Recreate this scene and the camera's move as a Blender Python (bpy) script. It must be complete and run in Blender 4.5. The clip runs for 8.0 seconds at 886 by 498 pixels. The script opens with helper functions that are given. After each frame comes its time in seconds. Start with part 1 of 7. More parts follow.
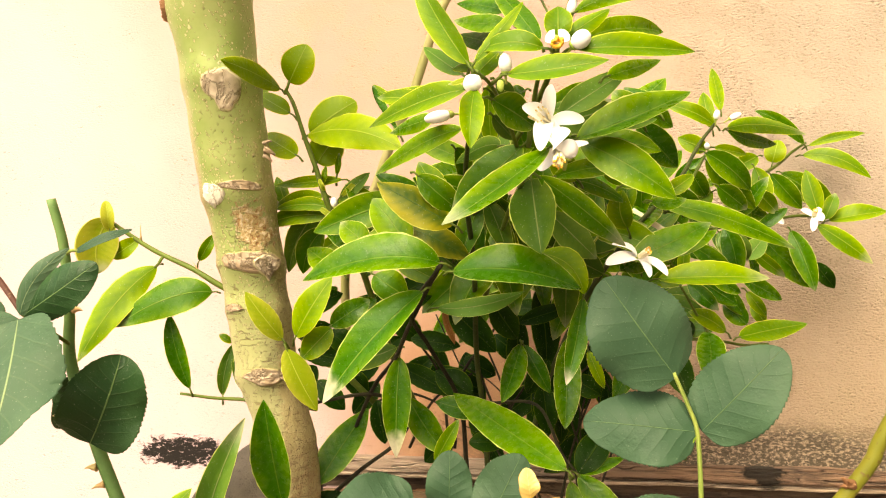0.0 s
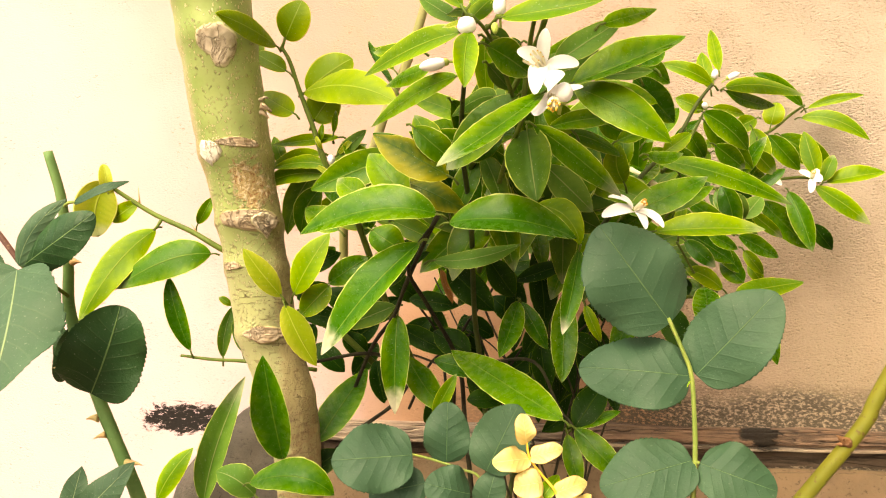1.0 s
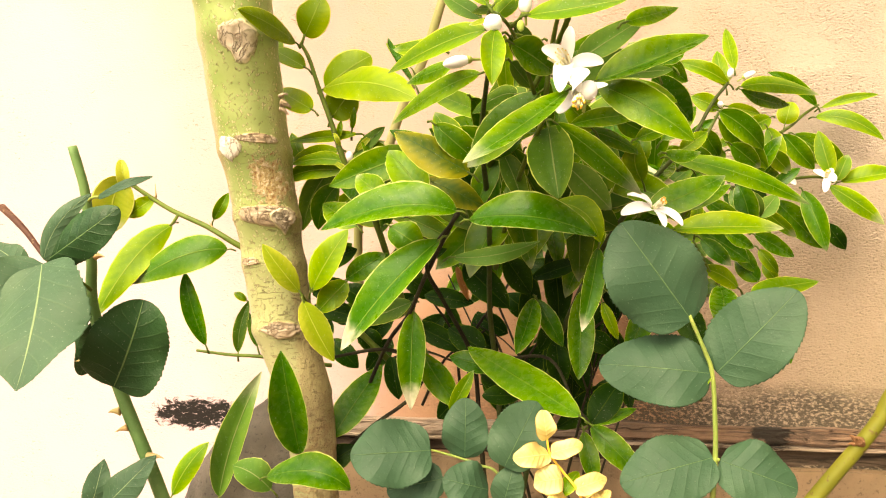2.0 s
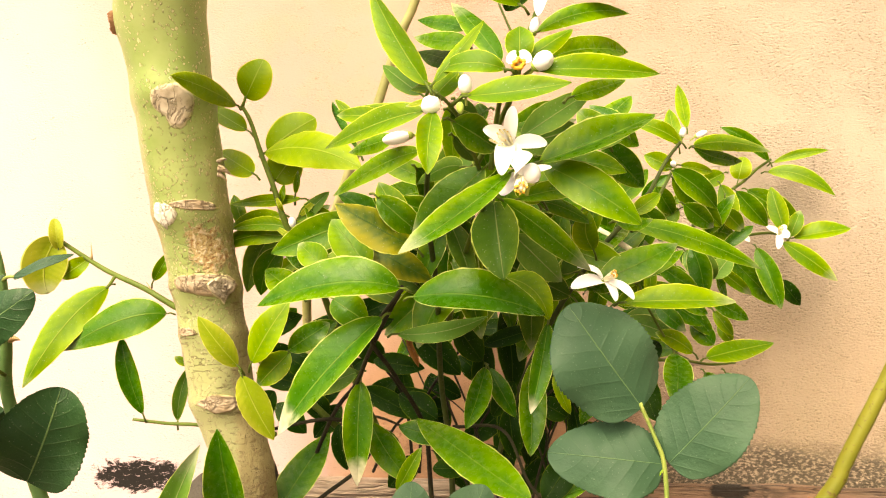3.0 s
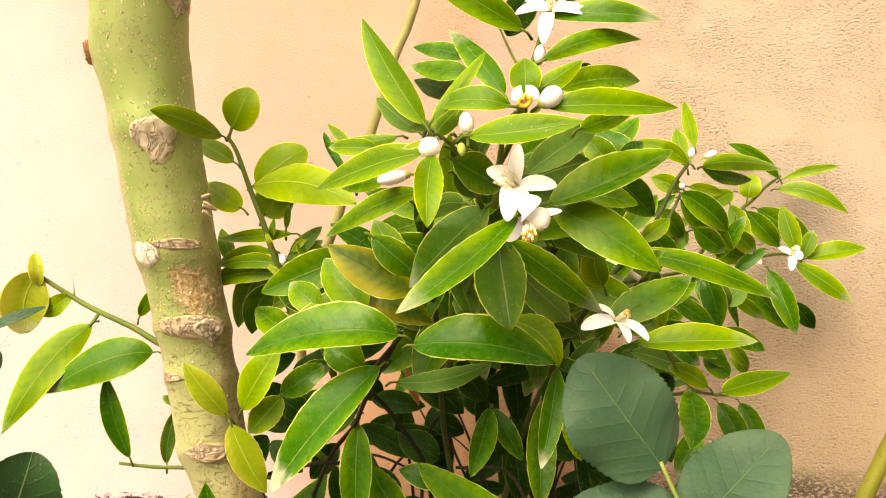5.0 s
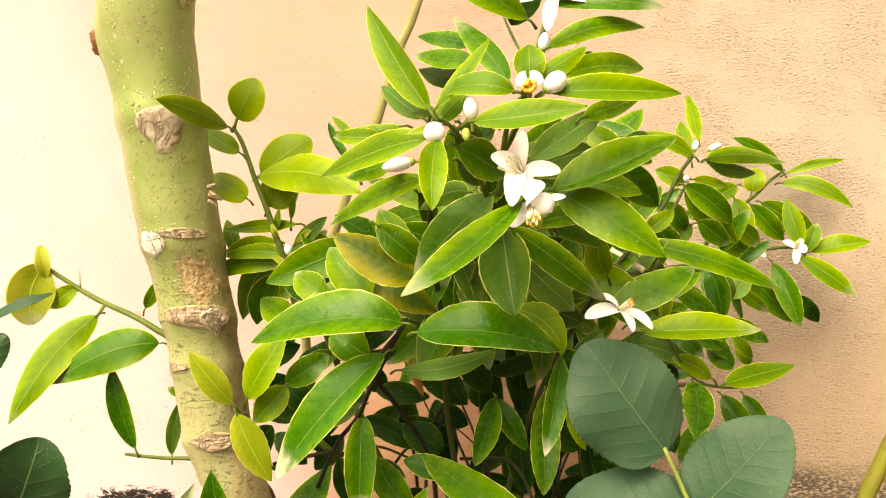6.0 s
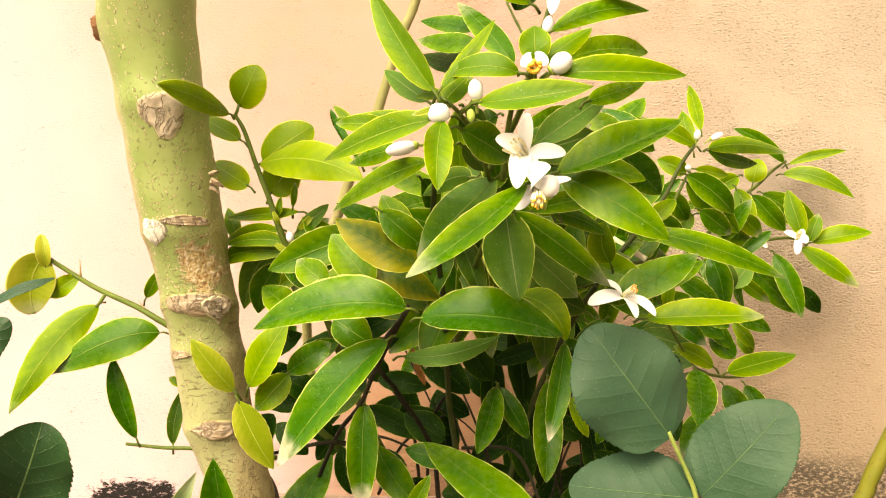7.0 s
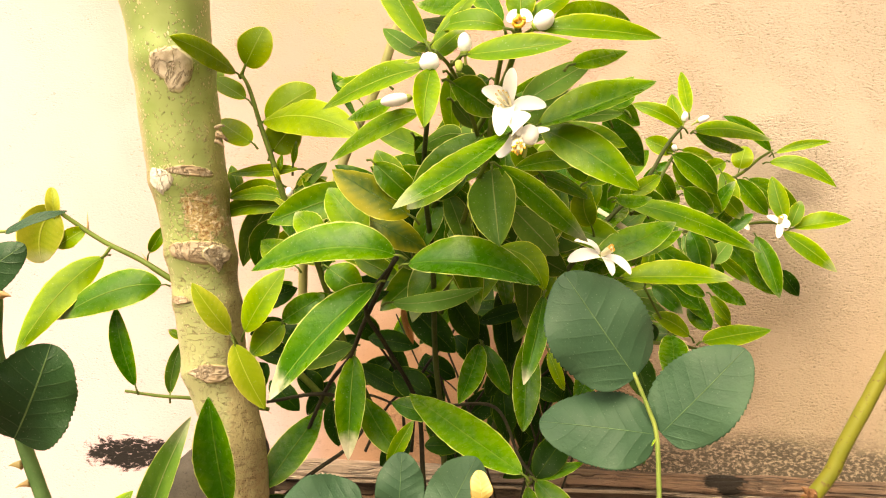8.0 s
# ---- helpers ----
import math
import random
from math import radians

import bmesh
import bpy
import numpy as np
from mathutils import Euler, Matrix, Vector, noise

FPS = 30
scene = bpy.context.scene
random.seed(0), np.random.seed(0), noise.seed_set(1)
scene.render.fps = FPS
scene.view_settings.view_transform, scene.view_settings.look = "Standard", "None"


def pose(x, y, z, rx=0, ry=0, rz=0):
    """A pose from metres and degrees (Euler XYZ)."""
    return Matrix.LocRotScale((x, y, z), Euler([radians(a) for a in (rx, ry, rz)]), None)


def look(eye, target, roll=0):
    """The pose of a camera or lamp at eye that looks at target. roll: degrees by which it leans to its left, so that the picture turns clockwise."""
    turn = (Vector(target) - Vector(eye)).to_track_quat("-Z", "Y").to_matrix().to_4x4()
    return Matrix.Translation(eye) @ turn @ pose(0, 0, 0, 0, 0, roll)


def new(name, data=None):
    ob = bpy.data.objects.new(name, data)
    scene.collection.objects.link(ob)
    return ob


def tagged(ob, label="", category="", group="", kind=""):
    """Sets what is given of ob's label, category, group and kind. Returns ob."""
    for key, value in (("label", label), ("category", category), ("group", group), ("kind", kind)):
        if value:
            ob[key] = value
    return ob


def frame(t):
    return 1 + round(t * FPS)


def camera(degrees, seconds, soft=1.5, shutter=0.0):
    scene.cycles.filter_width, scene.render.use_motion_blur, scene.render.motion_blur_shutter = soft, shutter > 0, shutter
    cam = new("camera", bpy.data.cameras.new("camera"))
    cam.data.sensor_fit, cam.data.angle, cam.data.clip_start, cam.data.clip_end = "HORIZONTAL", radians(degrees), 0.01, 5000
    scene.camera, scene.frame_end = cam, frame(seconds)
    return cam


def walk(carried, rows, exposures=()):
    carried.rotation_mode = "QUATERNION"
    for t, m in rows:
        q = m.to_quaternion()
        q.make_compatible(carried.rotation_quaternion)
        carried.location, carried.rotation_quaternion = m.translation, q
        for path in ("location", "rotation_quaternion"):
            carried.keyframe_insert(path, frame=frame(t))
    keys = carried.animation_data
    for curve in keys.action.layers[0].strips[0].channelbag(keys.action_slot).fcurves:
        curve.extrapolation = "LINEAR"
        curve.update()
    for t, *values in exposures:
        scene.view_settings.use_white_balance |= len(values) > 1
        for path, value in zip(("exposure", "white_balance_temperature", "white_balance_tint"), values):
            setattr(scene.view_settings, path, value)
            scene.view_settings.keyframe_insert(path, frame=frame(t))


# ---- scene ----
cam = camera(63.1, 8.0, soft=1.1)
EXPOSURE = 0.88
PATH = [
    (0, (0.0, 0.0, 0.45), (-0.3434, 1.9669, 0.566), -0.5),
    (0.5, (-0.0023, 0.0002, 0.437), (-0.3512, 1.9679, 0.5161), -0.4),
    (1, (0.0026, -0.0004, 0.4319), (-0.3445, 1.9682, 0.4979), -0.8),
    (2.5, (-0.01, -0.0051, 0.4312), (-0.3675, 1.9618, 0.4904), -0.2),
    (3, (0.0038, 0.0147, 0.4599), (-0.2603, 1.9924, 0.5981), -0.7),
    (3.5, (0.0085, 0.0426, 0.4967), (-0.2207, 2.023, 0.6562), -2.0),
    (4, (0.0093, 0.0505, 0.4926), (-0.2079, 2.033, 0.6439), -1.8),
    (4.5, (-0.0006, 0.0435, 0.4869), (-0.2443, 2.0229, 0.6377), -1.6),
    (6, (-0.0013, 0.0395, 0.4759), (-0.2685, 2.0158, 0.6273), -1.5),
    (6.5, (-0.0062, 0.041, 0.473), (-0.2868, 2.0164, 0.6116), -1.4),
    (7, (-0.0043, 0.0408, 0.4699), (-0.2672, 2.0183, 0.6131), -1.5),
    (7.5, (-0.0014, 0.0385, 0.4769), (-0.2631, 2.0136, 0.6521), -1.2),
    (8, (0.0059, 0.0194, 0.4418), (-0.2603, 1.9967, 0.5811), 0.7),
]
walk(cam, [(t, look(eye, target, roll)) for t, eye, target, roll in PATH], [(t, EXPOSURE + more, 8800, 4) for t, more in [(0.0, 0), (1.0, 0), (2.5, 0.17), (3.0, 0.10), (3.5, -0.15), (4.0, -0.16), (4.5, -0.13), (6.0, -0.03), (6.5, -0.02), (7.0, -0.05), (7.5, -0.21), (8.0, 0.0)]])

# ---- sky and sun: bright haze, soft light from high on the open side ----
world = bpy.data.worlds.new("world")
scene.world = world
world.use_nodes = True
SUN_ELEVATION, SUN_TURN = 48.0, 200.0
sky = world.node_tree.nodes.new("ShaderNodeTexSky")
sky.sky_type, sky.sun_disc = "NISHITA", False
sky.sun_elevation, sky.sun_rotation = radians(SUN_ELEVATION), radians(SUN_TURN)
sky.air_density, sky.dust_density, sky.ozone_density = 0.8, 6.0, 0.8
world.node_tree.links.new(sky.outputs[0], world.node_tree.nodes["Background"].inputs[0])
world.node_tree.nodes["Background"].inputs[1].default_value = 0.235
sun = new("sun", bpy.data.lights.new("sun", "SUN"))
sun.data.energy, sun.data.angle, sun.data.color = 1.25, radians(60), (1.0, 0.95, 0.86)
se, st_ = radians(SUN_ELEVATION), radians(SUN_TURN)
sun_from = Vector((math.sin(st_) * math.cos(se), math.cos(st_) * math.cos(se), math.sin(se)))
sun.matrix_world = look(sun_from * 20, (0, 0, 0))


# ---- materials ----
def material(name):
    m = bpy.data.materials.new(name)
    m.use_nodes = True
    return m, m.node_tree.nodes, m.node_tree.links, m.node_tree.nodes["Principled BSDF"]


def node(nodes, kind, **values):
    n = nodes.new(kind)
    for key, value in values.items():
        n.inputs[key.replace("_", " ")].default_value = value
    return n


def math_node(nodes, links, op, a, b=0.0, c=0.0):
    n = nodes.new("ShaderNodeMath")
    n.operation = op
    for i, v in enumerate((a, b, c)):
        if isinstance(v, (int, float)):
            n.inputs[i].default_value = v
        else:
            links.new(v, n.inputs[i])
    return n.outputs[0]


def mixed(nodes, links, fac, a, b, mode="MIX"):
    n = nodes.new("ShaderNodeMix")
    n.data_type, n.blend_type = "RGBA", mode
    for slot, v in ((0, fac), (6, a), (7, b)):
        if isinstance(v, (int, float)):
            n.inputs[slot].default_value = v
        elif isinstance(v, tuple):
            n.inputs[slot].default_value = (*v, 1.0)
        else:
            links.new(v, n.inputs[slot])
    return n.outputs[2]


def ramped(nodes, links, value, low, high):
    n = nodes.new("ShaderNodeMapRange")
    n.interpolation_type = "SMOOTHSTEP"
    n.inputs[1].default_value, n.inputs[2].default_value = low, high
    links.new(value, n.inputs[0])
    return n.outputs[0]


def noise_at(nodes, links, vector, scale, detail=4.0, rough=0.55, distortion=0.0):
    n = node(nodes, "ShaderNodeTexNoise", Scale=scale, Detail=detail, Roughness=rough, Distortion=distortion)
    links.new(vector, n.inputs["Vector"])
    return n.outputs["Fac"]


def bumped(nodes, links, bsdf, height, strength, distance):
    n = node(nodes, "ShaderNodeBump", Strength=strength, Distance=distance)
    links.new(height, n.inputs["Height"])
    links.new(n.outputs[0], bsdf.inputs["Normal"])
    return n


def object_space(nodes, links, scale=(1, 1, 1), generated="Object"):
    tc = nodes.new("ShaderNodeTexCoord")
    mp = nodes.new("ShaderNodeMapping")
    mp.inputs["Scale"].default_value = scale
    links.new(tc.outputs[generated], mp.inputs["Vector"])
    return mp.outputs[0]


def leaf_material(name, deep, light, rim, midrib, mottle, rough, rim_width=0.935, veins=9.0, through_light=0.34, grey=0.0, rib_width=0.05, dry_tip=False, vein_show=0.0, residue=0.0, vein_dent=-0.06, gloss=0.22):
    m, nodes, links, bsdf = material(name)
    tc = nodes.new("ShaderNodeTexCoord")
    sep = nodes.new("ShaderNodeSeparateXYZ")
    links.new(tc.outputs["UV"], sep.inputs[0])
    u, v = sep.outputs[0], sep.outputs[1]
    side = math_node(nodes, links, "ABSOLUTE", math_node(nodes, links, "MULTIPLY_ADD", v, 2.0, -1.0))
    info = nodes.new("ShaderNodeObjectInfo")
    island = nodes.new("ShaderNodeNewGeometry")
    chance = math_node(nodes, links, "FRACT", math_node(nodes, links, "ADD", info.outputs["Random"], island.outputs["Random Per Island"]))
    shift = nodes.new("ShaderNodeVectorMath")
    shift.operation = "ADD"
    links.new(tc.outputs["Object"], shift.inputs[0])
    links.new(math_node(nodes, links, "MULTIPLY", chance, 37.0), shift.inputs[1])
    place = shift.outputs[0]
    blotch = noise_at(nodes, links, place, 55.0, 3.0)
    fine = noise_at(nodes, links, place, 420.0, 3.0, 0.6)
    # side veins run forward from the midrib
    run = math_node(nodes, links, "MULTIPLY_ADD", u, veins, math_node(nodes, links, "MULTIPLY", side, -1.5))
    wobble = math_node(nodes, links, "MULTIPLY_ADD", blotch, 0.9 if vein_dent == -0.06 else 0.35, run)
    tri = math_node(nodes, links, "PINGPONG", wobble, 0.5)
    vein = ramped(nodes, links, tri, 0.09, 0.0)
    between = ramped(nodes, links, tri, 0.42, 0.0)
    vein = math_node(nodes, links, "MULTIPLY", vein, ramped(nodes, links, side, 1.0, 0.5))
    rib = ramped(nodes, links, side, rib_width, rib_width * 0.25)
    outer = ramped(nodes, links, side, 0.15, 1.0)
    mott = noise_at(nodes, links, place, 190.0, 4.0, 0.6)
    pale = math_node(nodes, links, "MULTIPLY_ADD", outer, 0.45, math_node(nodes, links, "MULTIPLY_ADD", blotch, 0.9, -0.55))
    pale = math_node(nodes, links, "MULTIPLY_ADD", mott, 0.22, pale)
    # one half of the blade is often yellower than the other
    lean = math_node(nodes, links, "MULTIPLY_ADD", math_node(nodes, links, "FRACT", math_node(nodes, links, "MULTIPLY", chance, 7.31)), 1.1, -0.55)
    pale = math_node(nodes, links, "MULTIPLY_ADD", math_node(nodes, links, "SUBTRACT", v, 0.5), lean, pale)
    pale = math_node(nodes, links, "MULTIPLY_ADD", between, -0.10 if vein_dent == -0.06 else -0.05, math_node(nodes, links, "MULTIPLY_ADD", chance, 0.42, pale))
    pale = math_node(nodes, links, "MULTIPLY", ramped(nodes, links, pale, 0.05, 0.95), mottle)
    colour = mixed(nodes, links, pale, deep, light)
    colour = mixed(nodes, links, math_node(nodes, links, "MULTIPLY", rib, 0.8), colour, midrib)
    if vein_show:
        colour = mixed(nodes, links, math_node(nodes, links, "MULTIPLY", vein, vein_show), colour, midrib)
    if residue:
        # chalky spray residue at the base or the tip of some leaves
        ends = math_node(nodes, links, "MULTIPLY_ADD", math_node(nodes, links, "FRACT", math_node(nodes, links, "MULTIPLY", chance, 3.77)), 0.55, 0.98)
        far = math_node(nodes, links, "ABSOLUTE", math_node(nodes, links, "SUBTRACT", u, ends))
        chalk = math_node(nodes, links, "MULTIPLY_ADD", blotch, -0.16, math_node(nodes, links, "MULTIPLY_ADD", mott, -0.12, far))
        chalk = math_node(nodes, links, "MULTIPLY", ramped(nodes, links, chalk, 0.12, -0.10), residue)
        colour = mixed(nodes, links, chalk, colour, (0.56, 0.58, 0.42))
    edge = math_node(nodes, links, "MULTIPLY_ADD", mott, 0.03, math_node(nodes, links, "MULTIPLY_ADD", blotch, 0.04, side))
    edge = math_node(nodes, links, "MULTIPLY", ramped(nodes, links, edge, rim_width + 0.036, rim_width + 0.060), 0.85)
    colour = mixed(nodes, links, edge, colour, rim)
    dust = math_node(nodes, links, "MULTIPLY", ramped(nodes, links, noise_at(nodes, links, place, 900.0, 2.0), 0.66, 0.74), max(0.0, 0.3 - grey))
    colour = mixed(nodes, links, dust, colour, (0.55, 0.6, 0.5))
    if dry_tip:
        tip = ramped(nodes, links, math_node(nodes, links, "MULTIPLY_ADD", blotch, 0.35, u), 0.95, 1.12)
        colour = mixed(nodes, links, tip, colour, (0.70, 0.68, 0.52))
    links.new(colour, bsdf.inputs["Base Color"])
    links.new(math_node(nodes, links, "MULTIPLY_ADD", mott, 0.5, rough - 0.24), bsdf.inputs["Roughness"])
    bsdf.inputs["Specular IOR Level"].default_value = gloss
    height = math_node(nodes, links, "MULTIPLY_ADD", between, -0.035 if vein_dent == -0.06 else -0.16, math_node(nodes, links, "MULTIPLY_ADD", vein, vein_dent, math_node(nodes, links, "MULTIPLY_ADD", rib, -0.8, math_node(nodes, links, "MULTIPLY_ADD", blotch, 1.2, math_node(nodes, links, "MULTIPLY_ADD", mott, 0.8, math_node(nodes, links, "MULTIPLY", fine, 0.3))))))
    bumped(nodes, links, bsdf, height, 0.6, 0.0012)
    if through_light:
        glow = nodes.new("ShaderNodeBsdfTranslucent")
        links.new(mixed(nodes, links, 1.0, colour, (1.0, 1.0, 0.45), "MULTIPLY"), glow.inputs[0])
        mix = nodes.new("ShaderNodeMixShader")
        mix.inputs[0].default_value = through_light
        links.new(bsdf.outputs[0], mix.inputs[1])
        links.new(glow.outputs[0], mix.inputs[2])
        links.new(mix.outputs[0], nodes["Material Output"].inputs[0])
    return m


RIM = (0.64, 0.69, 0.22)
LEAF_BACK = leaf_material("leaf_underside", (0.1050, 0.1650, 0.0525), (0.1875, 0.2475, 0.0900), (0.5, 0.55, 0.15), (0.4, 0.45, 0.2), 0.7, 0.6)
LEAF = {
    "M": (leaf_material("leaf_mature", (0.048, 0.165, 0.001), (0.212, 0.372, 0.002), RIM, (0.20, 0.32, 0.05), 0.85, 0.30, residue=0.5), LEAF_BACK),
    "Y": (leaf_material("leaf_young", (0.092, 0.22, 0.002), (0.25, 0.385, 0.003), (0.75, 0.76, 0.10), (0.33, 0.42, 0.06), 0.9, 0.38, residue=0.5), LEAF_BACK),
    "P": (leaf_material("leaf_mottled", (0.035, 0.10, 0.003), (0.36, 0.33, 0.006), (0.6, 0.6, 0.12), (0.06, 0.14, 0.02), 0.75, 0.40, residue=0.3), LEAF_BACK),
    "G": (leaf_material("leaf_glossy_dark", (0.030, 0.140, 0.002), (0.150, 0.310, 0.003), RIM, (0.14, 0.26, 0.03), 0.8, 0.26, residue=0.4, gloss=0.27), LEAF_BACK),
    # Brighter copy of the young leaf: sun on the sprig is in its green
    "E": (leaf_material("leaf_young_lit", (0.17, 0.30, 0.003), (0.32, 0.43, 0.004), (0.6, 0.62, 0.1), (0.36, 0.46, 0.08), 0.9, 0.4, through_light=0.34), LEAF_BACK),
    "T": (leaf_material("leaf_dry_tipped", (0.034, 0.150, 0.002), (0.165, 0.335, 0.003), RIM, (0.20, 0.32, 0.05), 0.85, 0.30, dry_tip=True, residue=0.5), LEAF_BACK),
    "Q": (leaf_material("leaf_pale_mottled", (0.25, 0.35, 0.015), (0.47, 0.50, 0.05), (0.75, 0.75, 0.2), (0.5, 0.55, 0.1), 1.0, 0.4, residue=0.5), LEAF_BACK),
    "Z": (leaf_material("leaf_dried", (0.28, 0.11, 0.03), (0.42, 0.20, 0.07), (0.35, 0.16, 0.05), (0.4, 0.2, 0.1), 0.9, 0.8), LEAF_BACK),
    "O": (leaf_material("leaf_olive", (0.038, 0.11, 0.004), (0.115, 0.20, 0.01), (0.5, 0.55, 0.12), (0.2, 0.25, 0.08), 0.7, 0.5, residue=0.5), LEAF_BACK),
    # Near-black copy: the crown's inner shade is put into its green
    "D": (leaf_material("leaf_shade_dark", (0.008, 0.040, 0.001), (0.030, 0.090, 0.002), (0.13, 0.2, 0.015), (0.05, 0.1, 0.01), 0.7, 0.4, gloss=0.12), LEAF_BACK),
    "B": (leaf_material("leaf_dull", (0.075, 0.19, 0.02), (0.16, 0.29, 0.04), (0.5, 0.55, 0.16), (0.3, 0.35, 0.14), 0.7, 0.55, residue=0.5), LEAF_BACK),
}
ROSE_BACK = leaf_material("rose_underside", (0.0840, 0.1400, 0.0770), (0.1260, 0.1820, 0.1050), (0.1050, 0.1540, 0.0700), (0.35, 0.4, 0.2), 0.4, 0.7, 1.2, 7.0)
LEAF["R"] = (leaf_material("rose_leaf", (0.028, 0.074, 0.038), (0.047, 0.100, 0.054), (0.034, 0.074, 0.03), (0.11, 0.19, 0.08), 0.8, 0.5, 1.2, 7.0, 0.12, 0.2, 0.018, vein_show=0.045, vein_dent=-0.15), ROSE_BACK)
LEAF["K"] = (leaf_material("rose_leaf_dark", (0.015, 0.052, 0.016), (0.032, 0.088, 0.028), (0.0280, 0.0560, 0.0210), (0.16, 0.26, 0.1), 0.7, 0.42, 1.2, 7.0, 0.1, 0.1, 0.03, vein_show=0.07, vein_dent=-0.25), ROSE_BACK)
# Paler rose leaf: the strong light on the left shoot is in its green
LEAF["L"] = (leaf_material("rose_leaf_pale_lit", (0.050, 0.112, 0.060), (0.085, 0.155, 0.085), (0.09, 0.16, 0.08), (0.32, 0.42, 0.22), 0.8, 0.5, 1.2, 7.0, 0.2, 0.0, 0.03, vein_show=0.06, vein_dent=-0.2), ROSE_BACK)
YELLOWED = leaf_material("rose_leaf_yellowed", (0.74, 0.56, 0.19), (0.85, 0.75, 0.38), (0.62, 0.36, 0.07), (0.85, 0.7, 0.35), 1.0, 0.6, 0.93, 7.0, 0.25, vein_show=0.25, vein_dent=-0.6)
LEAF["A"] = (YELLOWED, YELLOWED)


def bark_material(name, a, b, c, scale, rough, bump):
    m, nodes, links, bsdf = material(name)
    place = object_space(nodes, links)
    big = noise_at(nodes, links, place, scale, 4.0)
    small = noise_at(nodes, links, place, scale * 9, 4.0, 0.65)
    colour = mixed(nodes, links, ramped(nodes, links, big, 0.35, 0.65), a, b)
    colour = mixed(nodes, links, ramped(nodes, links, small, 0.56, 0.72), colour, c)
    links.new(colour, bsdf.inputs["Base Color"])
    bsdf.inputs["Roughness"].default_value = rough
    bsdf.inputs["Specular IOR Level"].default_value = 0.25
    bumped(nodes, links, bsdf, math_node(nodes, links, "ADD", small, big), bump, 0.001)
    return m


TWIG = bark_material("citrus_green_twig", (0.065, 0.105, 0.013), (0.10, 0.15, 0.02), (0.15, 0.16, 0.05), 60, 0.5, 0.4)
DARK_TWIG = bark_material("citrus_old_twig", (0.030, 0.045, 0.010), (0.045, 0.065, 0.014), (0.07, 0.075, 0.03), 60, 0.6, 0.5)
BRANCH = bark_material("citrus_bark", (0.018, 0.015, 0.008), (0.028, 0.028, 0.012), (0.06, 0.05, 0.03), 60, 0.75, 0.7)
ROSE_STEM = bark_material("rose_stem", (0.085, 0.18, 0.055), (0.13, 0.235, 0.075), (0.16, 0.22, 0.09), 40, 0.5, 0.3)
RED_STEM = bark_material("red_stem", (0.055, 0.018, 0.010), (0.085, 0.034, 0.018), (0.2, 0.13, 0.07), 40, 0.55, 0.3)
PALE_STEM = bark_material("pale_petiole", (0.17, 0.24, 0.055), (0.24, 0.30, 0.07), (0.28, 0.27, 0.10), 40, 0.5, 0.2)
VINE = bark_material("vine_green", (0.27, 0.27, 0.10), (0.38, 0.35, 0.16), (0.26, 0.20, 0.11), 25, 0.55, 0.3)
CANE = bark_material("cane_yellow_green", (0.155, 0.165, 0.02), (0.20, 0.20, 0.026), (0.13, 0.09, 0.03), 18, 0.5, 0.2)
DRY = bark_material("dry_brown", (0.22, 0.10, 0.045), (0.32, 0.17, 0.09), (0.42, 0.3, 0.2), 90, 0.85, 0.8)
THORN = bark_material("thorn_pale", (0.42, 0.34, 0.14), (0.5, 0.3, 0.14), (0.5, 0.4, 0.2), 80, 0.5, 0.1)
CALYX = bark_material("calyx_green", (0.25, 0.36, 0.06), (0.36, 0.44, 0.10), (0.4, 0.46, 0.14), 150, 0.5, 0.2)
ANTHER = bark_material("anther_yellow", (0.80, 0.42, 0.05), (0.86, 0.55, 0.10), (0.85, 0.65, 0.2), 300, 0.7, 0.4)
FILAMENT = bark_material("filament_cream", (0.82, 0.78, 0.55), (0.86, 0.82, 0.62), (0.85, 0.8, 0.5), 200, 0.6, 0.1)


def petal_material():
    m, nodes, links, bsdf = material("petal_white")
    place = object_space(nodes, links)
    colour = mixed(nodes, links, noise_at(nodes, links, place, 160.0), (0.95, 0.96, 0.975), (0.965, 0.97, 0.98))
    links.new(colour, bsdf.inputs["Base Color"])
    bsdf.inputs["Roughness"].default_value = 0.5
    bumped(nodes, links, bsdf, noise_at(nodes, links, place, 260.0), 0.25, 0.0006)
    glow = node(nodes, "ShaderNodeBsdfTranslucent", Color=(0.95, 0.95, 0.96, 1))
    mix = nodes.new("ShaderNodeMixShader")
    mix.inputs[0].default_value = 0.08
    links.new(bsdf.outputs[0], mix.inputs[1])
    links.new(glow.outputs[0], mix.inputs[2])
    links.new(mix.outputs[0], nodes["Material Output"].inputs[0])
    return m


PETAL = petal_material()
LEAF["W"] = (PETAL, PETAL)
# Undersides take the same shade-dark green
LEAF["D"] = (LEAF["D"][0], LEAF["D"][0])


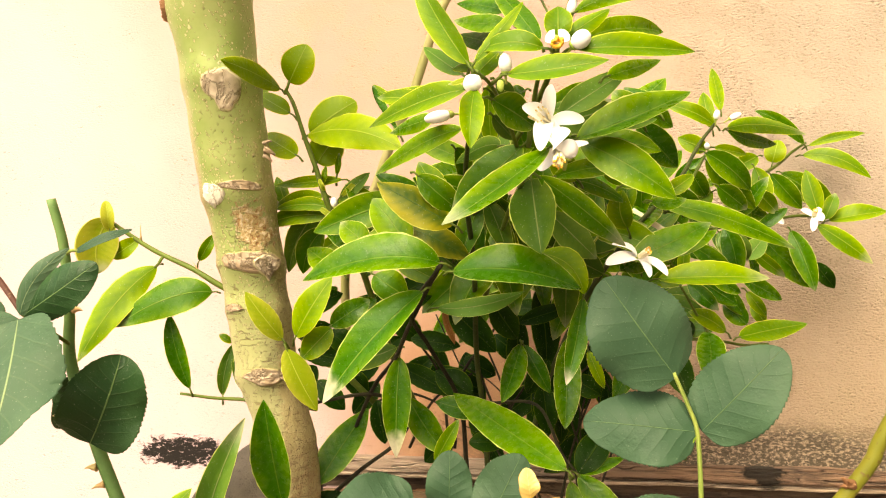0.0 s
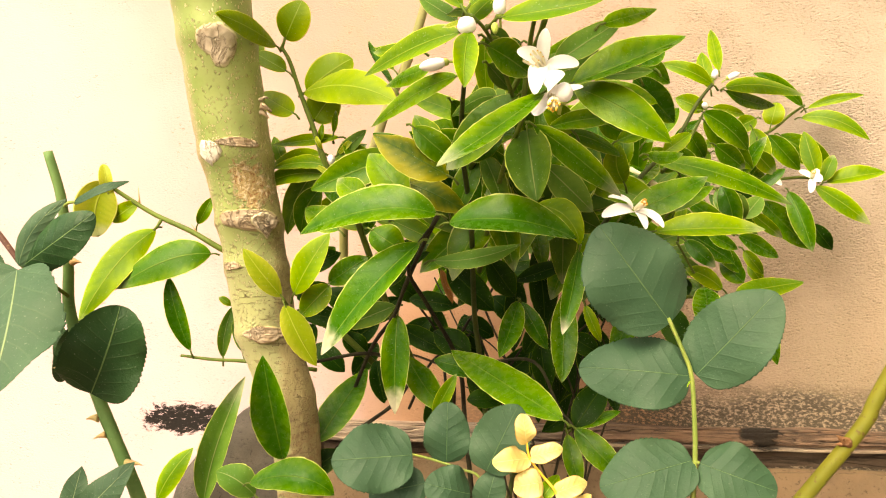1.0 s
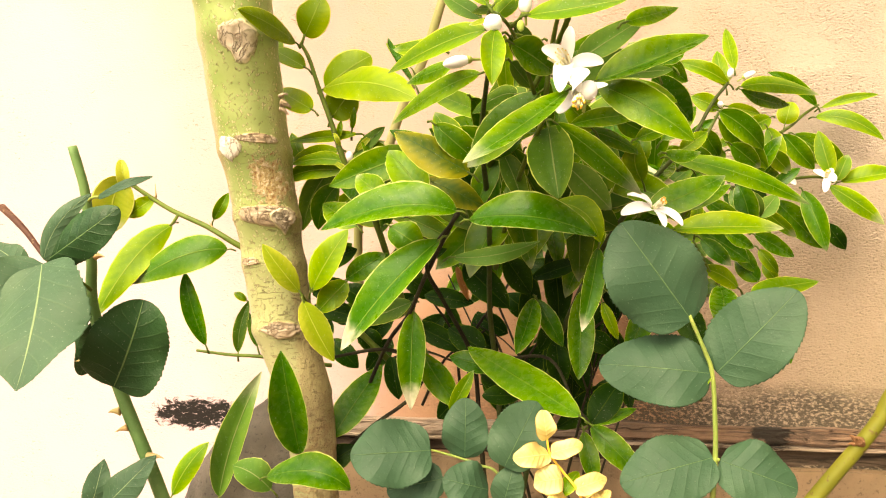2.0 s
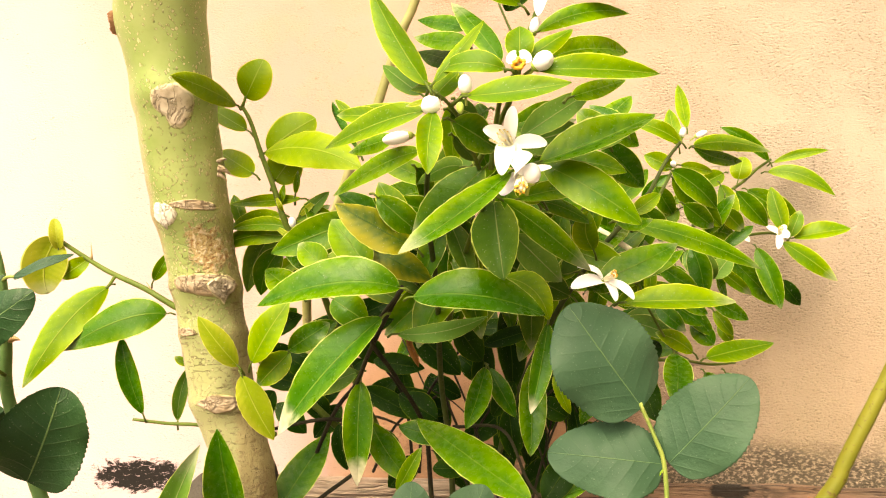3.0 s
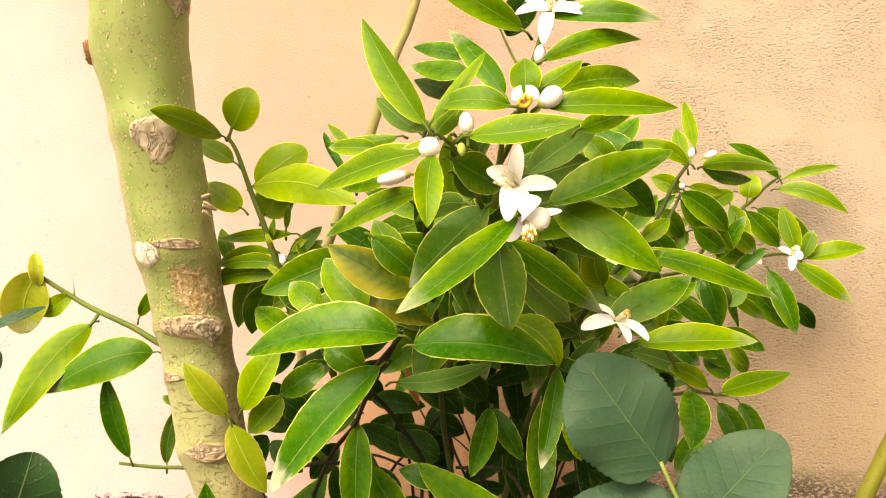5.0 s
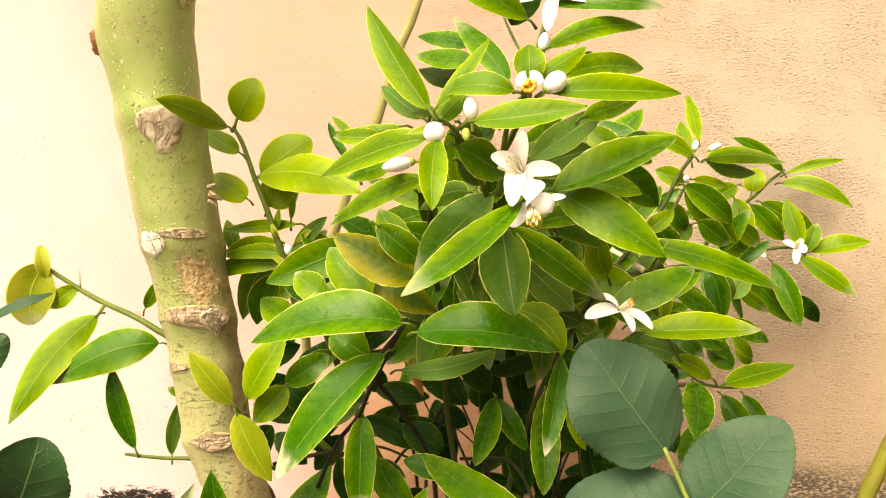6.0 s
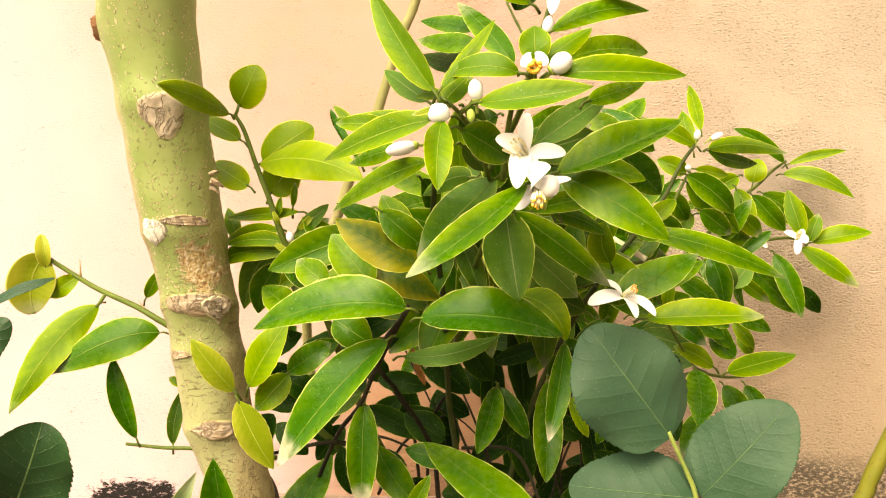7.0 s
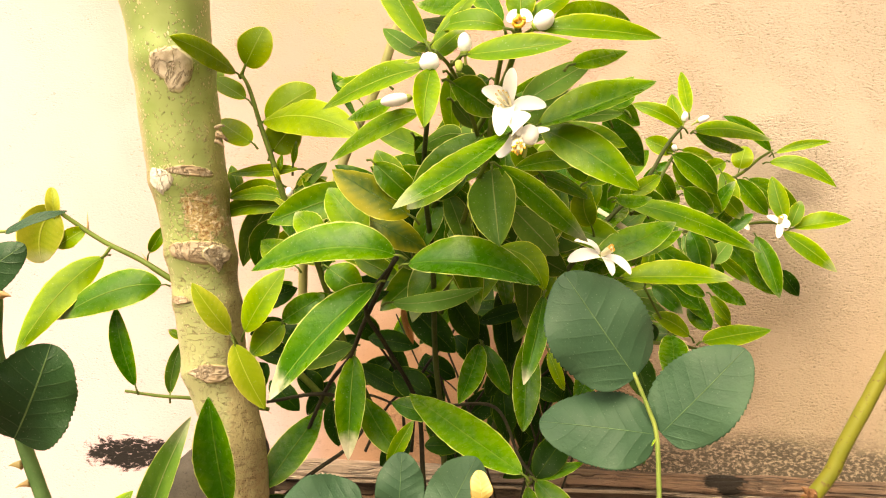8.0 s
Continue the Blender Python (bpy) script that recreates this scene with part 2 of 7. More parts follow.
def stucco_material():
    m, nodes, links, bsdf = material("stucco_peach")
    place = object_space(nodes, links)
    flat = object_space(nodes, links, (0.72, 1.0, 1.25))
    grain = noise_at(nodes, links, place, 520.0, 3.0, 0.6)
    flatter = object_space(nodes, links, (0.55, 1.0, 1.5))
    lumps = noise_at(nodes, links, flat, 400.0, 2.0, 0.5, 0.1)
    # short scratches and holes that lie across, in drifts
    drift = noise_at(nodes, links, place, 16.0, 3.0, 0.6)
    nicks = math_node(nodes, links, "MULTIPLY", ramped(nodes, links, noise_at(nodes, links, flatter, 300.0, 2.0, 0.5, 0.2), 0.345, 0.285), math_node(nodes, links, "MULTIPLY", ramped(nodes, links, drift, 0.42, 0.60), 0.8))
    cloud = noise_at(nodes, links, place, 3.2, 3.0)
    patch = noise_at(nodes, links, place, 9.0, 4.0)
    colour = mixed(nodes, links, ramped(nodes, links, cloud, 0.38, 0.62), (0.42, 0.281, 0.250), (0.425, 0.294, 0.245))
    colour = mixed(nodes, links, math_node(nodes, links, "MULTIPLY", ramped(nodes, links, patch, 0.5, 0.7), 0.35), colour, (0.435, 0.272, 0.190))
    # the scratched drifts have lost some of their pink wash
    colour = mixed(nodes, links, math_node(nodes, links, "MULTIPLY", ramped(nodes, links, drift, 0.46, 0.64), 0.35), colour, (0.413, 0.306, 0.222))
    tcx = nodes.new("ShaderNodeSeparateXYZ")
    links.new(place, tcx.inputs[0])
    # Left of the wall paler: the glare there is painted into its colour
    left_glare = ramped(nodes, links, math_node(nodes, links, "MULTIPLY_ADD", tcx.outputs[2], 0.45, math_node(nodes, links, "MULTIPLY_ADD", cloud, -0.5, tcx.outputs[0])), -0.16, -0.66)
    colour = mixed(nodes, links, left_glare, colour, (0.54, 0.402, 0.425))
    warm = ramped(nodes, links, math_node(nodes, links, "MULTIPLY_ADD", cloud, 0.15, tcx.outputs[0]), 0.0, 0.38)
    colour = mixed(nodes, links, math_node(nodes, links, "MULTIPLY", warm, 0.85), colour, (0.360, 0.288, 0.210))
    # Upper right paled: the hazy light up there is put into the colour
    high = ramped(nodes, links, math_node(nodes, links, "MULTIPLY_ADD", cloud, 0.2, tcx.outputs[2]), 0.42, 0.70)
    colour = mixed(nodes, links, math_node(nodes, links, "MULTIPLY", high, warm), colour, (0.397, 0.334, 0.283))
    pits = ramped(nodes, links, math_node(nodes, links, "MULTIPLY_ADD", grain, 0.2, math_node(nodes, links, "MULTIPLY", lumps, 0.8)), 0.43, 0.36)
    rough_zone = ramped(nodes, links, math_node(nodes, links, "MULTIPLY_ADD", noise_at(nodes, links, place, 7.0, 4.0), 0.9, tcx.outputs[0]), 0.25, 0.65)
    pits = math_node(nodes, links, "MULTIPLY", pits, math_node(nodes, links, "MULTIPLY_ADD", rough_zone, 0.85, 0.15))
    pits = math_node(nodes, links, "MULTIPLY", pits, math_node(nodes, links, "MAXIMUM", math_node(nodes, links, "MULTIPLY_ADD", drift, 3.4, -1.0), 0.06))
    pits = math_node(nodes, links, "MAXIMUM", pits, nicks)
    # Darker orange behind the bush: its shade is put into the wall colour
    bush_shade = math_node(nodes, links, "MULTIPLY", ramped(nodes, links, math_node(nodes, links, "MULTIPLY_ADD", patch, 0.12, tcx.outputs[2]), 0.56, 0.42), ramped(nodes, links, math_node(nodes, links, "MULTIPLY_ADD", patch, 0.10, tcx.outputs[0]), -0.25, -0.11))
    bush_shade = math_node(nodes, links, "MULTIPLY", bush_shade, ramped(nodes, links, math_node(nodes, links, "MULTIPLY_ADD", patch, 0.14, tcx.outputs[0]), 0.23, 0.12))
    colour = mixed(nodes, links, math_node(nodes, links, "MULTIPLY", bush_shade, 0.92), colour, (0.365, 0.20, 0.115))
    # Pale specks over the rough zone: highlights of the bumps, painted in
    grain_glints = math_node(nodes, links, "MULTIPLY", ramped(nodes, links, noise_at(nodes, links, flat, 520.0, 2.0, 0.6), 0.58, 0.70), rough_zone)
    colour = mixed(nodes, links, math_node(nodes, links, "MULTIPLY", grain_glints, 0.45), colour, (0.50, 0.42, 0.31))
    # Nicks and pits go dark brown; the pits' shade is painted here too
    colour = mixed(nodes, links, math_node(nodes, links, "MULTIPLY", pits, 0.5), colour, (0.17, 0.14, 0.075))
    # damp, grey-stained strip low on the wall
    sep = nodes.new("ShaderNodeSeparateXYZ")
    tc = nodes.new("ShaderNodeTexCoord")
    links.new(tc.outputs["Object"], sep.inputs[0])
    z = sep.outputs[2]
    ragged = math_node(nodes, links, "MULTIPLY_ADD", noise_at(nodes, links, object_space(nodes, links, (1, 1, 2.5)), 14.0, 5.0, 0.65), 0.05, z)
    damp = math_node(nodes, links, "MULTIPLY", ramped(nodes, links, ragged, 0.335, 0.305), ramped(nodes, links, sep.outputs[0], -0.25, 0.10))
    damp = math_node(nodes, links, "MULTIPLY", damp, ramped(nodes, links, noise_at(nodes, links, flat, 330.0, 4.0, 0.75), 0.38, 0.53))
    colour = mixed(nodes, links, math_node(nodes, links, "MULTIPLY", damp, 0.95), colour, (0.085, 0.072, 0.055))
    # sooty mark near the stone
    spot = nodes.new("ShaderNodeVectorMath")
    spot.operation = "MULTIPLY_ADD"
    links.new(tc.outputs["Object"], spot.inputs[0])
    spot.inputs[1].default_value, spot.inputs[2].default_value = (1.0, 0.0, 3.1), (0.465, 0.0, -0.796)
    length = nodes.new("ShaderNodeVectorMath")
    length.operation = "LENGTH"
    links.new(spot.outputs[0], length.inputs[0])
    torn = math_node(nodes, links, "MULTIPLY_ADD", noise_at(nodes, links, object_space(nodes, links, (1, 1, 2.2)), 45.0, 6.0, 0.75, 0.8), 0.14, length.outputs[1])
    soot = math_node(nodes, links, "MULTIPLY", ramped(nodes, links, torn, 0.135, 0.118), ramped(nodes, links, math_node(nodes, links, "MULTIPLY_ADD", torn, -1.6, noise_at(nodes, links, object_space(nodes, links, (0.8, 1.0, 1.8)), 170.0, 4.0, 0.7, 0.6)), 0.15, 0.27))
    colour = mixed(nodes, links, math_node(nodes, links, "MULTIPLY", soot, 0.99), colour, (0.008, 0.007, 0.006))
    links.new(colour, bsdf.inputs["Base Color"])
    bsdf.inputs["Roughness"].default_value = 0.9
    bsdf.inputs["Specular IOR Level"].default_value = 0.2
    height = math_node(nodes, links, "MULTIPLY_ADD", pits, -0.5, math_node(nodes, links, "MULTIPLY", math_node(nodes, links, "MULTIPLY_ADD", grain, 0.5, lumps), math_node(nodes, links, "MULTIPLY", math_node(nodes, links, "MULTIPLY_ADD", rough_zone, 0.7, 0.3), math_node(nodes, links, "MULTIPLY_ADD", ramped(nodes, links, drift, 0.36, 0.60), 1.0, 0.4))))
    bumped(nodes, links, bsdf, height, 0.72, 0.0027)
    return m


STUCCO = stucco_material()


def wood_material(name, a, b, dark, bleach=0.0):
    m, nodes, links, bsdf = material(name)
    along = object_space(nodes, links, (0.08, 1.0, 1.0))
    grain = noise_at(nodes, links, along, 190.0, 5.0, 0.65, 0.4)
    cloud = noise_at(nodes, links, object_space(nodes, links, (0.6, 1, 1)), 9.0, 4.0)
    colour = mixed(nodes, links, ramped(nodes, links, cloud, 0.4, 0.62), a, b)
    colour = mixed(nodes, links, math_node(nodes, links, "MULTIPLY", ramped(nodes, links, grain, 0.55, 0.36), 0.75), colour, dark)
    split = noise_at(nodes, links, object_space(nodes, links, (0.03, 1.0, 1.0)), 75.0, 3.0, 0.5, 0.3)
    split = ramped(nodes, links, math_node(nodes, links, "ABSOLUTE", math_node(nodes, links, "MULTIPLY_ADD", split, 2.0, -1.0)), 0.05, 0.0)
    colour = mixed(nodes, links, math_node(nodes, links, "MULTIPLY", split, 0.8), colour, dark)
    rot = noise_at(nodes, links, object_space(nodes, links, (0.5, 1.0, 1.0)), 38.0, 5.0, 0.7, 0.5)
    tc = nodes.new("ShaderNodeTexCoord")
    spot = nodes.new("ShaderNodeVectorMath")
    spot.operation = "DISTANCE"
    links.new(tc.outputs["Object"], spot.inputs[0])
    spot.inputs[1].default_value = HOLE
    hole = ramped(nodes, links, math_node(nodes, links, "MULTIPLY_ADD", rot, 0.05, spot.outputs[1]), 0.046, 0.040)
    rot = math_node(nodes, links, "MAXIMUM", hole, math_node(nodes, links, "MULTIPLY", ramped(nodes, links, rot, 0.60, 0.68), 0.7))
    colour = mixed(nodes, links, rot, colour, (0.022, 0.015, 0.01))
    across = nodes.new("ShaderNodeSeparateXYZ")
    links.new(tc.outputs["Object"], across.inputs[0])
    bleached = ramped(nodes, links, math_node(nodes, links, "MULTIPLY_ADD", cloud, 0.10, across.outputs[0]), 0.06, -0.04)
    bleached = math_node(nodes, links, "MULTIPLY", bleached, math_node(nodes, links, "MULTIPLY_ADD", grain, 0.9, 0.05))
    colour = mixed(nodes, links, math_node(nodes, links, "MULTIPLY", bleached, bleach), colour, (0.50, 0.41, 0.34))
    links.new(colour, bsdf.inputs["Base Color"])
    bsdf.inputs["Roughness"].default_value = 0.85
    bumped(nodes, links, bsdf, math_node(nodes, links, "MULTIPLY_ADD", rot, -0.8, math_node(nodes, links, "MULTIPLY_ADD", split, -0.6, grain)), 1.0, 0.005)
    return m


HOLE = (0.1956, 0.8110, 0.2615)


WOOD = wood_material("weathered_board", (0.27, 0.165, 0.11), (0.19, 0.135, 0.10), (0.06, 0.04, 0.03), 1.0)
WOOD_PALE = wood_material("worn_edge", (0.46, 0.36, 0.28), (0.40, 0.30, 0.22), (0.16, 0.11, 0.08))
WOOD_DARK = wood_material("rotten_board", (0.10, 0.065, 0.045), (0.14, 0.10, 0.07), (0.03, 0.02, 0.015))


def stone_material(name, a, b, c, scale):
    m, nodes, links, bsdf = material(name)
    place = object_space(nodes, links)
    colour = mixed(nodes, links, ramped(nodes, links, noise_at(nodes, links, place, scale), 0.35, 0.65), a, b)
    specks = noise_at(nodes, links, place, scale * 14, 4.0, 0.7)
    colour = mixed(nodes, links, math_node(nodes, links, "MULTIPLY", ramped(nodes, links, specks, 0.42, 0.34), 0.7), colour, c)
    links.new(colour, bsdf.inputs["Base Color"])
    bsdf.inputs["Roughness"].default_value = 0.9
    bumped(nodes, links, bsdf, specks, 0.7, 0.002)
    return m


STONE = stone_material("grey_stone", (0.042, 0.037, 0.030), (0.078, 0.067, 0.054), (0.014, 0.011, 0.009), 22)
SANDY = stone_material("sandy_plaster", (0.28, 0.19, 0.118), (0.21, 0.145, 0.09), (0.11, 0.075, 0.045), 16)
SOIL = stone_material("soil", (0.10, 0.07, 0.05), (0.15, 0.105, 0.075), (0.04, 0.03, 0.02), 11)


def scar_material(name, a, b, dark, rim, lines):
    m, nodes, links, bsdf = material(name)
    tc = nodes.new("ShaderNodeTexCoord")
    sep = nodes.new("ShaderNodeSeparateXYZ")
    links.new(tc.outputs["UV"], sep.inputs[0])
    # thin wrinkles that run down the scar
    wave = noise_at(nodes, links, object_space(nodes, links, (1.0, 1.0, 0.55)), 95.0, 4.0, 0.6, 1.0)
    fold = math_node(nodes, links, "ABSOLUTE", math_node(nodes, links, "MULTIPLY_ADD", wave, 2.0, -1.0))
    crease = ramped(nodes, links, fold, 0.075, 0.0)
    blot = noise_at(nodes, links, tc.outputs["Object"], 140.0, 4.0, 0.6)
    colour = mixed(nodes, links, ramped(nodes, links, blot, 0.38, 0.62), a, b)
    edge = math_node(nodes, links, "MULTIPLY_ADD", blot, 0.16, sep.outputs[0])
    colour = mixed(nodes, links, ramped(nodes, links, edge, 0.84, 0.94), colour, rim)
    colour = mixed(nodes, links, math_node(nodes, links, "MULTIPLY", crease, lines), colour, dark)
    ring = math_node(nodes, links, "MULTIPLY", ramped(nodes, links, edge, 0.80, 0.85), ramped(nodes, links, edge, 0.92, 0.87))
    colour = mixed(nodes, links, math_node(nodes, links, "MULTIPLY", ring, 0.55 * lines), colour, dark)
    colour = mixed(nodes, links, ramped(nodes, links, edge, 0.95, 1.06), colour, (0.29, 0.32, 0.08))
    links.new(colour, bsdf.inputs["Base Color"])
    bsdf.inputs["Roughness"].default_value = 0.85
    bumped(nodes, links, bsdf, math_node(nodes, links, "MULTIPLY_ADD", crease, -1.0, wave), 0.9, 0.0012)
    return m


SCAR = scar_material("leaf_scar_corky", (0.47, 0.39, 0.28), (0.65, 0.56, 0.44), (0.22, 0.16, 0.09), (0.58, 0.52, 0.33), 0.5)
SCAR_BROWN = scar_material("leaf_scar_weathered", (0.37, 0.275, 0.18), (0.53, 0.43, 0.32), (0.16, 0.10, 0.05), (0.44, 0.37, 0.20), 0.45)
SCAR_WHITE = scar_material("leaf_scar_white", (0.68, 0.64, 0.55), (0.78, 0.75, 0.67), (0.30, 0.20, 0.12), (0.72, 0.68, 0.55), 0.5)


def trunk_material():
    m, nodes, links, bsdf = material("green_trunk_bark")
    place = object_space(nodes, links)
    sep = nodes.new("ShaderNodeSeparateXYZ")
    links.new(place, sep.inputs[0])
    z = sep.outputs[2]
    cloud = noise_at(nodes, links, place, 26.0, 4.0)
    colour = mixed(nodes, links, ramped(nodes, links, cloud, 0.35, 0.65), (0.230, 0.315, 0.085), (0.325, 0.39, 0.145))
    # corky freckles, denser lower down
    cells = nodes.new("ShaderNodeTexVoronoi")
    cells.inputs["Scale"].default_value = 470.0
    stretch = object_space(nodes, links, (1.0, 1.0, 0.75))
    warp = nodes.new("ShaderNodeVectorMath")
    warp.operation = "MULTIPLY_ADD"
    haze = node(nodes, "ShaderNodeTexNoise", Scale=420.0, Detail=1.0)
    links.new(stretch, haze.inputs["Vector"])
    links.new(haze.outputs["Color"], warp.inputs[0])
    warp.inputs[1].default_value = (0.0032, 0.0032, 0.0032)
    links.new(stretch, warp.inputs[2])
    links.new(warp.outputs[0], cells.inputs["Vector"])
    pick = nodes.new("ShaderNodeSeparateColor")
    links.new(cells.outputs["Color"], pick.inputs[0])
    patchy = noise_at(nodes, links, object_space(nodes, links, (1.3, 1.3, 0.7)), 62.0, 3.0, 0.6)
    where = math_node(nodes, links, "MULTIPLY_ADD", z, -0.30, math_node(nodes, links, "MULTIPLY_ADD", pick.outputs[0], 0.22, patchy))
    dense = ramped(nodes, links, where, 0.385, 0.43)
    size = math_node(nodes, links, "MULTIPLY_ADD", pick.outputs[1], 0.22, 0.22)
    near = math_node(nodes, links, "SUBTRACT", size, cells.outputs["Distance"])
    dots = math_node(nodes, links, "MULTIPLY", ramped(nodes, links, near, -0.02, 0.10), dense)
    skirts = math_node(nodes, links, "MULTIPLY", ramped(nodes, links, near, -0.12, -0.02), dense)
    colour = mixed(nodes, links, math_node(nodes, links, "MULTIPLY", skirts, 0.30), colour, (0.22, 0.20, 0.05))
    colour = mixed(nodes, links, math_node(nodes, links, "MULTIPLY", dots, 0.85), colour, (0.62, 0.56, 0.32))
    # paler, corky skin towards the foot
    crust = noise_at(nodes, links, object_space(nodes, links, (1, 1, 1.8)), 110.0, 5.0, 0.7)
    low = ramped(nodes, links, math_node(nodes, links, "MULTIPLY_ADD", cloud, 0.20, z), 0.62, 0.46)
    colour = mixed(nodes, links, math_node(nodes, links, "MULTIPLY", low, 0.75), colour, (0.46, 0.44, 0.245))
    # brown flaking bark: all round at the foot, along the weather sides higher up
    x = sep.outputs[0]
    flank = math_node(nodes, links, "ABSOLUTE", math_node(nodes, links, "ADD", x, 0.2315))
    flank = ramped(nodes, links, math_node(nodes, links, "MULTIPLY_ADD", crust, 0.014, flank), 0.0235, 0.029)
    flank = math_node(nodes, links, "MULTIPLY", flank, ramped(nodes, links, z, 0.60, 0.50))
    foot = math_node(nodes, links, "MULTIPLY", ramped(nodes, links, math_node(nodes, links, "MULTIPLY_ADD", crust, 0.16, math_node(nodes, links, "MULTIPLY_ADD", x, -1.1, z)), 0.690, 0.620), ramped(nodes, links, crust, 0.45, 0.55))
    brown = math_node(nodes, links, "MAXIMUM", math_node(nodes, links, "MULTIPLY", flank, 0.45), math_node(nodes, links, "MULTIPLY", foot, 0.7))
    tan = math_node(nodes, links, "MULTIPLY", ramped(nodes, links, math_node(nodes, links, "MULTIPLY_ADD", crust, 0.012, x), -0.239, -0.248), ramped(nodes, links, z, 0.66, 0.56))
    colour = mixed(nodes, links, math_node(nodes, links, "MULTIPLY", tan, 0.6), colour, (0.52, 0.45, 0.28))
    colour = mixed(nodes, links, brown, colour, (0.36, 0.235, 0.12))
    fibre = noise_at(nodes, links, object_space(nodes, links, (1.3, 1.3, 0.6)), 260.0, 4.0, 0.65, 0.8)
    colour = mixed(nodes, links, math_node(nodes, links, "MULTIPLY", brown, math_node(nodes, links, "MULTIPLY", ramped(nodes, links, fibre, 0.48, 0.38), 0.7)), colour, (0.14, 0.075, 0.03))
    # short dark cracks lying across the stem
    dash = noise_at(nodes, links, object_space(nodes, links, (0.55, 0.55, 2.4)), 170.0, 3.0, 0.55, 0.5)
    dashes = math_node(nodes, links, "MULTIPLY", ramped(nodes, links, dash, 0.60, 0.64), ramped(nodes, links, z, 0.53, 0.45))
    colour = mixed(nodes, links, math_node(nodes, links, "MULTIPLY", dashes, 0.55), colour, (0.20, 0.14, 0.06))
    # reddish scab between two scars
    spot = nodes.new("ShaderNodeVectorMath")
    spot.operation = "MULTIPLY_ADD"
    links.new(place, spot.inputs[0])
    spot.inputs[1].default_value, spot.inputs[2].default_value = (1.0, 0.0, 0.62), (0.2198, 0.0, -0.3071)
    length = nodes.new("ShaderNodeVectorMath")
    length.operation = "LENGTH"
    links.new(spot.outputs[0], length.inputs[0])
    scab = ramped(nodes, links, math_node(nodes, links, "MULTIPLY_ADD", noise_at(nodes, links, place, 190.0, 4.0, 0.7), 0.022, length.outputs[1]), 0.0225, 0.0195)
    crumb = noise_at(nodes, links, place, 420.0, 2.0, 0.5)
    colour = mixed(nodes, links, math_node(nodes, links, "MULTIPLY", scab, 0.8), colour, (0.47, 0.32, 0.16))
    colour = mixed(nodes, links, math_node(nodes, links, "MULTIPLY", scab, ramped(nodes, links, crumb, 0.52, 0.60)), colour, (0.62, 0.50, 0.34))
    colour = mixed(nodes, links, math_node(nodes, links, "MULTIPLY", scab, ramped(nodes, links, crumb, 0.42, 0.36)), colour, (0.29, 0.15, 0.06))
    links.new(colour, bsdf.inputs["Base Color"])
    bsdf.inputs["Roughness"].default_value = 0.48
    height = math_node(nodes, links, "MULTIPLY_ADD", math_node(nodes, links, "MAXIMUM", dots, math_node(nodes, links, "MULTIPLY", scab, crumb)), 0.9, math_node(nodes, links, "MULTIPLY_ADD", dashes, -0.7, math_node(nodes, links, "MULTIPLY", math_node(nodes, links, "MULTIPLY", brown, fibre), 1.2)))
    bumped(nodes, links, bsdf, math_node(nodes, links, "MULTIPLY_ADD", cloud, 0.5, height), 1.0, 0.0018)
    return m


TRUNK = trunk_material()


# ---- builders ----
def mesh_object(name, verts, faces, mats, parent=None, label="", smooth=True, uvs=None, slots=None):
    me = bpy.data.meshes.new(name)
    me.from_pydata([tuple(v) for v in verts], [], faces)
    for mt in mats:
        me.materials.append(mt)
    if smooth:
        me.polygons.foreach_set("use_smooth", [True] * len(me.polygons))
    if slots:
        me.polygons.foreach_set("material_index", slots)
    if uvs:
        layer = me.uv_layers.new(name="UVMap")
        flat = []
        for loop in me.loops:
            flat.extend(uvs[loop.vertex_index])
        layer.data.foreach_set("uv", flat)
    me.update()
    ob = new(name, me)
    if parent:
        ob.parent = parent
    if label:
        tagged(ob, label)
    return ob


def thing(name, label, category, group="", place=(0, 0, 0)):
    ob = new(name)
    ob.location = place
    ob.empty_display_size = 0.02
    return tagged(ob, label, category, group)


def curve_point(a, b, c, s):
    """A bow through a, b (halfway) and c."""
    k = 2 * b - (a + c) / 2
    return (1 - s) ** 2 * a + 2 * s * (1 - s) * k + s * s * c


PROFILE = {
    "citrus": lambda s: max(0.03, 2.953 * s ** 0.72 * (1.0004 - s) ** 0.85),
    "rose": lambda s: max(0.03, math.sin(math.pi * min(1, s ** 0.80)) ** (0.37 + 0.14 * s)),
    "rose_pointed": lambda s: max(0.03, math.sin(math.pi * min(1, s ** 0.74)) ** (0.42 + 0.42 * s)),
    "round": lambda s: max(0.03, math.sin(math.pi * min(1, s ** 0.9)) ** 0.5),
    "petal": lambda s: max(0.12, math.sin(math.pi * min(1, (0.10 + 0.90 * s) ** 1.35)) ** 0.5),
}


ACROSS = (-1.0, -0.955, -0.72, -0.36, 0.0, 0.36, 0.72, 0.955, 1.0)


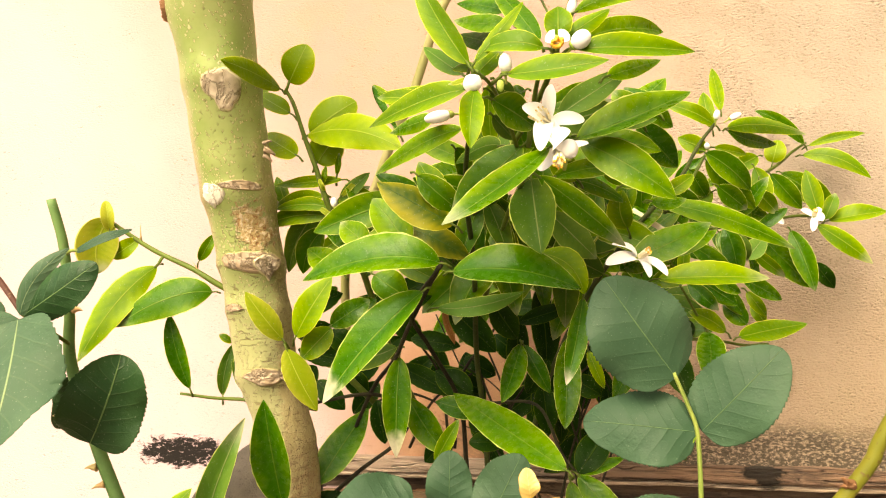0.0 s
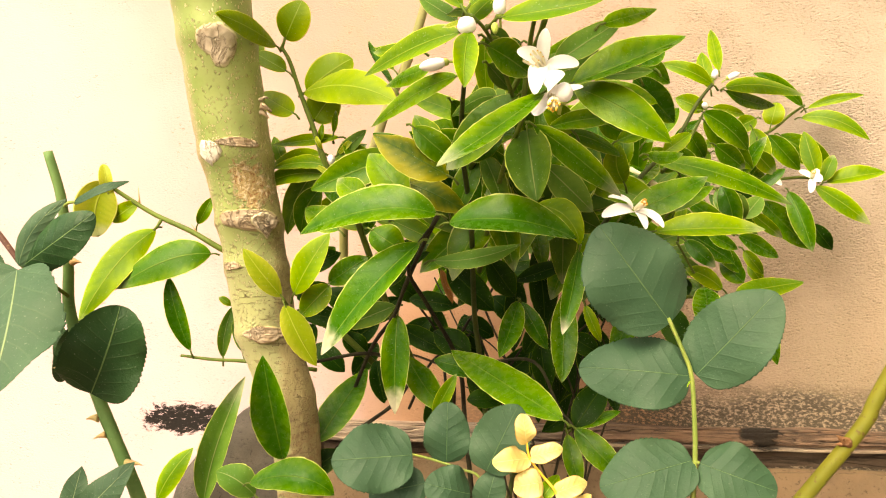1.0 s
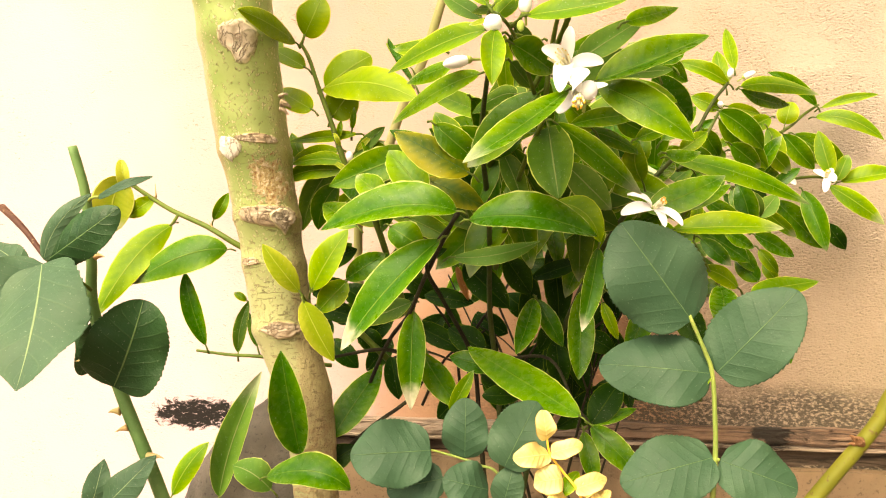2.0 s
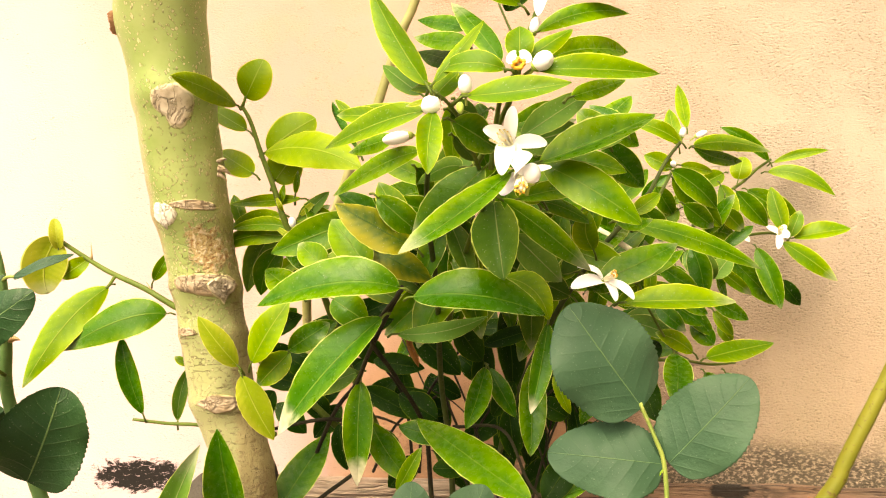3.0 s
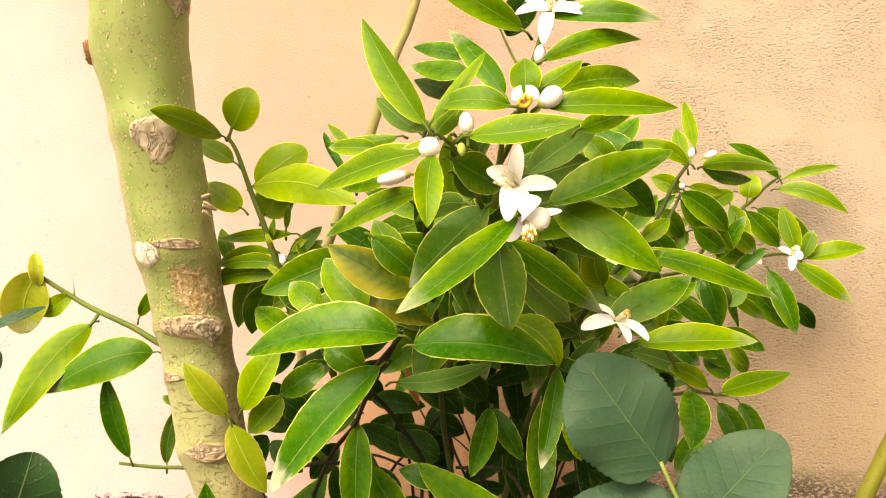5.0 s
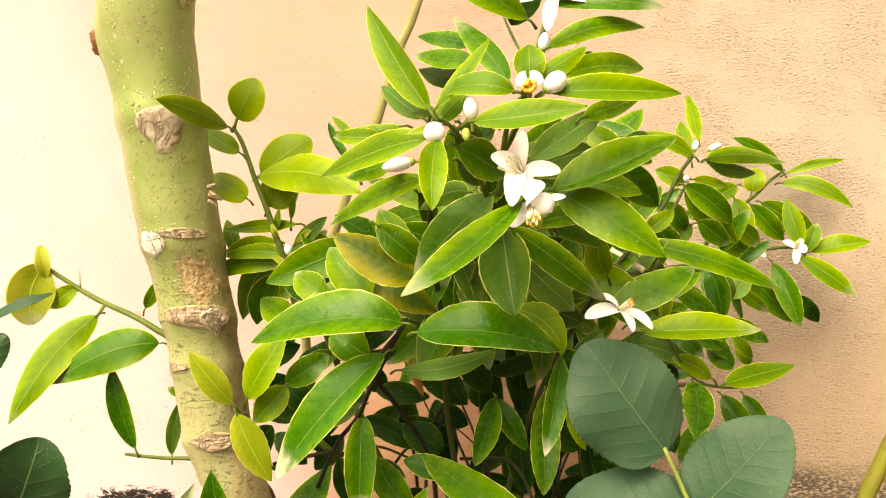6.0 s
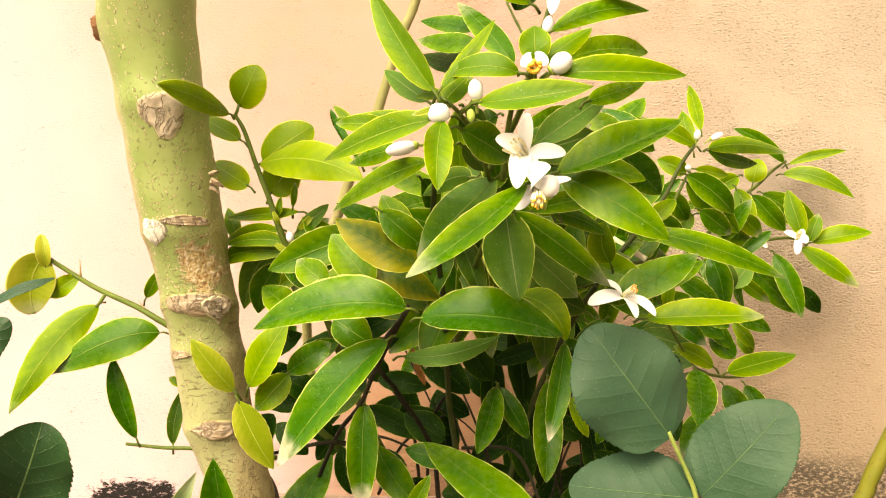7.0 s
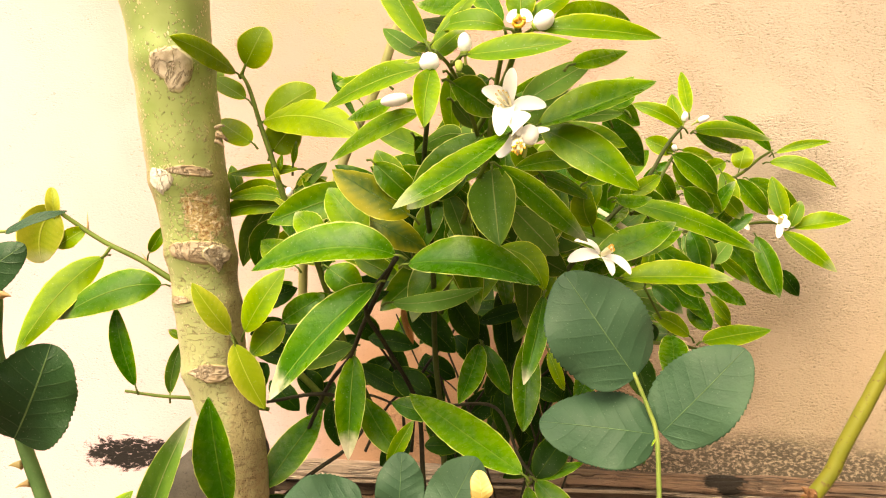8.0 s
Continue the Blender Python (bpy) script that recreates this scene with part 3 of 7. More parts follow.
def blade(name, parent, kind, base, mid, tip, width, normal, shape="citrus", fold=0.22, thick=0.0004, wave=0.05, halves=None):
    """One leaf or petal: a bowed, folded blade with two faces and a rim. halves: how far each half reaches aside and how far it rises, as shares."""
    a, b, c = Vector(base), Vector(mid), Vector(tip)
    up = Vector(normal).normalized()
    teeth = shape.startswith("rose")
    nu, nv = (126 if teeth else 34), 8
    phase, ripple = random.uniform(0, 6.28), random.uniform(0.6, 1.3) * wave
    twist = random.uniform(-0.18, 0.18)
    verts, uvs = [], []
    for layer in (0, 1):
        for i in range(nu + 1):
            s = i / nu
            p = curve_point(a, b, c, s)
            t = (curve_point(a, b, c, min(1, s + 0.02)) - curve_point(a, b, c, max(0, s - 0.02))).normalized()
            n = (up - t * up.dot(t)).normalized()
            n = Matrix.Rotation(twist * (s - 0.5), 3, t) @ n
            across = t.cross(n)
            half = 0.5 * width * PROFILE[shape](s)
            trim = 1.0
            if teeth:
                trim = 1.0 + 0.03 * noise.noise(Vector((s * 5, phase, 1))) - (0.042 + 0.025 * noise.noise(Vector((s * 9, phase, 4)))) * ((s * 21.0 + 0.9 * math.sin(phase + 5 * s)) % 1.0) if 0.05 < s < 0.98 else 1.0
            elif shape == "citrus":
                trim = 0.975 + 0.018 * math.sin(phase + 47 * s) + 0.02 * noise.noise(Vector((s * 6, phase, 0)))
            for j in range(nv + 1):
                v = ACROSS[j]
                reach, rise = halves[v > 0] if halves else (1.0, fold)
                lift = rise * abs(v) ** 1.25 * half - 0.10 * half * v * v + ripple * half * abs(v) ** 2 * math.sin(phase + 9.0 * s + (1.5 if v > 0 else 0))
                if shape == "petal":
                    lift = fold * v * v * half
                if layer:
                    lift -= thick * (1.0 - 0.6 * abs(v))
                    lift -= 0.0006 * max(0.0, 1 - 5 * abs(v)) * (1 - s)
                q = p + across * (v * half * reach * (trim if abs(v) > 0.97 else 0.985)) + n * lift
                verts.append(q)
                uvs.append((s, 0.5 + 0.5 * v))
    faces, slots = [], []
    row, off = nv + 1, (nu + 1) * (nv + 1)
    for i in range(nu):
        for j in range(nv):
            k = i * row + j
            faces.append((k, k + row, k + row + 1, k + 1))
            slots.append(0)
            faces.append((off + k, off + k + 1, off + k + row + 1, off + k + row))
            slots.append(1)
    ring = [j for j in range(row)] + [i * row + nv for i in range(1, nu + 1)] + [nu * row + j for j in range(nv - 1, -1, -1)] + [i * row for i in range(nu - 1, 0, -1)]
    for x, y in zip(ring, ring[1:] + ring[:1]):
        faces.append((x, y, off + y, off + x))
        slots.append(0)
    return mesh_object(name, verts, faces, LEAF[kind], parent, "", True, uvs, slots)


def leaf(plant, kind, base, mid, tip, width, normal, halves=None):
    rosy = kind in "RKAL"
    name = "leaflet" if rosy else "leaf"
    if not rosy:
        made = citrus_leaf(name, plant, kind, base, mid, tip, width, normal, halves)
        if kind != "D":
            foot, way = Vector(base), (Vector(base) - Vector(mid)).normalized()
            back = foot + way * 0.006 + Vector((0.0, 0.0015, -0.002))
            tube("petiole", made, [foot - way * 0.002, foot + way * 0.003, back], lambda s: 0.0006 + 0.0003 * s, TWIG, 6)
        return made
    return blade(name, plant, kind, base, mid, tip, width, normal, "rose_pointed" if kind == "L" else "rose", 0.2 if kind == "A" else 0.07, 0.0004, 0.30 if kind == "A" else 0.17, halves)


def citrus_leaf(name, plant, kind, base, mid, tip, width, normal, halves):
    if kind in "UVX":
        return blade(name, plant, {"U": "E", "V": "M", "X": "Q"}[kind], base, mid, tip, width, normal, "round", 0.15, halves=halves)
    return blade(name, plant, kind, base, mid, tip, width, normal, "citrus", 0.34, 0.0004, 0.13, halves)


def smooth_path(points, steps=6):
    pts = [Vector(p) for p in points]
    ext = [2 * pts[0] - pts[1]] + pts + [2 * pts[-1] - pts[-2]]
    out = []
    for i in range(1, len(ext) - 2):
        p0, p1, p2, p3 = ext[i - 1:i + 3]
        for k in range(steps):
            t = k / steps
            out.append(0.5 * ((2 * p1) + (p2 - p0) * t + (2 * p0 - 5 * p1 + 4 * p2 - p3) * t * t + (3 * p1 - p0 - 3 * p2 + p3) * t ** 3))
    out.append(pts[-1])
    return out


def tube(name, parent, path, radius, mat, sides=10, label="", rough=0.06):
    """A round stem along a path; radius is a function of the share of the way."""
    verts, faces = [], []
    side = Vector((0.3, -0.8, 0.5))
    for i, p in enumerate(path):
        t = (path[min(i + 1, len(path) - 1)] - path[max(i - 1, 0)]).normalized()
        u = t.cross(side).normalized()
        w = t.cross(u)
        r = radius(i / (len(path) - 1))
        for k in range(sides):
            ang = 2 * math.pi * k / sides
            d = u * math.cos(ang) + w * math.sin(ang)
            verts.append(p + d * r * (1 + rough * noise.noise((p + d * r) * 150)))
    for i in range(len(path) - 1):
        for k in range(sides):
            a, b = i * sides + k, i * sides + (k + 1) % sides
            faces.append((a, b, b + sides, a + sides))
    faces.append(tuple(range(sides - 1, -1, -1)))
    faces.append(tuple((len(path) - 1) * sides + k for k in range(sides)))
    return mesh_object(name, verts, faces, [mat], parent, label)


def stem(plant, name, r0, r1, points):
    mats = {"branch": BRANCH, "twig": TWIG, "vine_stem": VINE, "stem": ROSE_STEM, "rachis": PALE_STEM, "petiole": PALE_STEM, "cane": CANE, "yellow_rachis": ANTHER, "cut_stub": FILAMENT}
    mat = mats[name]
    if plant is citrus and points[0][2] < 0.37 and points[0][0] > -0.2 and points[-1][2] < 0.50:
        mat = BRANCH
    elif plant is citrus and r0 >= 0.0018 and points[0][2] < 0.25:
        mat = DARK_TWIG
    if plant is rose_left and name == "twig" and r0 > 0.0015:
        mat = RED_STEM
    return tube(name, plant, smooth_path(points), lambda s: r0 + (r1 - r0) * s, mat, 12 if r0 > 0.002 else 8)


def ball(name, parent, centre, axis, length, width, mat, taper=0.0, label="", wrinkle=0.05):
    """An egg shape along axis; taper narrows its far end."""
    ax = Vector(axis).normalized()
    u = ax.orthogonal().normalized()
    w = ax.cross(u)
    n, sides = 10, 14
    verts, faces = [], []
    c = Vector(centre)
    for i in range(n + 1):
        th = math.pi * i / n
        r = 0.5 * width * max(0.02, math.sin(th)) * (1 - taper * (i / n - 0.5))
        for k in range(sides):
            ang = 2 * math.pi * k / sides
            groove = 1 - wrinkle * (0.5 + 0.5 * math.cos(5 * ang))
            verts.append(c + ax * (-0.5 * length * math.cos(th)) + (u * math.cos(ang) + w * math.sin(ang)) * r * groove)
    for i in range(n):
        for k in range(sides):
            a, b = i * sides + k, i * sides + (k + 1) % sides
            faces.append((a, b, b + sides, a + sides))
    faces.append(tuple(range(sides - 1, -1, -1)))
    faces.append(tuple(n * sides + k for k in range(sides)))
    return mesh_object(name, verts, faces, [mat], parent, label)


def bud(plant, centre, axis, length, width):
    ax = Vector(axis).normalized()
    b = ball("flower_bud", plant, centre, ax, length, width, PETAL, 0.1, "closed white waxy flower bud", 0.08)
    ball("calyx", b, Vector(centre) - ax * length * 0.46, ax, length * 0.3, width * 0.62, CALYX, -0.3)
    tube("stalk", b, smooth_path([Vector(centre) - ax * length * 0.5, Vector(centre) - ax * length * 0.95 - Vector((0, -0.001, 0.001))], 3), lambda s: width * 0.10, CALYX, 8)
    return b


def flower(plant, centre, axis, petals, stamens=None, size=0.004, anther=0.0022, spread=0.7):
    """An open blossom: a green cup with white petals; petals are (tip, width, bow); stamens is the tip of the column."""
    c, ax = Vector(centre), Vector(axis).normalized()
    cup = ball("flower", plant, c, ax, size, size * 1.1, CALYX, -0.2, "open white citrus blossom with yellow anthers")
    for tip, width, bow in petals:
        tp = Vector(tip)
        d = tp - c
        out = (ax - d.normalized() * ax.dot(d.normalized())).normalized()
        mid = (c + tp) / 2 + out * bow
        blade("petal", cup, "W", c + d * 0.05, mid, tp, width, out, "petal", 0.35, 0.0009, 0.0)
    if stamens:
        tp = Vector(stamens)
        d = tp - c
        u = d.orthogonal().normalized()
        w = d.normalized().cross(u)
        for k in range(11):
            ang = 2 * math.pi * k / 11
            o = (u * math.cos(ang) + w * math.sin(ang)) * d.length
            end = tp + o * spread * random.uniform(0.16, 0.3) + d * random.uniform(-0.12, 0.05)
            tube("stamen", cup, [c + o * 0.10, c + d * 0.5 + o * 0.2 * spread, end], lambda s: 0.0006, FILAMENT, 6)
            ball("anther", cup, end, d, anther, anther * 0.5, ANTHER)
        tube("pistil", cup, [c, c + d * 0.6, tp], lambda s: 0.0009, FILAMENT, 8)
    return cup


# ---- setting ----
GROUND = 0.05


def ground_sheet():
    n = 96
    verts, faces = [], []
    marks = [math.copysign(abs(k / (n / 2)) ** 4 * 60, k) for k in range(-n // 2, n // 2 + 1)]
    for y in marks:
        for x in marks:
            near = max(0.0, 1 - (x * x + y * y) / 9)
            verts.append((x, y, GROUND + near * 0.012 * noise.noise(Vector((x * 9, y * 9, 0)))))
    for j in range(n):
        for i in range(n):
            k = j * (n + 1) + i
            faces.append((k, k + 1, k + n + 2, k + n + 1))
    return mesh_object("ground", verts, faces, [SOIL])


tagged(ground_sheet(), "dark bare garden soil at the foot of the wall", "ground", kind="structure")


def box(name, lo, hi, mat, parent=None, label="", jitter=0.0, cuts=1, bevel=0.002):
    bm = bmesh.new()
    bmesh.ops.create_cube(bm, size=1.0)
    for v in bm.verts:
        v.co = Vector([lo[i] + (v.co[i] + 0.5) * (hi[i] - lo[i]) for i in range(3)])
    if bevel:
        bmesh.ops.bevel(bm, geom=bm.edges[:], offset=bevel, segments=2, affect="EDGES")
    if cuts > 1:
        long_edges = [e for e in bm.edges if abs(e.verts[0].co.x - e.verts[1].co.x) > 0.5 * (hi[0] - lo[0])]
        bmesh.ops.subdivide_edges(bm, edges=long_edges, cuts=cuts)
    if jitter:
        for v in bm.verts:
            v.co.y += jitter * noise.noise(v.co * 40)
            v.co.z += jitter * noise.noise(v.co * Vector((14, 1, 30)) + Vector((3, 7, 1)))
    me = bpy.data.meshes.new(name)
    bm.to_mesh(me)
    bm.free()
    me.materials.append(mat)
    ob = new(name, me)
    if parent:
        ob.parent = parent
    if label:
        tagged(ob, label)
    return ob


WALL = 0.825
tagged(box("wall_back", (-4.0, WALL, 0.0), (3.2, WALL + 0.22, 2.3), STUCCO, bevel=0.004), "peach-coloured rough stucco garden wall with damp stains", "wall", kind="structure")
# Side wall out of view, added to hold sky light off the right
tagged(box("wall_side", (0.58, -0.9, 0.0), (0.78, WALL - 0.003, 2.6), STUCCO, bevel=0.004), "unseen peach stucco side wall, added to dim the right side", "wall", kind="structure")
skirting = thing("skirting_boards", "weathered brown wooden boards fixed along the wall foot", "boards", place=(0, 0, 0))
box("board", (-0.36, WALL - 0.014, 0.2445), (0.575, WALL + 0.01, 0.2615), WOOD, skirting, "weathered pinkish-brown board", 0.0035, 160, 0.003)
box("board_edge", (-0.36, WALL - 0.017, 0.2405), (0.575, WALL + 0.01, 0.2435), WOOD_PALE, skirting, "pale worn lower edge", 0.0016, 200, 0.001)
box("board", (-0.36, WALL - 0.002, 0.2215), (0.575, WALL + 0.01, 0.2400), WOOD_DARK, skirting, "dark rotten board with open grain", 0.003, 160, 0.002)
box("plinth", (-0.36, WALL - 0.006, 0.040), (0.575, WALL + 0.01, 0.2200), SANDY, skirting, "sandy rough plaster below the boards", 0.003, 160, 0.003)


# ---- the young tree's green trunk ----
AXIS = [(0.1, -0.203, 0.575, 0.02), (0.265, -0.2125, 0.549, 0.0172), (0.293, -0.2132, 0.546, 0.0188), (0.338, -0.2165, 0.536, 0.0215), (0.3874, -0.2293, 0.527, 0.0233), (0.4541, -0.2319, 0.51, 0.0231), (0.497, -0.2336, 0.495, 0.0239), (0.5384, -0.2343, 0.478, 0.0261), (0.6081, -0.2334, 0.452, 0.0258), (0.6456, -0.2324, 0.437, 0.0275), (0.6818, -0.229, 0.425, 0.0269), (1.1, -0.225, 0.31, 0.028)]
NODES = [0.3847, 0.437, 0.4707, 0.518, 0.592, 0.672]


BULGES = [(Vector((-0.2166, 0.4250, 0.5900)), 0.0045, 0.022), (Vector((-0.1990, 0.4200, 0.6703)), 0.005, 0.022), (Vector((-0.2192, 0.4750, 0.4733)), 0.0022, 0.02), (Vector((-0.2235, 0.5000, 0.3887)), 0.002, 0.014), (Vector((-0.2650, 0.4300, 0.6373)), 0.003, 0.014), (Vector((-0.2334, 0.4600, 0.5235)), 0.002, 0.018)]


def trunk_at(z):
    for p, q in zip(AXIS, AXIS[1:]):
        if z <= q[0]:
            break
    t = min(1.0, max(0.0, (z - p[0]) / (q[0] - p[0])))
    return Vector((p[1] + (q[1] - p[1]) * t, p[2] + (q[2] - p[2]) * t, z)), p[3] + (q[3] - p[3]) * t


def trunk_skin(z, ang, out=0.0):
    c, r = trunk_at(z)
    d = Vector((math.cos(ang), math.sin(ang), 0))
    swell = sum(0.0016 * math.exp(-((z - k) / 0.007) ** 2) for k in NODES)
    lump = 0.0012 * noise.noise(Vector((d.x * 2, d.y * 2, z * 28))) + 0.0005 * noise.noise(Vector((d.x * 9, d.y * 9, z * 190)))
    skin = c + d * (r + swell + lump)
    swell = sum(rise * math.exp(-((skin - at).length / reach) ** 2) for at, rise, reach in BULGES)
    return skin + d * (swell + out)


young_tree = thing("young_tree", "green-barked young tree trunk with old leaf scars", "tree", place=(0, 0, 0))


def build_trunk():
    sides, rings = 64, 260
    verts, faces = [], []
    for i in range(rings + 1):
        z = 0.10 + 0.95 * i / rings
        for k in range(sides):
            verts.append(trunk_skin(z, 2 * math.pi * k / sides))
    for i in range(rings):
        for k in range(sides):
            a, b = i * sides + k, i * sides + (k + 1) % sides
            faces.append((a, b, b + sides, a + sides))
    faces.append(tuple(rings * sides + k for k in range(sides)))
    mesh_object("trunk", verts, faces, [TRUNK], young_tree)


build_trunk()


def scar(at, w, h, mat, label, point=0.35, rise=0.0021, ridge=5, dip=0.2):
    """A leaf scar: a raised, wrinkled shield lying on the trunk's skin."""
    p = Vector(at)
    c, r = trunk_at(p.z)
    mid = math.atan2(p.y - c.y, p.x - c.x)
    rings, sides = 14, 44
    verts, faces, uvs = [], [], []
    seed = p.z * 91
    for i in range(rings + 1):
        s = i / rings
        for k in range(sides):
            ang = 2 * math.pi * k / sides
            x, y = math.cos(ang), math.sin(ang)
            squeeze = 1 - point * max(0.0, -y)
            wob = 1 + 0.26 * noise.noise(Vector((x * 1.6, y * 1.6, seed))) + 0.10 * noise.noise(Vector((x * 5, y * 5, seed)))
            dx, dz = 0.5 * w * x * s * squeeze * wob, 0.5 * h * y * s * wob
            up = rise * (0.75 + 0.3 * math.exp(-((s - 0.8) / 0.14) ** 2)) * (1 - s ** 10) * (1 - dip * math.exp(-(s / 0.55) ** 2)) - 0.0008 * s ** 4
            up += rise * (1 - s ** 4) * (0.45 * noise.noise(Vector((dx * 300, dz * 900, seed))) + 0.35 * noise.noise(Vector((dx * 900, dz * 500, seed + 5))))
            verts.append(trunk_skin(p.z + dz, mid + dx / r, up))
            uvs.append((s, abs(2 * k / sides - 1)))
    for i in range(rings):
        for k in range(sides):
            a, b = i * sides + k, i * sides + (k + 1) % sides
            faces.append((a, b, b + sides, a + sides))
    return mesh_object("leaf_scar", verts, faces, [mat], young_tree, label, True, uvs)


scar((-0.2166, 0.4250, 0.5841), 0.025, 0.027, SCAR, "pale corky shield-shaped leaf scar", 0.2, 0.0014)
scar((-0.2431, 0.4600, 0.5175), 0.022, 0.020, SCAR_WHITE, "bare white leaf scar", 0.55, 0.0013)
scar((-0.2155, 0.4500, 0.5234), 0.034, 0.008, SCAR_BROWN, "narrow corky ridge", 0.1, 0.0014)
scar((-0.2192, 0.4750, 0.4720), 0.046, 0.018, SCAR_BROWN, "broad corky leaf scar", 0.2, 0.0018)
scar((-0.2051, 0.4800, 0.4686), 0.018, 0.020, SCAR, "pointed corky leaf scar", 0.7, 0.0034)
scar((-0.2204, 0.5000, 0.3879), 0.034, 0.014, SCAR_BROWN, "small corky leaf scar", 0.4, 0.0022)
scar((-0.2425, 0.4900, 0.4390), 0.022, 0.007, SCAR_BROWN, "narrow corky ridge", 0.1, 0.0016)
for base, end, wide in (((-0.2047, 0.4620, 0.5520), (-0.1989, 0.4620, 0.5533), 0.0022), ((-0.2030, 0.4600, 0.5475), (-0.1965, 0.4620, 0.5437), 0.0028), ((-0.2043, 0.4620, 0.5441), (-0.1998, 0.4640, 0.5396), 0.002)):
    tube("bark_flake", young_tree, smooth_path([base, Vector(base).lerp(Vector(end), 0.5) + Vector((0, -0.001, 0.0008)), end], 3), lambda s: wide * (1 - 0.75 * s), SCAR_BROWN, 8, "", 0.5)
scar((-0.1990, 0.4200, 0.6663), 0.024, 0.030, SCAR, "pale corky shield-shaped leaf scar", 0.4, 0.0028)
scar((-0.2587, 0.4300, 0.6369), 0.007, 0.013, DRY, "dry brown bud stub", 0.7, 0.0035)

# ---- grey stone behind the trunk ----


def stone():
    bm = bmesh.new()
    bmesh.ops.create_icosphere(bm, subdivisions=5, radius=1.0)
    for v in bm.verts:
        d = v.co.copy()
        f = 1 + 0.16 * noise.noise(d * 1.3 + Vector((4, 1, 2))) + 0.05 * noise.noise(d * 4) + 0.012 * noise.noise(d * 17)
        v.co = Vector((d.x * 0.075, d.y * 0.07, d.z * 0.15)) * f
        v.co.x += 0.22 * v.co.z
    me = bpy.data.meshes.new("stone")
    bm.to_mesh(me)
    bm.free()
    me.polygons.foreach_set("use_smooth", [True] * len(me.polygons))
    me.materials.append(STONE)
    ob = new("stone", me)
    ob.location = (-0.315, 0.66, 0.17)
    return tagged(ob, "rough grey stone half sunk in soil by the wall", "stone")


stone()

# ---- plants ----
citrus = thing("citrus_tree", "small citrus tree with glossy yellow-edged leaves and white blossom", "tree", place=(0, 0, 0))
vine = thing("climbing_vine", "bare tan-green climbing stem in front of the wall", "vine", place=(0, 0, 0))
rose_left = thing("rose_bush", "thorny green rose shoot with dark toothed leaves", "rose", "rose shoots", (0, 0, 0))
rose_right = thing("rose_bush", "rose leaf with five broad blue-green leaflets", "rose", "rose shoots", (0, 0, 0))
rose_low = thing("rose_bush", "low rose leaf with dusty blue-green leaflets", "rose", "rose shoots", (0, 0, 0))
rose_yellow = thing("rose_sprig", "wilting rose sprig with small yellowed leaves", "rose", "rose shoots", (0, 0, 0))
cane = thing("bare_cane", "bare yellow-green cane with a brown node", "stem", place=(0, 0, 0))

stem(citrus, "branch", 0.0023, 0.0012, [(-0.0810, 0.6200, 0.1990), (-0.0876, 0.6100, 0.2978), (-0.0915, 0.6000, 0.3567), (-0.1049, 0.5400, 0.4069), (-0.1040, 0.4700, 0.4365), (-0.0761, 0.4300, 0.4655)])
stem(citrus, "branch", 0.0015, 0.0017, [(-0.0761, 0.4300, 0.4672), (-0.0912, 0.4550, 0.4488), (-0.1134, 0.5000, 0.4227), (-0.1325, 0.5400, 0.3980), (-0.1574, 0.5700, 0.3729), (-0.1855, 0.6000, 0.3256)])
stem(citrus, "twig", 0.0028, 0.0009, [(-0.0688, 0.6200, 0.1997), (-0.0713, 0.6100, 0.3271), (-0.0745, 0.5800, 0.3961), (-0.0640, 0.4900, 0.4640), (-0.0610, 0.4300, 0.5119), (-0.0494, 0.3700, 0.5396), (-0.0444, 0.3350, 0.5490)])
stem(citrus, "twig", 0.0021, 0.0008, [(-0.0665, 0.5500, 0.4328), (-0.0421, 0.4600, 0.4873), (-0.0197, 0.3800, 0.5150), (-0.0149, 0.3600, 0.5148)])
stem(citrus, "twig", 0.0018, 0.0010, [(-0.0614, 0.4700, 0.5003), (-0.0139, 0.4000, 0.5585), (-0.0061, 0.3550, 0.5674), (-0.0012, 0.3850, 0.5921), (0.0053, 0.4000, 0.6160), (0.0103, 0.4000, 0.6310), (0.0132, 0.4100, 0.6683)])
stem(citrus, "twig", 0.0008, 0.0007, [(-0.0026, 0.3900, 0.5908), (-0.0097, 0.4200, 0.6131), (-0.0171, 0.4400, 0.6376), (-0.0216, 0.4500, 0.6565)])
stem(citrus, "twig", 0.0024, 0.0014, [(-0.0623, 0.6300, 0.1965), (-0.0282, 0.6100, 0.3472), (0.0073, 0.5900, 0.4327), (0.0471, 0.5800, 0.4927), (0.0890, 0.6200, 0.5373), (0.1132, 0.6500, 0.5753), (0.1299, 0.6660, 0.5960)])
stem(citrus, "twig", 0.0016, 0.0012, [(0.0801, 0.6300, 0.5142), (0.1022, 0.6500, 0.5386), (0.1201, 0.6550, 0.5687)])
stem(citrus, "twig", 0.0016, 0.0014, [(0.0490, 0.6000, 0.4925), (0.0984, 0.6600, 0.5002), (0.1647, 0.7200, 0.5106), (0.2189, 0.7500, 0.5200), (0.2484, 0.7650, 0.5188)])
stem(citrus, "twig", 0.0019, 0.0014, [(0.1311, 0.6800, 0.5093), (0.1654, 0.7200, 0.5457), (0.2102, 0.7800, 0.5745), (0.2311, 0.8000, 0.5913), (0.2487, 0.8100, 0.6029)])
stem(citrus, "twig", 0.0016, 0.0011, [(0.0181, 0.5700, 0.4272), (0.0884, 0.6000, 0.4112), (0.1160, 0.6400, 0.4076), (0.1485, 0.6700, 0.4006), (0.1740, 0.6900, 0.4003)])
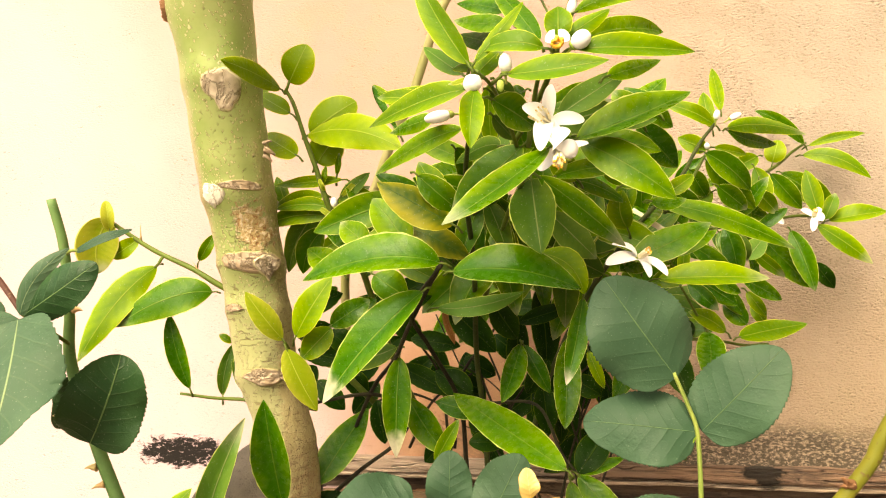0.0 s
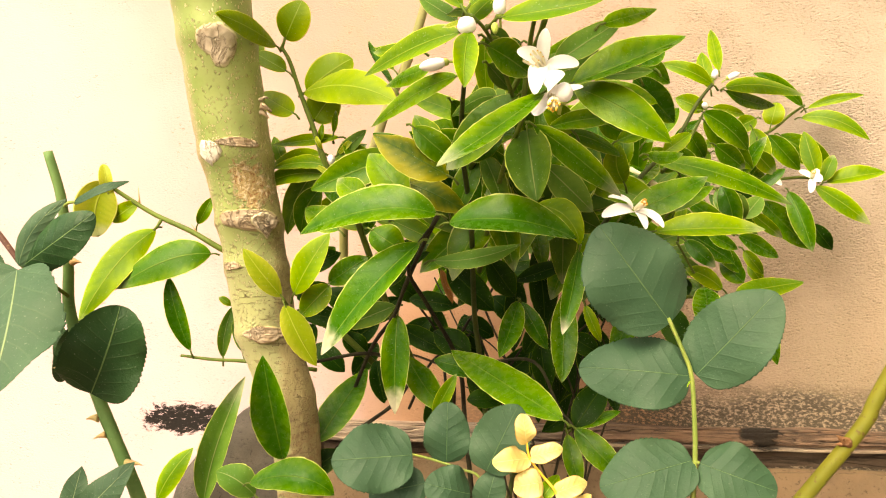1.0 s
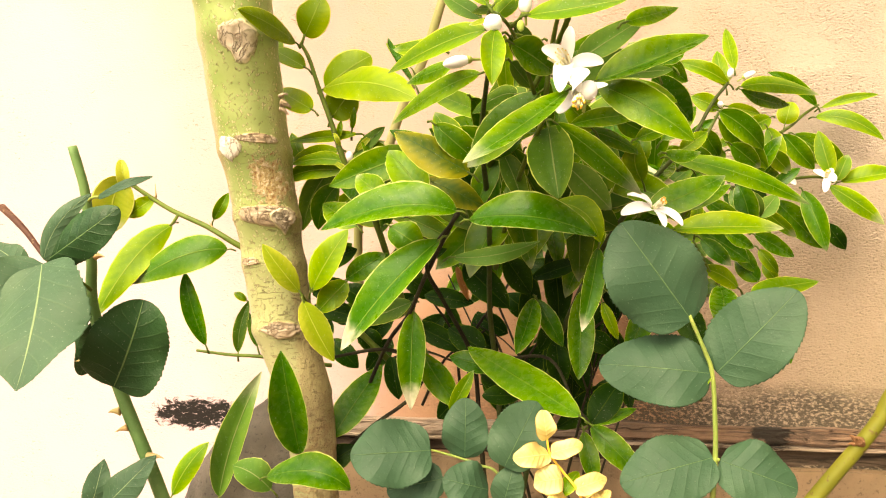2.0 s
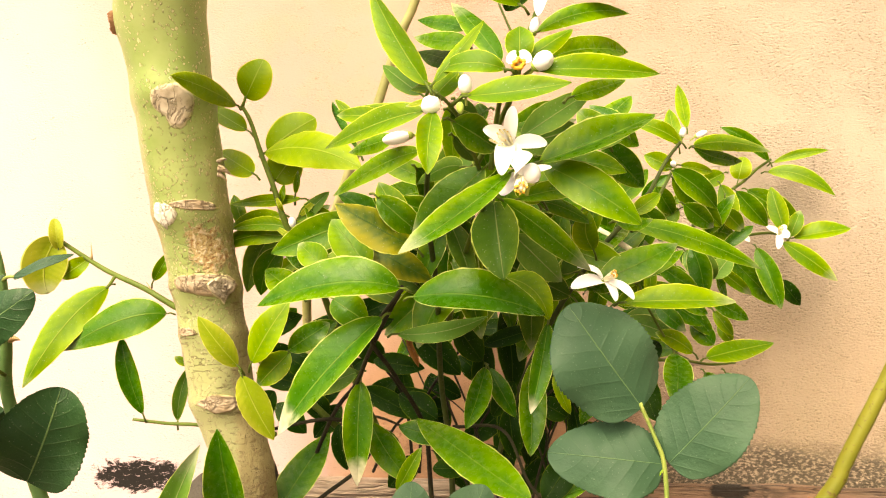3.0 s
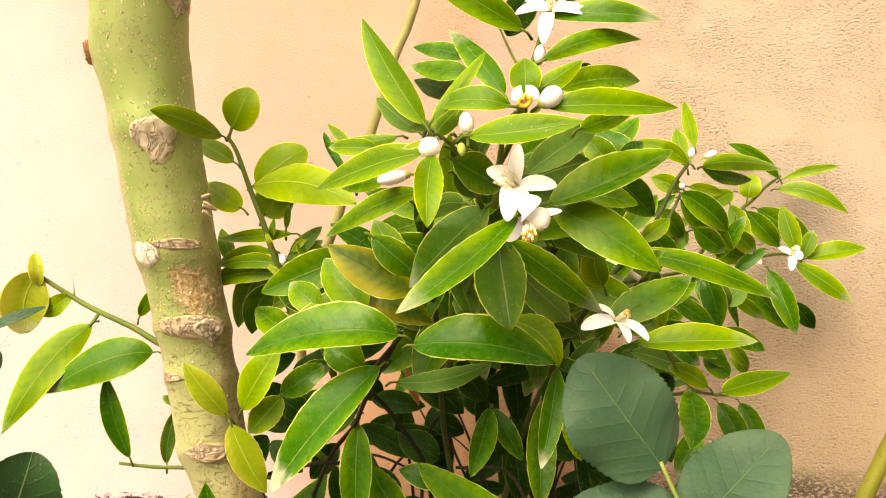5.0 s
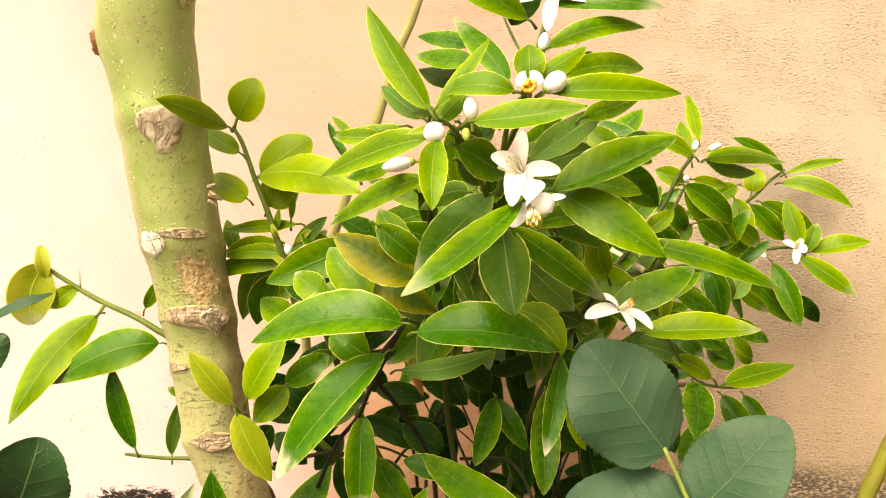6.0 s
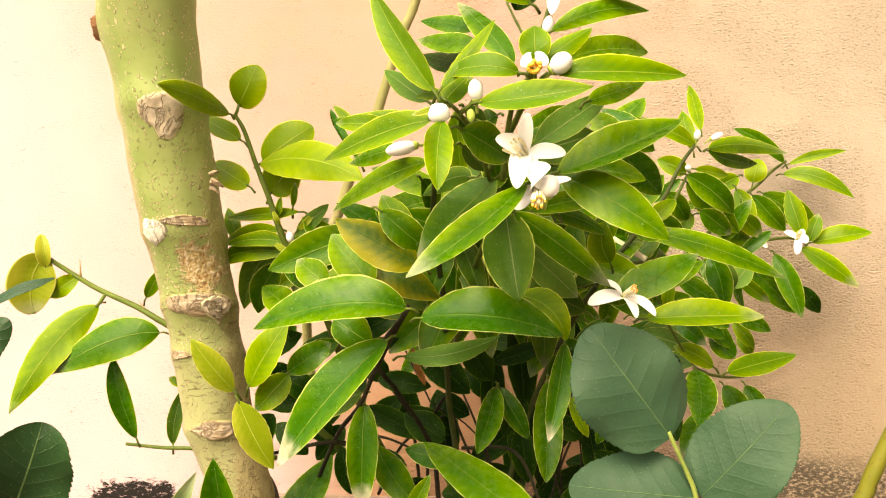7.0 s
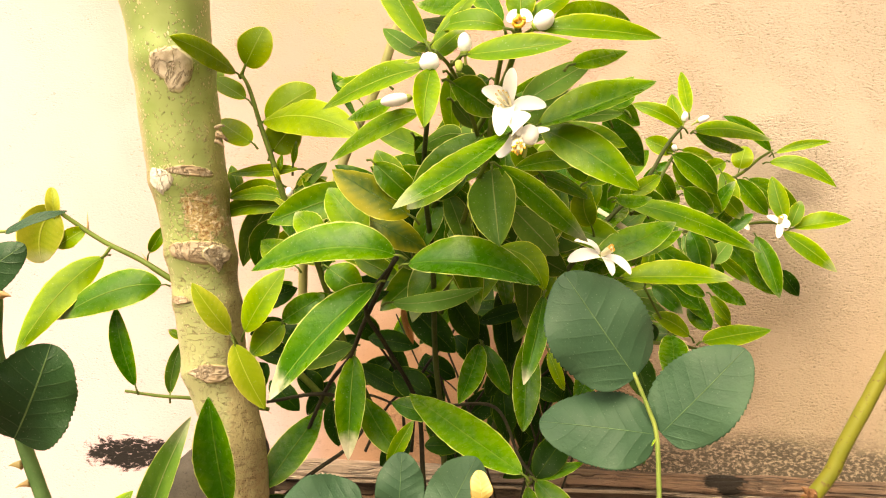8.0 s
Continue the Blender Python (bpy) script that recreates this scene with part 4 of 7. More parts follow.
stem(citrus, "twig", 0.0010, 0.0008, [(0.0825, 0.5700, 0.4530), (0.1051, 0.6000, 0.4190), (0.1247, 0.6400, 0.4074)])
stem(citrus, "twig", 0.0029, 0.0012, [(-0.1177, 0.6100, 0.3258), (-0.1406, 0.5700, 0.3962), (-0.1606, 0.5200, 0.4887), (-0.1702, 0.5000, 0.5093), (-0.1789, 0.4930, 0.5400), (-0.1857, 0.4880, 0.5618), (-0.1915, 0.4830, 0.5834), (-0.1967, 0.4800, 0.5942)])
stem(citrus, "twig", 0.0030, 0.0017, [(-0.1703, 0.6200, 0.3527), (-0.2367, 0.6000, 0.4185), (-0.2954, 0.5780, 0.4562), (-0.3219, 0.5780, 0.4713), (-0.3566, 0.5800, 0.4865), (-0.3812, 0.5770, 0.5019), (-0.4015, 0.5700, 0.5172)])
stem(citrus, "twig", 0.0016, 0.0011, [(-0.3500, 0.5800, 0.4829), (-0.3514, 0.5750, 0.4761), (-0.3517, 0.5700, 0.4723)])
stem(citrus, "twig", 0.0020, 0.0013, [(-0.2161, 0.6000, 0.3493), (-0.2792, 0.6000, 0.3560), (-0.3091, 0.5950, 0.3581), (-0.3380, 0.5900, 0.3621)])
stem(citrus, "twig", 0.0019, 0.0014, [(-0.1353, 0.6000, 0.3558), (-0.1622, 0.5700, 0.3672), (-0.2025, 0.5600, 0.3612)])
stem(citrus, "branch", 0.0014, 0.0022, [(-0.1307, 0.6100, 0.3463), (-0.1461, 0.6000, 0.3226), (-0.1717, 0.5850, 0.3038), (-0.1914, 0.5700, 0.2868), (-0.2101, 0.5550, 0.2674), (-0.2300, 0.5450, 0.2474)])
stem(citrus, "twig", 0.0013, 0.0011, [(-0.0676, 0.6000, 0.3571), (-0.0266, 0.5600, 0.3627), (-0.0079, 0.5250, 0.3349), (0.0027, 0.5140, 0.3206), (-0.0014, 0.5200, 0.2921), (-0.0050, 0.5300, 0.2528)])
stem(citrus, "twig", 0.0015, 0.0009, [(-0.1010, 0.6300, 0.3129), (-0.0954, 0.6300, 0.3730), (-0.0665, 0.6200, 0.4134), (-0.0526, 0.6000, 0.4377)])
stem(citrus, "twig", 0.0015, 0.0010, [(-0.1076, 0.6400, 0.3109), (-0.1147, 0.6400, 0.3718), (-0.1289, 0.6200, 0.4033)])
stem(citrus, "twig", 0.0014, 0.0010, [(-0.1481, 0.6600, 0.3060), (-0.1227, 0.6400, 0.3512), (-0.0840, 0.6200, 0.3789)])
stem(citrus, "twig", 0.0013, 0.0010, [(-0.0512, 0.6300, 0.3145), (-0.0671, 0.6200, 0.3547), (-0.0829, 0.6200, 0.3937)])
stem(citrus, "twig", 0.0012, 0.0009, [(-0.0213, 0.6200, 0.3508), (0.0074, 0.6200, 0.3801), (0.0251, 0.6000, 0.3957)])
stem(citrus, "twig", 0.0013, 0.0010, [(-0.1754, 0.6400, 0.3502), (-0.1436, 0.6400, 0.3585), (-0.1057, 0.6300, 0.3478)])
stem(citrus, "cut_stub", 0.0027, 0.0023, [(0.0511, 0.6000, 0.5136), (0.0641, 0.5980, 0.5048), (0.0749, 0.5950, 0.4968)])
leaf(citrus, "U", (-0.1939, 0.4800, 0.5993), (-0.1850, 0.4735, 0.6106), (-0.1790, 0.4750, 0.6241), 0.0256, (0.31, -0.88, -0.36), ((0.92, -0.39), (0.93, 0.36)))
leaf(citrus, "E", (-0.2003, 0.4800, 0.5948), (-0.2002, 0.4357, 0.5930), (-0.2082, 0.4050, 0.5927), 0.0163, (0.88, -0.08, -0.47), ((0.93, 0.36), (0.87, -0.49)))
leaf(citrus, "E", (-0.1971, 0.4900, 0.5795), (-0.2099, 0.4910, 0.5874), (-0.2263, 0.5000, 0.5980), 0.0151, (-0.03, -0.90, 0.44))
leaf(citrus, "E", (-0.1837, 0.4880, 0.5623), (-0.1422, 0.4614, 0.5582), (-0.1047, 0.4500, 0.5417), 0.0277, (-0.45, -0.89, -0.08), ((0.87, -0.50), (0.93, 0.36)))
leaf(citrus, "U", (-0.1828, 0.4920, 0.5647), (-0.1645, 0.4895, 0.5764), (-0.1491, 0.4950, 0.5871), 0.0279, (0.25, -0.94, -0.25), ((0.93, -0.36), (0.93, 0.36)))
leaf(citrus, "U", (-0.2254, 0.5000, 0.5902), (-0.2254, 0.5010, 0.6012), (-0.2287, 0.5100, 0.6151), 0.0131, (0.26, -0.88, 0.39))
leaf(citrus, "U", (-0.1804, 0.5000, 0.5444), (-0.1733, 0.5010, 0.5544), (-0.1687, 0.5100, 0.5665), 0.0256, (0.38, -0.90, 0.21))
leaf(citrus, "U", (-0.1920, 0.4900, 0.5485), (-0.2072, 0.4960, 0.5577), (-0.2261, 0.5100, 0.5692), 0.0185, (-0.24, -0.87, 0.44))
leaf(citrus, "Y", (-0.2119, 0.5200, 0.5152), (-0.2164, 0.5210, 0.5269), (-0.2241, 0.5300, 0.5404), 0.0112, (0.19, -0.88, 0.44))
leaf(citrus, "Y", (-0.1693, 0.5000, 0.5110), (-0.1904, 0.4994, 0.5140), (-0.2162, 0.5100, 0.5121), 0.0117, (-0.19, -0.93, 0.32))
leaf(citrus, "Y", (-0.1722, 0.5050, 0.5051), (-0.2001, 0.5061, 0.5064), (-0.2341, 0.5200, 0.4991), 0.0158, (-0.25, -0.95, 0.17))
leaf(citrus, "Y", (-0.1642, 0.5000, 0.5137), (-0.1526, 0.5010, 0.5198), (-0.1432, 0.5100, 0.5273), 0.0110, (0.27, -0.93, 0.27))
leaf(citrus, "Y", (-0.1762, 0.5000, 0.5287), (-0.1735, 0.4960, 0.5345), (-0.1735, 0.5000, 0.5420), 0.0048, (0.35, -0.93, -0.07))
leaf(citrus, "Y", (-0.0455, 0.3350, 0.5577), (-0.0597, 0.3389, 0.5808), (-0.0758, 0.3540, 0.6131), 0.0172, (-0.11, -0.96, 0.27), ((0.93, 0.36), (0.71, -0.70)))
leaf(citrus, "Y", (-0.0434, 0.3400, 0.5597), (-0.0314, 0.3398, 0.5739), (-0.0197, 0.3500, 0.5924), 0.0077, (0.35, -0.94, 0.03), ((0.80, -0.60), (0.93, 0.36)))
leaf(citrus, "Y", (-0.0098, 0.3350, 0.5631), (-0.0251, 0.3332, 0.5664), (-0.0427, 0.3450, 0.5672), 0.0129, (-0.31, -0.92, -0.24), ((0.68, 0.73), (0.93, -0.36)))
leaf(citrus, "Y", (-0.0269, 0.3350, 0.5516), (-0.0052, 0.3252, 0.5499), (0.0193, 0.3250, 0.5524), 0.0149, (-0.20, -0.93, -0.30), ((0.93, -0.36), (0.57, 0.82)))
leaf(citrus, "Y", (-0.0459, 0.3300, 0.5443), (-0.0708, 0.3416, 0.5422), (-0.1040, 0.3700, 0.5378), 0.0154, (-0.48, -0.77, -0.43), ((0.61, 0.79), (0.93, -0.36)))
leaf(citrus, "Y", (-0.0413, 0.3250, 0.5426), (-0.0411, 0.3085, 0.5255), (-0.0403, 0.3000, 0.5101), 0.0131, (0.17, -0.78, 0.60), ((0.93, 0.36), (0.83, 0.55)))
leaf(citrus, "M", (-0.0538, 0.3700, 0.5348), (-0.0799, 0.3849, 0.5302), (-0.1132, 0.4150, 0.5196), 0.0128, (-0.46, -0.76, -0.46), ((0.83, 0.56), (0.93, -0.36)))
leaf(citrus, "M", (-0.0368, 0.3600, 0.5467), (-0.0263, 0.3660, 0.5410), (-0.0162, 0.3800, 0.5360), 0.0184, (0.64, -0.75, -0.16))
leaf(citrus, "M", (-0.0129, 0.3600, 0.5754), (-0.0252, 0.3760, 0.5980), (-0.0414, 0.4000, 0.6230), 0.0139, (-0.44, -0.80, 0.41), ((0.93, 0.36), (0.85, -0.53)))
leaf(citrus, "G", (-0.0326, 0.4000, 0.6079), (-0.0471, 0.4100, 0.6159), (-0.0637, 0.4200, 0.6224), 0.0108, (-0.57, -0.81, -0.11), ((0.93, 0.36), (0.91, -0.41)))
leaf(citrus, "Y", (-0.0031, 0.3350, 0.5665), (-0.0029, 0.3335, 0.5743), (-0.0030, 0.3400, 0.5844), 0.0136, (0.02, -0.96, 0.27))
leaf(citrus, "Y", (-0.0009, 0.3400, 0.5684), (0.0106, 0.3410, 0.5759), (0.0217, 0.3500, 0.5855), 0.0106, (0.40, -0.92, 0.00), ((0.76, -0.65), (0.93, 0.36)))
leaf(citrus, "M", (0.0122, 0.3600, 0.5759), (0.0313, 0.3740, 0.5837), (0.0528, 0.4000, 0.5895), 0.0143, (0.66, -0.73, 0.19))
leaf(citrus, "Y", (0.0047, 0.3350, 0.5619), (0.0314, 0.3378, 0.5616), (0.0612, 0.3550, 0.5632), 0.0156, (0.32, -0.89, -0.33), ((0.93, -0.36), (0.50, 0.86)))
leaf(citrus, "M", (-0.0039, 0.4200, 0.6274), (-0.0303, 0.4060, 0.6412), (-0.0567, 0.4000, 0.6575), 0.0173, (0.23, -0.95, -0.22))
leaf(citrus, "M", (-0.0504, 0.4300, 0.6618), (-0.0639, 0.4310, 0.6678), (-0.0794, 0.4400, 0.6775), 0.0093, (-0.20, -0.95, 0.23))
leaf(citrus, "D", (-0.0232, 0.4300, 0.6573), (-0.0147, 0.4310, 0.6648), (-0.0064, 0.4400, 0.6760), 0.0117, (0.42, -0.90, 0.10))
leaf(citrus, "D", (-0.0127, 0.4300, 0.6284), (-0.0041, 0.4260, 0.6423), (0.0042, 0.4300, 0.6593), 0.0181, (0.19, -0.98, -0.10))
leaf(citrus, "Y", (0.0094, 0.4000, 0.6302), (0.0094, 0.3960, 0.6432), (0.0094, 0.4000, 0.6596), 0.0125, (-0.02, -1.00, 0.00))
leaf(citrus, "D", (0.0141, 0.4200, 0.6413), (0.0237, 0.4210, 0.6483), (0.0338, 0.4300, 0.6586), 0.0127, (0.39, -0.92, 0.08))
leaf(citrus, "M", (0.0102, 0.3950, 0.6235), (0.0357, 0.3849, 0.6193), (0.0626, 0.3900, 0.6156), 0.0143, (-0.14, -0.92, -0.35), ((0.93, -0.36), (0.64, 0.77)))
leaf(citrus, "M", (0.0050, 0.3800, 0.5962), (0.0293, 0.3836, 0.6061), (0.0542, 0.4000, 0.6104), 0.0114, (0.42, -0.88, -0.23), ((0.93, -0.36), (0.90, 0.43)))
leaf(citrus, "D", (0.0223, 0.4200, 0.6017), (0.0269, 0.4210, 0.6043), (0.0320, 0.4300, 0.6093), 0.0054, (0.61, -0.76, 0.22))
leaf(citrus, "Y", (-0.1440, 0.6000, 0.6074), (-0.1547, 0.6010, 0.6192), (-0.1681, 0.6100, 0.6330), 0.0089, (-0.05, -0.95, 0.32))
leaf(citrus, "Y", (-0.0903, 0.4500, 0.5739), (-0.1056, 0.4510, 0.5756), (-0.1237, 0.4600, 0.5789), 0.0119, (-0.25, -0.94, 0.22))
leaf(citrus, "B", (-0.0047, 0.4000, 0.5461), (0.0144, 0.4060, 0.5597), (0.0346, 0.4200, 0.5753), 0.0166, (0.22, -0.92, 0.33))
leaf(citrus, "B", (-0.0085, 0.4200, 0.5452), (0.0101, 0.4260, 0.5514), (0.0296, 0.4400, 0.5590), 0.0205, (0.44, -0.90, 0.09))
leaf(citrus, "M", (0.0047, 0.3600, 0.5247), (0.0336, 0.3615, 0.5349), (0.0619, 0.3750, 0.5491), 0.0253, (0.29, -0.95, -0.08), ((0.93, -0.36), (0.31, 0.95)))
leaf(citrus, "M", (0.0065, 0.3700, 0.5255), (0.0294, 0.3597, 0.5107), (0.0522, 0.3630, 0.4937), 0.0220, (-0.21, -0.98, -0.08), ((0.93, -0.36), (0.87, 0.50)))
leaf(citrus, "M", (-0.0085, 0.3520, 0.5192), (-0.0305, 0.3260, 0.4971), (-0.0549, 0.3120, 0.4791), 0.0168, (0.54, -0.82, 0.20), ((0.53, 0.84), (0.93, -0.36)))
leaf(citrus, "M", (-0.0242, 0.4000, 0.5305), (-0.0468, 0.4010, 0.5102), (-0.0671, 0.4100, 0.4914), 0.0260, (0.00, -0.97, -0.25), ((0.87, 0.50), (0.93, -0.36)))
leaf(citrus, "P", (-0.0671, 0.4200, 0.4891), (-0.0880, 0.4160, 0.5013), (-0.1132, 0.4200, 0.5159), 0.0271, (-0.00, -1.00, -0.00), ((0.93, 0.36), (0.77, -0.64)))
leaf(citrus, "Y", (-0.0738, 0.4300, 0.5005), (-0.0818, 0.4310, 0.5154), (-0.0919, 0.4400, 0.5312), 0.0173, (0.04, -0.94, 0.33))
leaf(citrus, "O", (-0.0203, 0.4100, 0.5128), (-0.0171, 0.3930, 0.4897), (-0.0143, 0.3840, 0.4690), 0.0310, (-0.03, -0.86, 0.51), ((0.75, 0.67), (0.93, 0.36)))
leaf(citrus, "B", (-0.0118, 0.4600, 0.4992), (0.0031, 0.4630, 0.4840), (0.0176, 0.4740, 0.4699), 0.0222, (0.18, -0.95, -0.27), ((0.93, -0.36), (0.93, 0.36)))
leaf(citrus, "M", (-0.0161, 0.4000, 0.5131), (0.0084, 0.4110, 0.4950), (0.0325, 0.4300, 0.4750), 0.0173, (0.28, -0.89, -0.35), ((0.88, -0.47), (0.93, 0.36)))
leaf(citrus, "G", (-0.0744, 0.4160, 0.4663), (-0.1111, 0.4079, 0.4695), (-0.1625, 0.4255, 0.4571), 0.0324, (-0.10, -0.99, -0.09), ((0.45, 0.89), (0.93, -0.36)))
leaf(citrus, "G", (-0.0671, 0.4160, 0.4612), (-0.0289, 0.4073, 0.4614), (0.0064, 0.4186, 0.4503), 0.0328, (0.03, -1.00, -0.02), ((0.93, -0.36), (0.46, 0.89)))
leaf(citrus, "Y", (-0.0177, 0.4400, 0.4724), (0.0001, 0.4282, 0.4642), (0.0083, 0.4300, 0.4473), 0.0170, (0.05, -0.91, 0.42))
leaf(citrus, "B", (-0.0814, 0.4400, 0.4396), (-0.0537, 0.4382, 0.4409), (-0.0276, 0.4500, 0.4493), 0.0133, (0.18, -0.98, 0.03), ((0.86, -0.51), (0.93, 0.36)))
leaf(citrus, "T", (-0.0858, 0.4200, 0.4498), (-0.1164, 0.4140, 0.4208), (-0.1491, 0.4240, 0.3825), 0.0306, (0.08, -0.99, -0.14), ((0.52, 0.85), (0.93, -0.36)))
leaf(citrus, "G", (-0.1404, 0.5000, 0.4809), (-0.1591, 0.5060, 0.4898), (-0.1826, 0.5200, 0.4995), 0.0212, (-0.34, -0.92, 0.22), ((0.93, 0.36), (0.74, -0.67)))
leaf(citrus, "M", (-0.1855, 0.5300, 0.4987), (-0.1977, 0.5302, 0.4836), (-0.2059, 0.5400, 0.4644), 0.0198, (0.12, -0.93, -0.34))
leaf(citrus, "O", (-0.1972, 0.5600, 0.5198), (-0.2223, 0.5748, 0.4974), (-0.2421, 0.6000, 0.4675), 0.0217, (-0.05, -0.81, -0.58))
leaf(citrus, "Y", (-0.1754, 0.5000, 0.5200), (-0.1962, 0.5060, 0.5176), (-0.2214, 0.5200, 0.5154), 0.0151, (-0.39, -0.92, -0.07))
leaf(citrus, "Y", (-0.1607, 0.5000, 0.5313), (-0.1891, 0.5060, 0.5313), (-0.2224, 0.5200, 0.5318), 0.0097, (-0.30, -0.94, 0.18))
leaf(citrus, "M", (-0.1006, 0.4500, 0.4791), (-0.1126, 0.4510, 0.4950), (-0.1273, 0.4600, 0.5115), 0.0246, (0.05, -0.94, 0.33))
leaf(citrus, "P", (-0.1035, 0.4600, 0.4920), (-0.0829, 0.4560, 0.4828), (-0.0626, 0.4600, 0.4710), 0.0219, (0.01, -1.00, 0.02), ((0.88, -0.48), (0.93, 0.36)))
leaf(citrus, "Y", (-0.1910, 0.4860, 0.4184), (-0.1772, 0.4790, 0.4387), (-0.1620, 0.4800, 0.4605), 0.0248, (0.17, -0.95, -0.26), ((0.93, -0.36), (0.74, 0.68)))
leaf(citrus, "G", (-0.1716, 0.5050, 0.4254), (-0.1561, 0.5035, 0.4352), (-0.1434, 0.5100, 0.4440), 0.0184, (0.15, -0.99, 0.05))
leaf(citrus, "Y", (-0.1712, 0.5050, 0.4239), (-0.1802, 0.4985, 0.4133), (-0.1925, 0.5000, 0.4012), 0.0194, (0.19, -0.98, 0.04))
leaf(citrus, "B", (-0.1633, 0.5000, 0.5160), (-0.1497, 0.4935, 0.5252), (-0.1391, 0.4950, 0.5348), 0.0104, (-0.05, -0.98, -0.20))
leaf(citrus, "Y", (-0.1653, 0.5000, 0.5347), (-0.1629, 0.4960, 0.5425), (-0.1635, 0.5000, 0.5512), 0.0048, (0.34, -0.94, -0.04))
leaf(citrus, "Q", (-0.1957, 0.4750, 0.4171), (-0.2053, 0.4645, 0.4331), (-0.2177, 0.4620, 0.4505), 0.0185, (0.46, -0.89, -0.04), ((0.86, 0.51), (0.93, -0.36)))
leaf(citrus, "Q", (-0.1932, 0.4750, 0.4109), (-0.1828, 0.4725, 0.3908), (-0.1718, 0.4780, 0.3688), 0.0225, (0.36, -0.93, 0.12), ((0.93, -0.36), (0.84, 0.54)))
leaf(citrus, "D", (-0.1826, 0.5300, 0.4194), (-0.1711, 0.5310, 0.4124), (-0.1625, 0.5400, 0.4040), 0.0189, (0.52, -0.84, 0.14))
leaf(citrus, "D", (-0.1952, 0.5400, 0.3927), (-0.2041, 0.5410, 0.3809), (-0.2165, 0.5500, 0.3670), 0.0198, (-0.14, -0.96, -0.26))
leaf(citrus, "Y", (-0.3560, 0.5800, 0.4736), (-0.3787, 0.5565, 0.4425), (-0.4058, 0.5450, 0.3934), 0.0295, (0.56, -0.83, 0.01), ((0.93, 0.36), (0.91, -0.42)))
leaf(citrus, "M", (-0.2993, 0.5720, 0.4508), (-0.3335, 0.5584, 0.4455), (-0.3823, 0.5600, 0.4218), 0.0343, (0.18, -0.98, -0.12), ((0.93, 0.36), (0.87, -0.49)))
leaf(citrus, "G", (-0.3280, 0.5880, 0.3668), (-0.3370, 0.5796, 0.4018), (-0.3435, 0.5800, 0.4320), 0.0196, (0.52, -0.86, 0.02), ((0.93, 0.36), (0.79, 0.62)))
leaf(citrus, "O", (-0.3032, 0.6000, 0.3595), (-0.3016, 0.6010, 0.3826), (-0.2973, 0.6100, 0.4055), 0.0124, (0.46, -0.88, 0.13))
leaf(citrus, "O", (-0.2849, 0.6000, 0.3648), (-0.2897, 0.6010, 0.3802), (-0.2983, 0.6100, 0.3953), 0.0092, (0.34, -0.84, 0.42))
leaf(citrus, "Y", (-0.3000, 0.6100, 0.4054), (-0.3041, 0.6060, 0.4093), (-0.3121, 0.6100, 0.4131), 0.0074, (0.26, -0.87, 0.41))
leaf(citrus, "X", (-0.3969, 0.5700, 0.5145), (-0.4051, 0.5660, 0.4920), (-0.4047, 0.5700, 0.4680), 0.0374, (0.58, -0.81, -0.10), ((0.93, 0.36), (0.93, 0.38)))
leaf(citrus, "X", (-0.3957, 0.5700, 0.5055), (-0.3953, 0.5660, 0.5185), (-0.4000, 0.5700, 0.5315), 0.0124, (0.55, -0.83, 0.09), ((0.93, 0.36), (0.88, 0.48)))
leaf(citrus, "E", (-0.3997, 0.5800, 0.4822), (-0.3838, 0.5760, 0.4900), (-0.3731, 0.5800, 0.4985), 0.0161, (0.11, -0.98, -0.18))
leaf(citrus, "Y", (-0.3270, 0.6000, 0.4789), (-0.3178, 0.5960, 0.4905), (-0.3127, 0.6000, 0.5028), 0.0113, (0.38, -0.89, -0.23))
leaf(citrus, "Y", (0.1405, 0.6670, 0.5920), (0.1818, 0.7025, 0.6011), (0.2312, 0.7500, 0.6000), 0.0183, (0.66, -0.70, -0.27), ((0.75, -0.67), (0.93, 0.36)))
leaf(citrus, "Y", (0.1298, 0.6660, 0.5950), (0.1085, 0.6578, 0.6065), (0.0850, 0.6600, 0.6150), 0.0155, (0.17, -0.98, 0.10))
leaf(citrus, "Y", (0.1382, 0.6800, 0.6110), (0.1402, 0.7075, 0.6380), (0.1435, 0.7430, 0.6692), 0.0125, (-0.29, -0.64, 0.71))
leaf(citrus, "Y", (0.1274, 0.6660, 0.5926), (0.1237, 0.6690, 0.6095), (0.1234, 0.6800, 0.6289), 0.0143, (-0.28, -0.91, 0.32))
leaf(citrus, "M", (0.2437, 0.8000, 0.5997), (0.2197, 0.7894, 0.6207), (0.1943, 0.7900, 0.6352), 0.0150, (0.14, -0.99, -0.08))
leaf(citrus, "M", (0.1450, 0.6900, 0.5951), (0.1720, 0.7148, 0.5892), (0.2033, 0.7500, 0.5915), 0.0139, (0.69, -0.68, -0.23))
leaf(citrus, "Y", (0.2513, 0.8100, 0.5998), (0.2759, 0.8002, 0.6057), (0.3031, 0.8000, 0.6088), 0.0105, (-0.22, -0.96, 0.20))
leaf(citrus, "Y", (0.2435, 0.8050, 0.5890), (0.2724, 0.7919, 0.5825), (0.3033, 0.7900, 0.5601), 0.0184, (-0.31, -0.94, -0.16), ((0.93, -0.36), (0.91, 0.40)))
leaf(citrus, "U", (0.2071, 0.7800, 0.5783), (0.2098, 0.7785, 0.5894), (0.2148, 0.7850, 0.6023), 0.0212, (-0.15, -0.96, 0.25))
